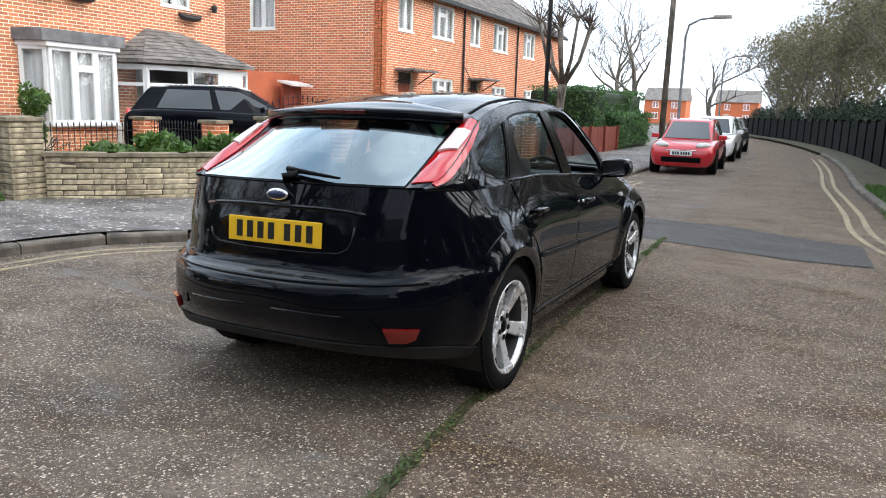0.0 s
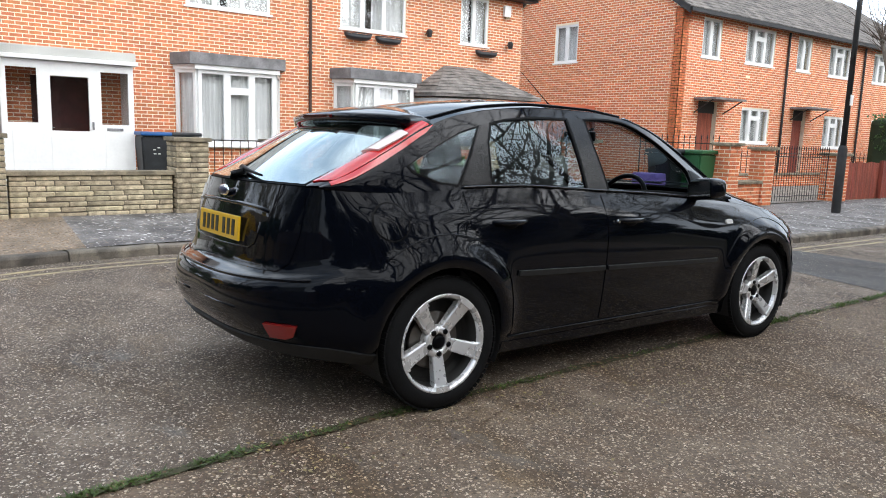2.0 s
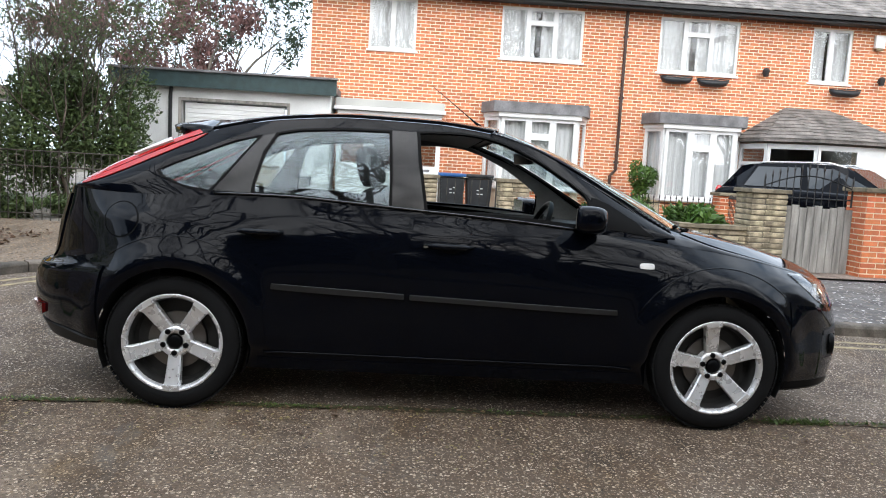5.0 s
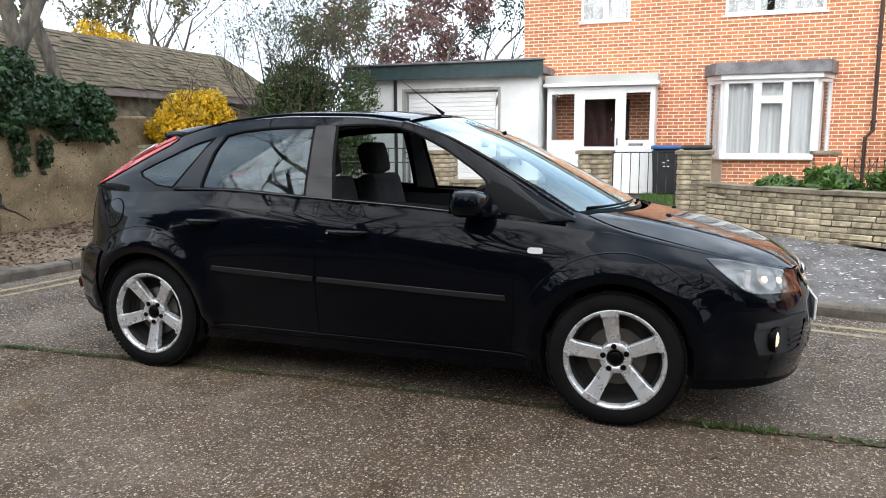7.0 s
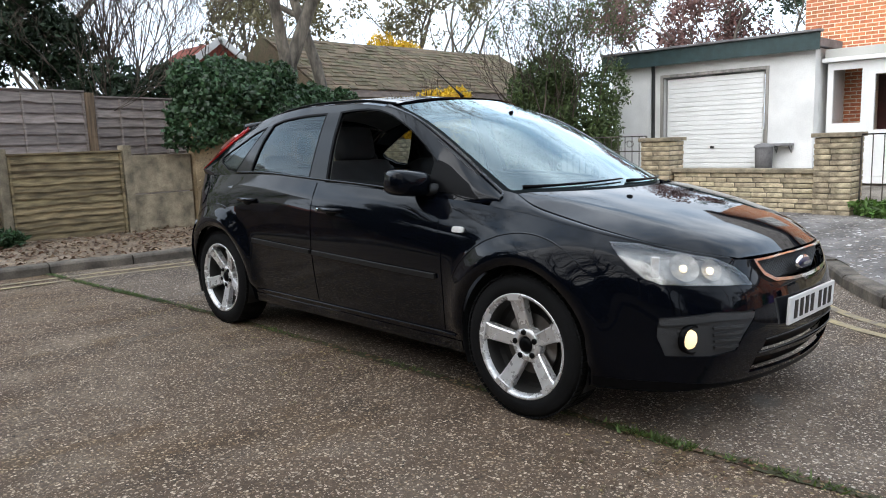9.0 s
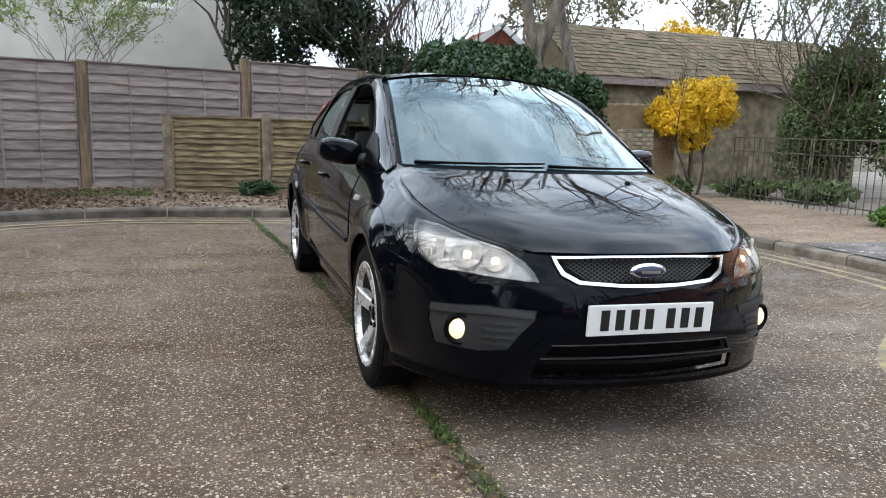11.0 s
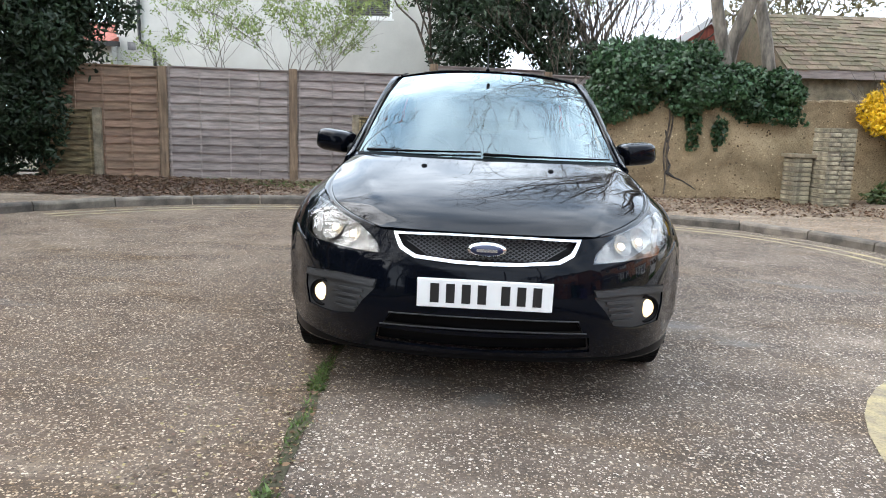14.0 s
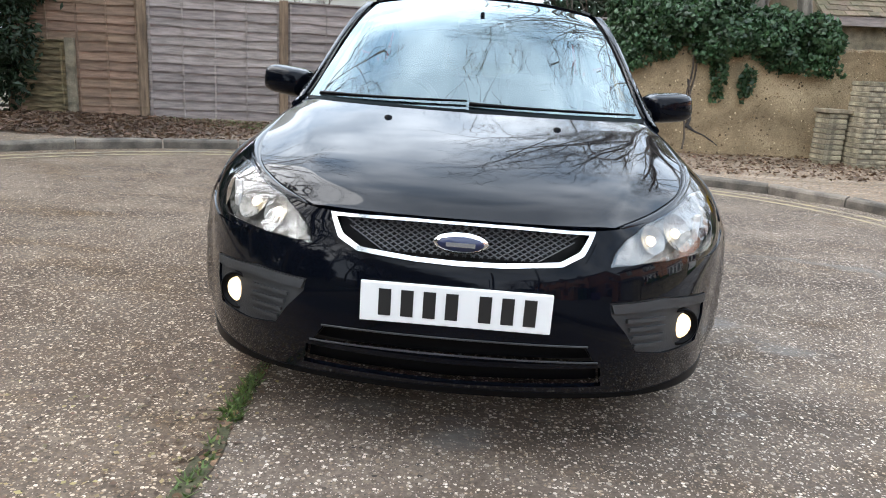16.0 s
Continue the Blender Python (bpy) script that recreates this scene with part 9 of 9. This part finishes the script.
pol = thing("pollarded_tree", (0, 0, 0), "pollarded bare street tree with knuckled limbs", "tree")
rg = np.random.default_rng(102)
bm = tube(bmesh.new(), [(-6.3, 21.0, 0.05), (-6.32, 21.0, 0.9), (-6.25, 21.05, 1.9), (-6.2, 21.0, 2.4)], [0.20, 0.165, 0.145, 0.165], 10)
tips = []
for k in range(7):
    a = 2 * math.pi * k / 7 + rg.uniform(-0.3, 0.3)
    p0 = Vector((-6.2, 21.0, 2.3))
    p1 = p0 + Vector((math.cos(a) * 0.6, math.sin(a) * 0.6, 0.7 + rg.uniform(0, 0.3)))
    p2 = p1 + Vector((math.cos(a) * 0.35, math.sin(a) * 0.35, 0.8 + rg.uniform(0, 0.5)))
    tube(bm, [p0, p1, p2], [0.095, 0.065, 0.05], 8)
    tube(bm, [p2 - Vector((0, 0, 0.06)), p2, p2 + Vector((0, 0, 0.08))], [0.045, 0.085, 0.04], 8)
    tips.append(p2)
part("trunk", bm, M["bark"], pol, smooth=True)
bm = bmesh.new()
for p in tips:
    for j in range(24):
        d = Vector((rg.normal(scale=0.75), rg.normal(scale=0.55), 1)).normalized()
        ln = rg.uniform(0.5, 1.7)
        q = p + d * ln * 0.5 + Vector((rg.normal(scale=0.06), rg.normal(scale=0.06), 0))
        tube(bm, [p, q, p + d * ln + Vector((rg.normal(scale=0.1), rg.normal(scale=0.1), 0.1))], [0.018, 0.011, 0.004], 4, cap=False)
part("twig", bm, M["twig"], pol)

lp = thing("lamp_post", (-3.42, 11.3, 0.03), "dark grey steel lamp post with a wider base", "lamp post", "street poles")
part("base", turned(lathe(bmesh.new(), [(0.085, 0), (0.085, 1.22), (0.06, 1.30)], 14), pose(0, 0, 0)), M["black_iron"], lp, smooth=True)
part("shaft", tube(bmesh.new(), [(0, 0, 1.25), (0, 0, 6.5)], [0.055, 0.042], 12), M["black_iron"], lp, smooth=True)
part("notice", new_box(0.05, 0.065, -0.05, 0.05, 2.05, 2.25), M["upvc"], lp)
part("lamp_head", new_box(-0.1, 0.7, -0.12, 0.12, 6.45, 6.60, bevel=0.05), M["lead"], lp)
tp = thing("telegraph_pole", (-2.75, 21.5, 0.03), "tall brown timber telegraph pole", "pole", "street poles")
part("shaft", tube(bmesh.new(), [(0, 0, 0), (0.05, 0, 8.5)], [0.105, 0.085], 12), M["bark"], tp, smooth=True)


def street_lamp(x, y, h):
    s = thing("street_lamp", (x, y, 0.03), "grey street lamp with a bent arm", "lamp post", "street lamps")
    part("shaft", tube(bmesh.new(), [(0, 0, 0), (0, 0, 1.2), (0, 0, 1.3), (0, 0, h - 0.6), (0.1, 0, h - 0.2), (0.5, 0, h), (1.1, 0, h + 0.05)], [0.09, 0.09, 0.06, 0.05, 0.045, 0.04, 0.035], 10), M["lead"], s, smooth=True)
    part("head", new_box(0.95, 1.6, -0.12, 0.12, h, h + 0.13, bevel=0.04), M["grey_board"], s)


street_lamp(-2.9, 25.5, 5.0)
street_lamp(-3.6, 44.0, 5.0)


# parked cars
def small_car(name, at, turn, paint, L, W, H, label, nose_z=0.74, lamp="round", suv=False, plate_mat="plate_w", fine=True):
    """A plain parked car lofted from cross-sections, with glass, lamps, wheels, mirrors and plate. Nose towards +y."""
    c = thing(name, (at[0], at[1], at[2]), label, "car", turn=turn)
    zb = 0.24 if suv else 0.18
    st = [(-0.5, .84, .60), (-0.49, .92, .72), (-0.44, .97, .80), (-0.3, .98, .82), (0.0, 1.0, .80), (0.18, 1.0, .78), (0.33, .99, .74), (0.43, .97, .69), (0.48, .92, .62), (0.5, .82, .55)]
    sc = (H / 1.44) * (1.10 if suv else 1.0)
    rows = []
    for f, w, z in st:
        hw, zt = W / 2 * w, z * sc * 1.12
        rows.append([(x * hw, f * L, zz) for x, zz in ((0.0, zb), (.80, zb), (.93, zb + .08), (.99, zb + .25), (1.0, (zb + zt) / 2 + .05), (.97, zt - .07), (.90, zt - .01), (.5, zt + .02), (0, zt + .03))])
    g = np.array(rows)
    dense = np.stack([pchip(g[:, j], 60) for j in range(g.shape[1])], 1)
    dense = np.stack([pchip(dense[i], 40) for i in range(60)], 0)
    dense = smooth_grid(dense, 4, wrap=False)
    fulls = np.concatenate([dense, dense[:, -2:0:-1] * np.array([-1, 1, 1])], 1)
    bm = bmesh.new()
    vs = [[bm.verts.new(tuple(p)) for p in r] for r in fulls]
    for r0, r1 in zip(vs, vs[1:]):
        n = len(r0)
        for j in range(n):
            bm.faces.new((r0[j], r0[(j + 1) % n], r1[(j + 1) % n], r1[j]))
    bm.faces.new(vs[0])
    bm.faces.new(vs[-1][::-1])
    bmesh.ops.recalc_face_normals(bm, faces=bm.faces)
    part("body", bm, paint, c, smooth=True)
    belt = .80 * sc * 1.12 - 0.03
    lo = [(-.46, .86), (-.30, .92), (0, .93), (.20, .90), (.285, .80)]
    cab_ = bmesh.new()
    ringz = []
    for (fy0, w0), (fy1, w1, z1) in zip([(-.465, .80), (-.36, .88), (-.05, .90), (.13, .89), (.275, .78)], [(-.385, .62, H - .07), (-.30, .68, H - .015), (-.08, .70, H), (.05, .68, H - .02), (.10, .60, H - .06)]):
        ringz.append(((w0 * W / 2, fy0 * L, belt), (w1 * W / 2, fy1 * L, z1)))
    lo_r = [cab_.verts.new(p[0]) for p in ringz]
    hi_r = [cab_.verts.new(p[1]) for p in ringz]
    lo_l = [cab_.verts.new((-p[0][0], *p[0][1:])) for p in ringz]
    hi_l = [cab_.verts.new((-p[1][0], *p[1][1:])) for p in ringz]
    n = len(ringz)
    for i in range(n - 1):
        cab_.faces.new((lo_r[i], lo_r[i + 1], hi_r[i + 1], hi_r[i]))
        cab_.faces.new((lo_l[i + 1], lo_l[i], hi_l[i], hi_l[i + 1]))
        cab_.faces.new((hi_r[i], hi_r[i + 1], hi_l[i + 1], hi_l[i]))
    cab_.faces.new((lo_r[-1], lo_l[-1], hi_l[-1], hi_r[-1]))
    cab_.faces.new((lo_l[0], lo_r[0], hi_r[0], hi_l[0]))
    bmesh.ops.recalc_face_normals(cab_, faces=cab_.faces)
    bmesh.ops.bevel(cab_, geom=list(cab_.edges), offset=0.02, segments=2, affect="EDGES")
    part("cabin", cab_, paint, c, smooth=False)

    def quad(nm, pts, mat, off=0.012, lab=""):
        b = bmesh.new()
        p = [Vector(q) for q in pts]
        nn = (p[1] - p[0]).cross(p[-1] - p[0]).normalized()
        cen = sum(p, Vector()) / len(p)
        if nn.dot(cen - Vector((0, 0, belt + 0.15))) < 0:
            nn = -nn
        f_ = b.faces.new([b.verts.new(q + nn * off) for q in p])
        r = bmesh.ops.extrude_face_region(b, geom=[f_])
        for v in r["geom"]:
            if isinstance(v, bmesh.types.BMVert):
                v.co += nn * 0.004
        bmesh.ops.recalc_face_normals(b, faces=b.faces)
        return part(nm, b, mat, c, lab)

    def mixp(i, a, t, side=1):
        p = Vector(ringz[i][0]).lerp(Vector(ringz[i][1]), t)
        return (p.x * side * a, p.y, p.z)

    dark = C["sc_glass"]
    quad("windscreen", [mixp(4, .93, .06), mixp(4, .93, .06, -1), mixp(4, .90, .92, -1), mixp(4, .90, .92)], dark)
    quad("rear_window", [mixp(0, .88, .25), mixp(0, .88, .25, -1), mixp(0, .85, .88, -1), mixp(0, .85, .88)], dark)
    for s in (1, -1):
        for (i0, i1, nm) in ((1, 2, "rear_side_window"), (2, 4, "front_side_window")):
            a0, a1 = Vector(mixp(i0, 1, .10, s)), Vector(mixp(i1, 1, .10, s))
            b0, b1 = Vector(mixp(i0, 1, .86, s)), Vector(mixp(min(i1, 3) if i1 == 4 else i1, 1, .84, s))
            q = [a0.lerp(a1, .05), a0.lerp(a1, .93), b0.lerp(b1, .93), b0.lerp(b1, .07)]
            quad(nm, q, dark)
        part("door_mirror", turned(new_box(-.10, .10, -.05, .05, -.06, .06, bevel=0.03), Matrix.Translation((s * (W / 2 + .05), .17 * L, belt + .08))), paint, c)
        lx = W / 2 * .62
        bm = bmesh.new()
        bmesh.ops.create_uvsphere(bm, u_segments=18, v_segments=10, radius=1, matrix=Matrix.Translation((s * lx, .468 * L, nose_z * sc)) @ pose(0, 0, 0, 0, 0, -24 * s) @ Matrix.Diagonal((.19, .07, .085, 1)))
        hl2 = part("headlamp", bm, C["clear_lamp"], c, "clear headlamp", smooth=True)
        bm = bmesh.new()
        bmesh.ops.create_uvsphere(bm, u_segments=14, v_segments=8, radius=1, matrix=Matrix.Translation((s * W / 2 * .78, -.475 * L, .80 * sc)) @ Matrix.Diagonal((.10, .07, .13, 1)))
        part("tail_lamp", bm, C["red_lamp"], c, "red tail lamp", smooth=True)
        for f in (-.30, .315):
            r = 0.335 if suv else 0.295
            wv = part("wheel", turned(lathe(bmesh.new(), [(r * .62, -.09), (r * .95, -.09), (r, -.06), (r, .06), (r * .95, .09), (r * .66, .085), (r * .6, .05), (0.02, .06)], 28, "x"), Matrix.Translation((s * (W / 2 - .10), f * L, r)) @ Matrix.Diagonal((s, 1, 1, 1))), C["rubber"], c, "tyre and wheel", smooth=True)
            part("hubcap", turned(lathe(bmesh.new(), [(r * .62, .055), (r * .55, .075), (0.05, .085), (0, .085)], 24, "x"), Matrix.Translation((s * (W / 2 - .10), f * L, r)) @ Matrix.Diagonal((s, 1, 1, 1))), C["alloy"], wv, "silver wheel trim", smooth=False)
            part("arch_gap", turned(lathe(bmesh.new(), [(r + .045, -.10), (r + .045, .102), (r * .9, .104), (0, .0)], 28, "x"), Matrix.Translation((s * (W / 2 - .095), f * L, r + .01)) @ Matrix.Diagonal((s, 1, 1, 1))), C["rubber"], c)
    part("lower_grille", new_box(-W * .30, W * .30, .485 * L, .502 * L, .28, .42, bevel=0.02), C["satin"], c)
    part("upper_grille", new_box(-W * .22, W * .22, .478 * L, .496 * L, .56 * sc, .64 * sc, bevel=0.02), C["satin"], c)
    part("grille_bar", new_box(-W * .23, W * .23, .492 * L, .503 * L, .60 * sc, .625 * sc, bevel=0.005), C["chrome"], c)
    pl = part("number_plate", new_box(-.26, .26, .503 * L, .507 * L, .46, .57), C[plate_mat], c, "plate with plain dark bars")
    for k in range(7):
        x = -.21 + k * .06 + (.02 if k > 3 else 0)
        part("character_bar", new_box(x, x + .042, .5072 * L, .5085 * L, .48, .55), C["char"], pl)
    return c


C["sc_glass"] = plain("dark_car_glass", (0.045, 0.05, 0.055), 0.05, coat=0.4)
C["red_paint"] = plain("bright_red_paint", (0.50, 0.012, 0.022), 0.3, coat=1.0)
C["white_paint"] = plain("white_paint", (0.74, 0.74, 0.74), 0.3, coat=1.0)
C["dark_paint"] = plain("dark_aubergine_paint", (0.022, 0.018, 0.022), 0.25, coat=1.0)
small_car("red_car", (-1.02, 16.6, -0.02), 182, C["red_paint"], 3.82, 1.62, 1.38, "bright red small hatchback parked by the kerb")
small_car("white_car", (-1.25, 23.4, -0.04), 181, C["white_paint"], 3.9, 1.68, 1.50, "white small hatchback parked behind the red car")
small_car("dark_car", (-1.6, 29.5, -0.04), 180, C["dark_paint"], 4.2, 1.75, 1.48, "dark hatchback parked further up the road")
suv = small_car("parked_suv", (-9.8, 8.3, 0.10), -53, C["paint"], 4.33, 1.80, 1.62, "dark aubergine family crossover parked on the forecourt", suv=True)
for s in (1, -1):
    part("roof_rail", tube(bmesh.new(), [(s * .56, -1.5, 1.53), (s * .60, -1.2, 1.63), (s * .60, .1, 1.64), (s * .56, .4, 1.56)], 0.02, 8), C["alloy"], suv, "silver roof rail", smooth=True)

# belt of budding trees and a dark fence on the far side of the road
bf = thing("black_fence", (0, 0, 0), "dark weathered palisade fence under the trees", "fence")
y = 10.0
k = 0
while y < 75:
    x = 4.10 + bend(y) * 0.92
    part("fence_bay", turned(new_box(-0.02, 0.02, 0, 2.44, 0.0, 1.38 + 0.05 * math.sin(k * 1.7)), Matrix.Translation((x, y, 0.02)) @ pose(0, 0, 0, 0, 0, math.degrees(math.atan2(-(4.10 + bend(y + 2.5) * 0.92 - x), 2.5)))), M["tarred_board"], bf)
    part("fence_post", new_box(x - 0.07, x + 0.07, y - 0.07, y + 0.07, 0, 1.5), M["tarred_board"], bf)
    y += 2.5
    k += 1


def wood_tree(at, h, seed, mat="haze_leaf", n=1600, levels=4, leaf=0.09, label="budding woodland tree with bare grey limbs", crown=0.55, r=0.16, kids=(2, 3), limbs=6):
    rg = np.random.default_rng(seed)
    t = thing("woodland_tree", (0, 0, 0), label, "tree", "belt of trees")
    _, tp_ = twigs("trunk", (at[0], at[1], 0.0), h, crown, levels, rg, M["pale_bark"], t, trunk_r=r, lean=(rg.normal(scale=0.06), rg.normal(scale=0.06)), n0=limbs, sides=7, first=0.16, kids=kids, ratio=0.64)
    if n:
        pk = [tp_[i] for i in rg.choice(len(tp_), min(len(tp_), 520), replace=False)]
        leaves("crown", n, [((p.x, p.y, p.z), (0.35, 0.35, 0.35)) for p in pk], leaf, M[mat], t, rg)
    return t


rg = np.random.default_rng(200)
k = 0
for y in np.arange(17, 74, 3.6):
    for dx in (2.0, 5.0):
        x = 4.6 + bend(y) * 0.95 + dx + rg.normal(scale=0.5)
        wood_tree((x, y + rg.normal(scale=0.8)), rg.uniform(7.0, 10.5) * (1.0 if dx < 3 else 1.2), 300 + k, n=4200 if y < 40 else 2200, leaf=0.062 if y < 40 else 0.085, levels=5 if y < 34 else 4)
        k += 1
und = []
for y in np.arange(14, 74, 2.2):
    x = 6.1 + bend(y) * 0.95
    und.append(((x + rg.normal(scale=0.4), y, 1.0 + rg.uniform(0, 0.6)), (1.0, 1.4, 1.0 + rg.uniform(0, 0.7))))
shrub("undergrowth", "tangled dark undergrowth beneath the roadside trees", und, 26000, 0.10, "holly", cat="undergrowth", seed=40)
thick = []
for y in np.arange(18, 76, 1.5):
    x = 7.2 + bend(y) * 0.95
    for z in (2.2, 3.7, 5.1, 6.4, 7.6, 8.7):
        thick.append(((x + rg.normal(scale=0.6), y + rg.normal(scale=0.6), z + rg.normal(scale=0.3)), (1.1 + rg.uniform(0, 0.5), 1.2, 0.9 + rg.uniform(0, 0.5))))
shrub("thicket", "budding olive-green thicket between the roadside trees", thick, 104000, 0.080, "haze_leaf", cat="thicket", seed=43)
# bare trees standing on the verge opposite the houses
for i, (x, y, h) in enumerate(((8.2, -3.6, 8.5), (9.6, 1.2, 9.5), (9.0, 5.2, 8.5), (6.6, 10.2, 9.0), (11.5, -1.0, 10), (3.9, 13.8, 7.0), (12.5, 6.5, 10), (8.8, -6.6, 9.0), (10.4, -4.6, 10.0), (8.9, -1.0, 8.0), (11.0, 3.2, 11.0), (10.6, 8.2, 10.0), (8.4, 7.6, 8.5), (13.5, -3.6, 11), (13.8, 1.8, 12), (13.2, 10.5, 11))):
    wood_tree((x, y), h, 500 + i, n=0, levels=5, label="bare grey tree on the verge opposite the houses", crown=0.62, r=0.17)
for i, (x, y, h) in enumerate(((7.3, 5.6, 12.5), (8.4, 2.6, 13.5), (7.9, -0.6, 13.0), (8.6, -3.4, 13.0), (9.6, 8.0, 14.0))):
    wood_tree((x, y), h, 540 + i, n=0, levels=5, label="tall bare tree with a dense twiggy crown on the verge", crown=0.80, r=0.20, kids=(3, 4), limbs=8)
shrub("verge_scrub", "dense dark scrub and ivy along the verge opposite the houses", [((9.8, y, 0.8), (1.2, 1.3, 0.9)) for y in np.arange(-6.0, 15, 1.7)] + [((11.2, y, 2.2 + 0.7 * math.sin(y * 1.3)), (1.3, 1.6, 2.2)) for y in np.arange(-8.0, 15, 1.6)] + [((12.3, y, 4.3 + 0.9 * math.sin(y * 0.9 + 1)), (1.3, 1.8, 1.9)) for y in np.arange(-8.0, 16, 1.9)], 42000, 0.21, "holly", cat="undergrowth", seed=41)

# distance: trees and roofs at the end of the street and behind the houses
for i, (x, y, h, mt) in enumerate(((-8.5, 45, 9, "haze_leaf"), (-12, 52, 10, "haze_leaf"), (-6, 60, 8, "haze_leaf"), (-17, 48, 8, "haze_leaf"))):
    wood_tree((x, y), h, 600 + i, mt, n=0, levels=5, kids=(3, 4), label="far bare tree at the end of the street", crown=0.6, r=0.25)
for i, (x, y, h, mt, n) in enumerate(((-17.5, -6.2, 6.0, "plum", 3800), (-20, -9.0, 6.0, "plum", 3200), (-14.5, -15.5, 8.0, "haze_leaf", 3000), (-9.5, -18.5, 8.0, "haze_leaf", 3000), (-4.0, -20.0, 8.0, "spring", 2400), (-19.0, -17, 9, "haze_leaf", 3200), (-7.2, -14.6, 6.0, "haze_leaf", 1800), (-25, -6, 8, "holly", 3000))):
    lb = {"plum": "purple-leaved plum tree behind the garage", "haze_leaf": "budding tree in the gardens behind", "spring": "spring tree in fresh pale leaf", "holly": "dark evergreen tree behind the houses"}[mt]
    wood_tree((x, y), h, 700 + i, mt, n=n, levels=4, leaf=0.085, label=lb, crown=0.6)
for i, (x, y) in enumerate(((-26, 150), (-13.5, 158))):
    fh = thing("far_house", (x, y, 0), "far red brick house with a grey-brown roof at the road end", "house", "far houses")
    part("wall", new_box(-4, 4, -3, 3, 0, 4.6), M["brick_b"], fh)
    part("roof", turned(prism(bmesh.new(), [(-3.4, 4.5), (0, 7.0), (3.4, 4.5)], 8.4), Matrix(((0, 0, 1, -4.2), (1, 0, 0, 0), (0, 1, 0, 0), (0, 0, 0, 1)))), M["tile"], fh)
    for a in (-2.4, 1.2):
        for z in (0.9, 3.0):
            window(fh, face_minus_y(a, -3.0, z), 1.2, 1.2, TWO, curtain=False, fr=0.08)
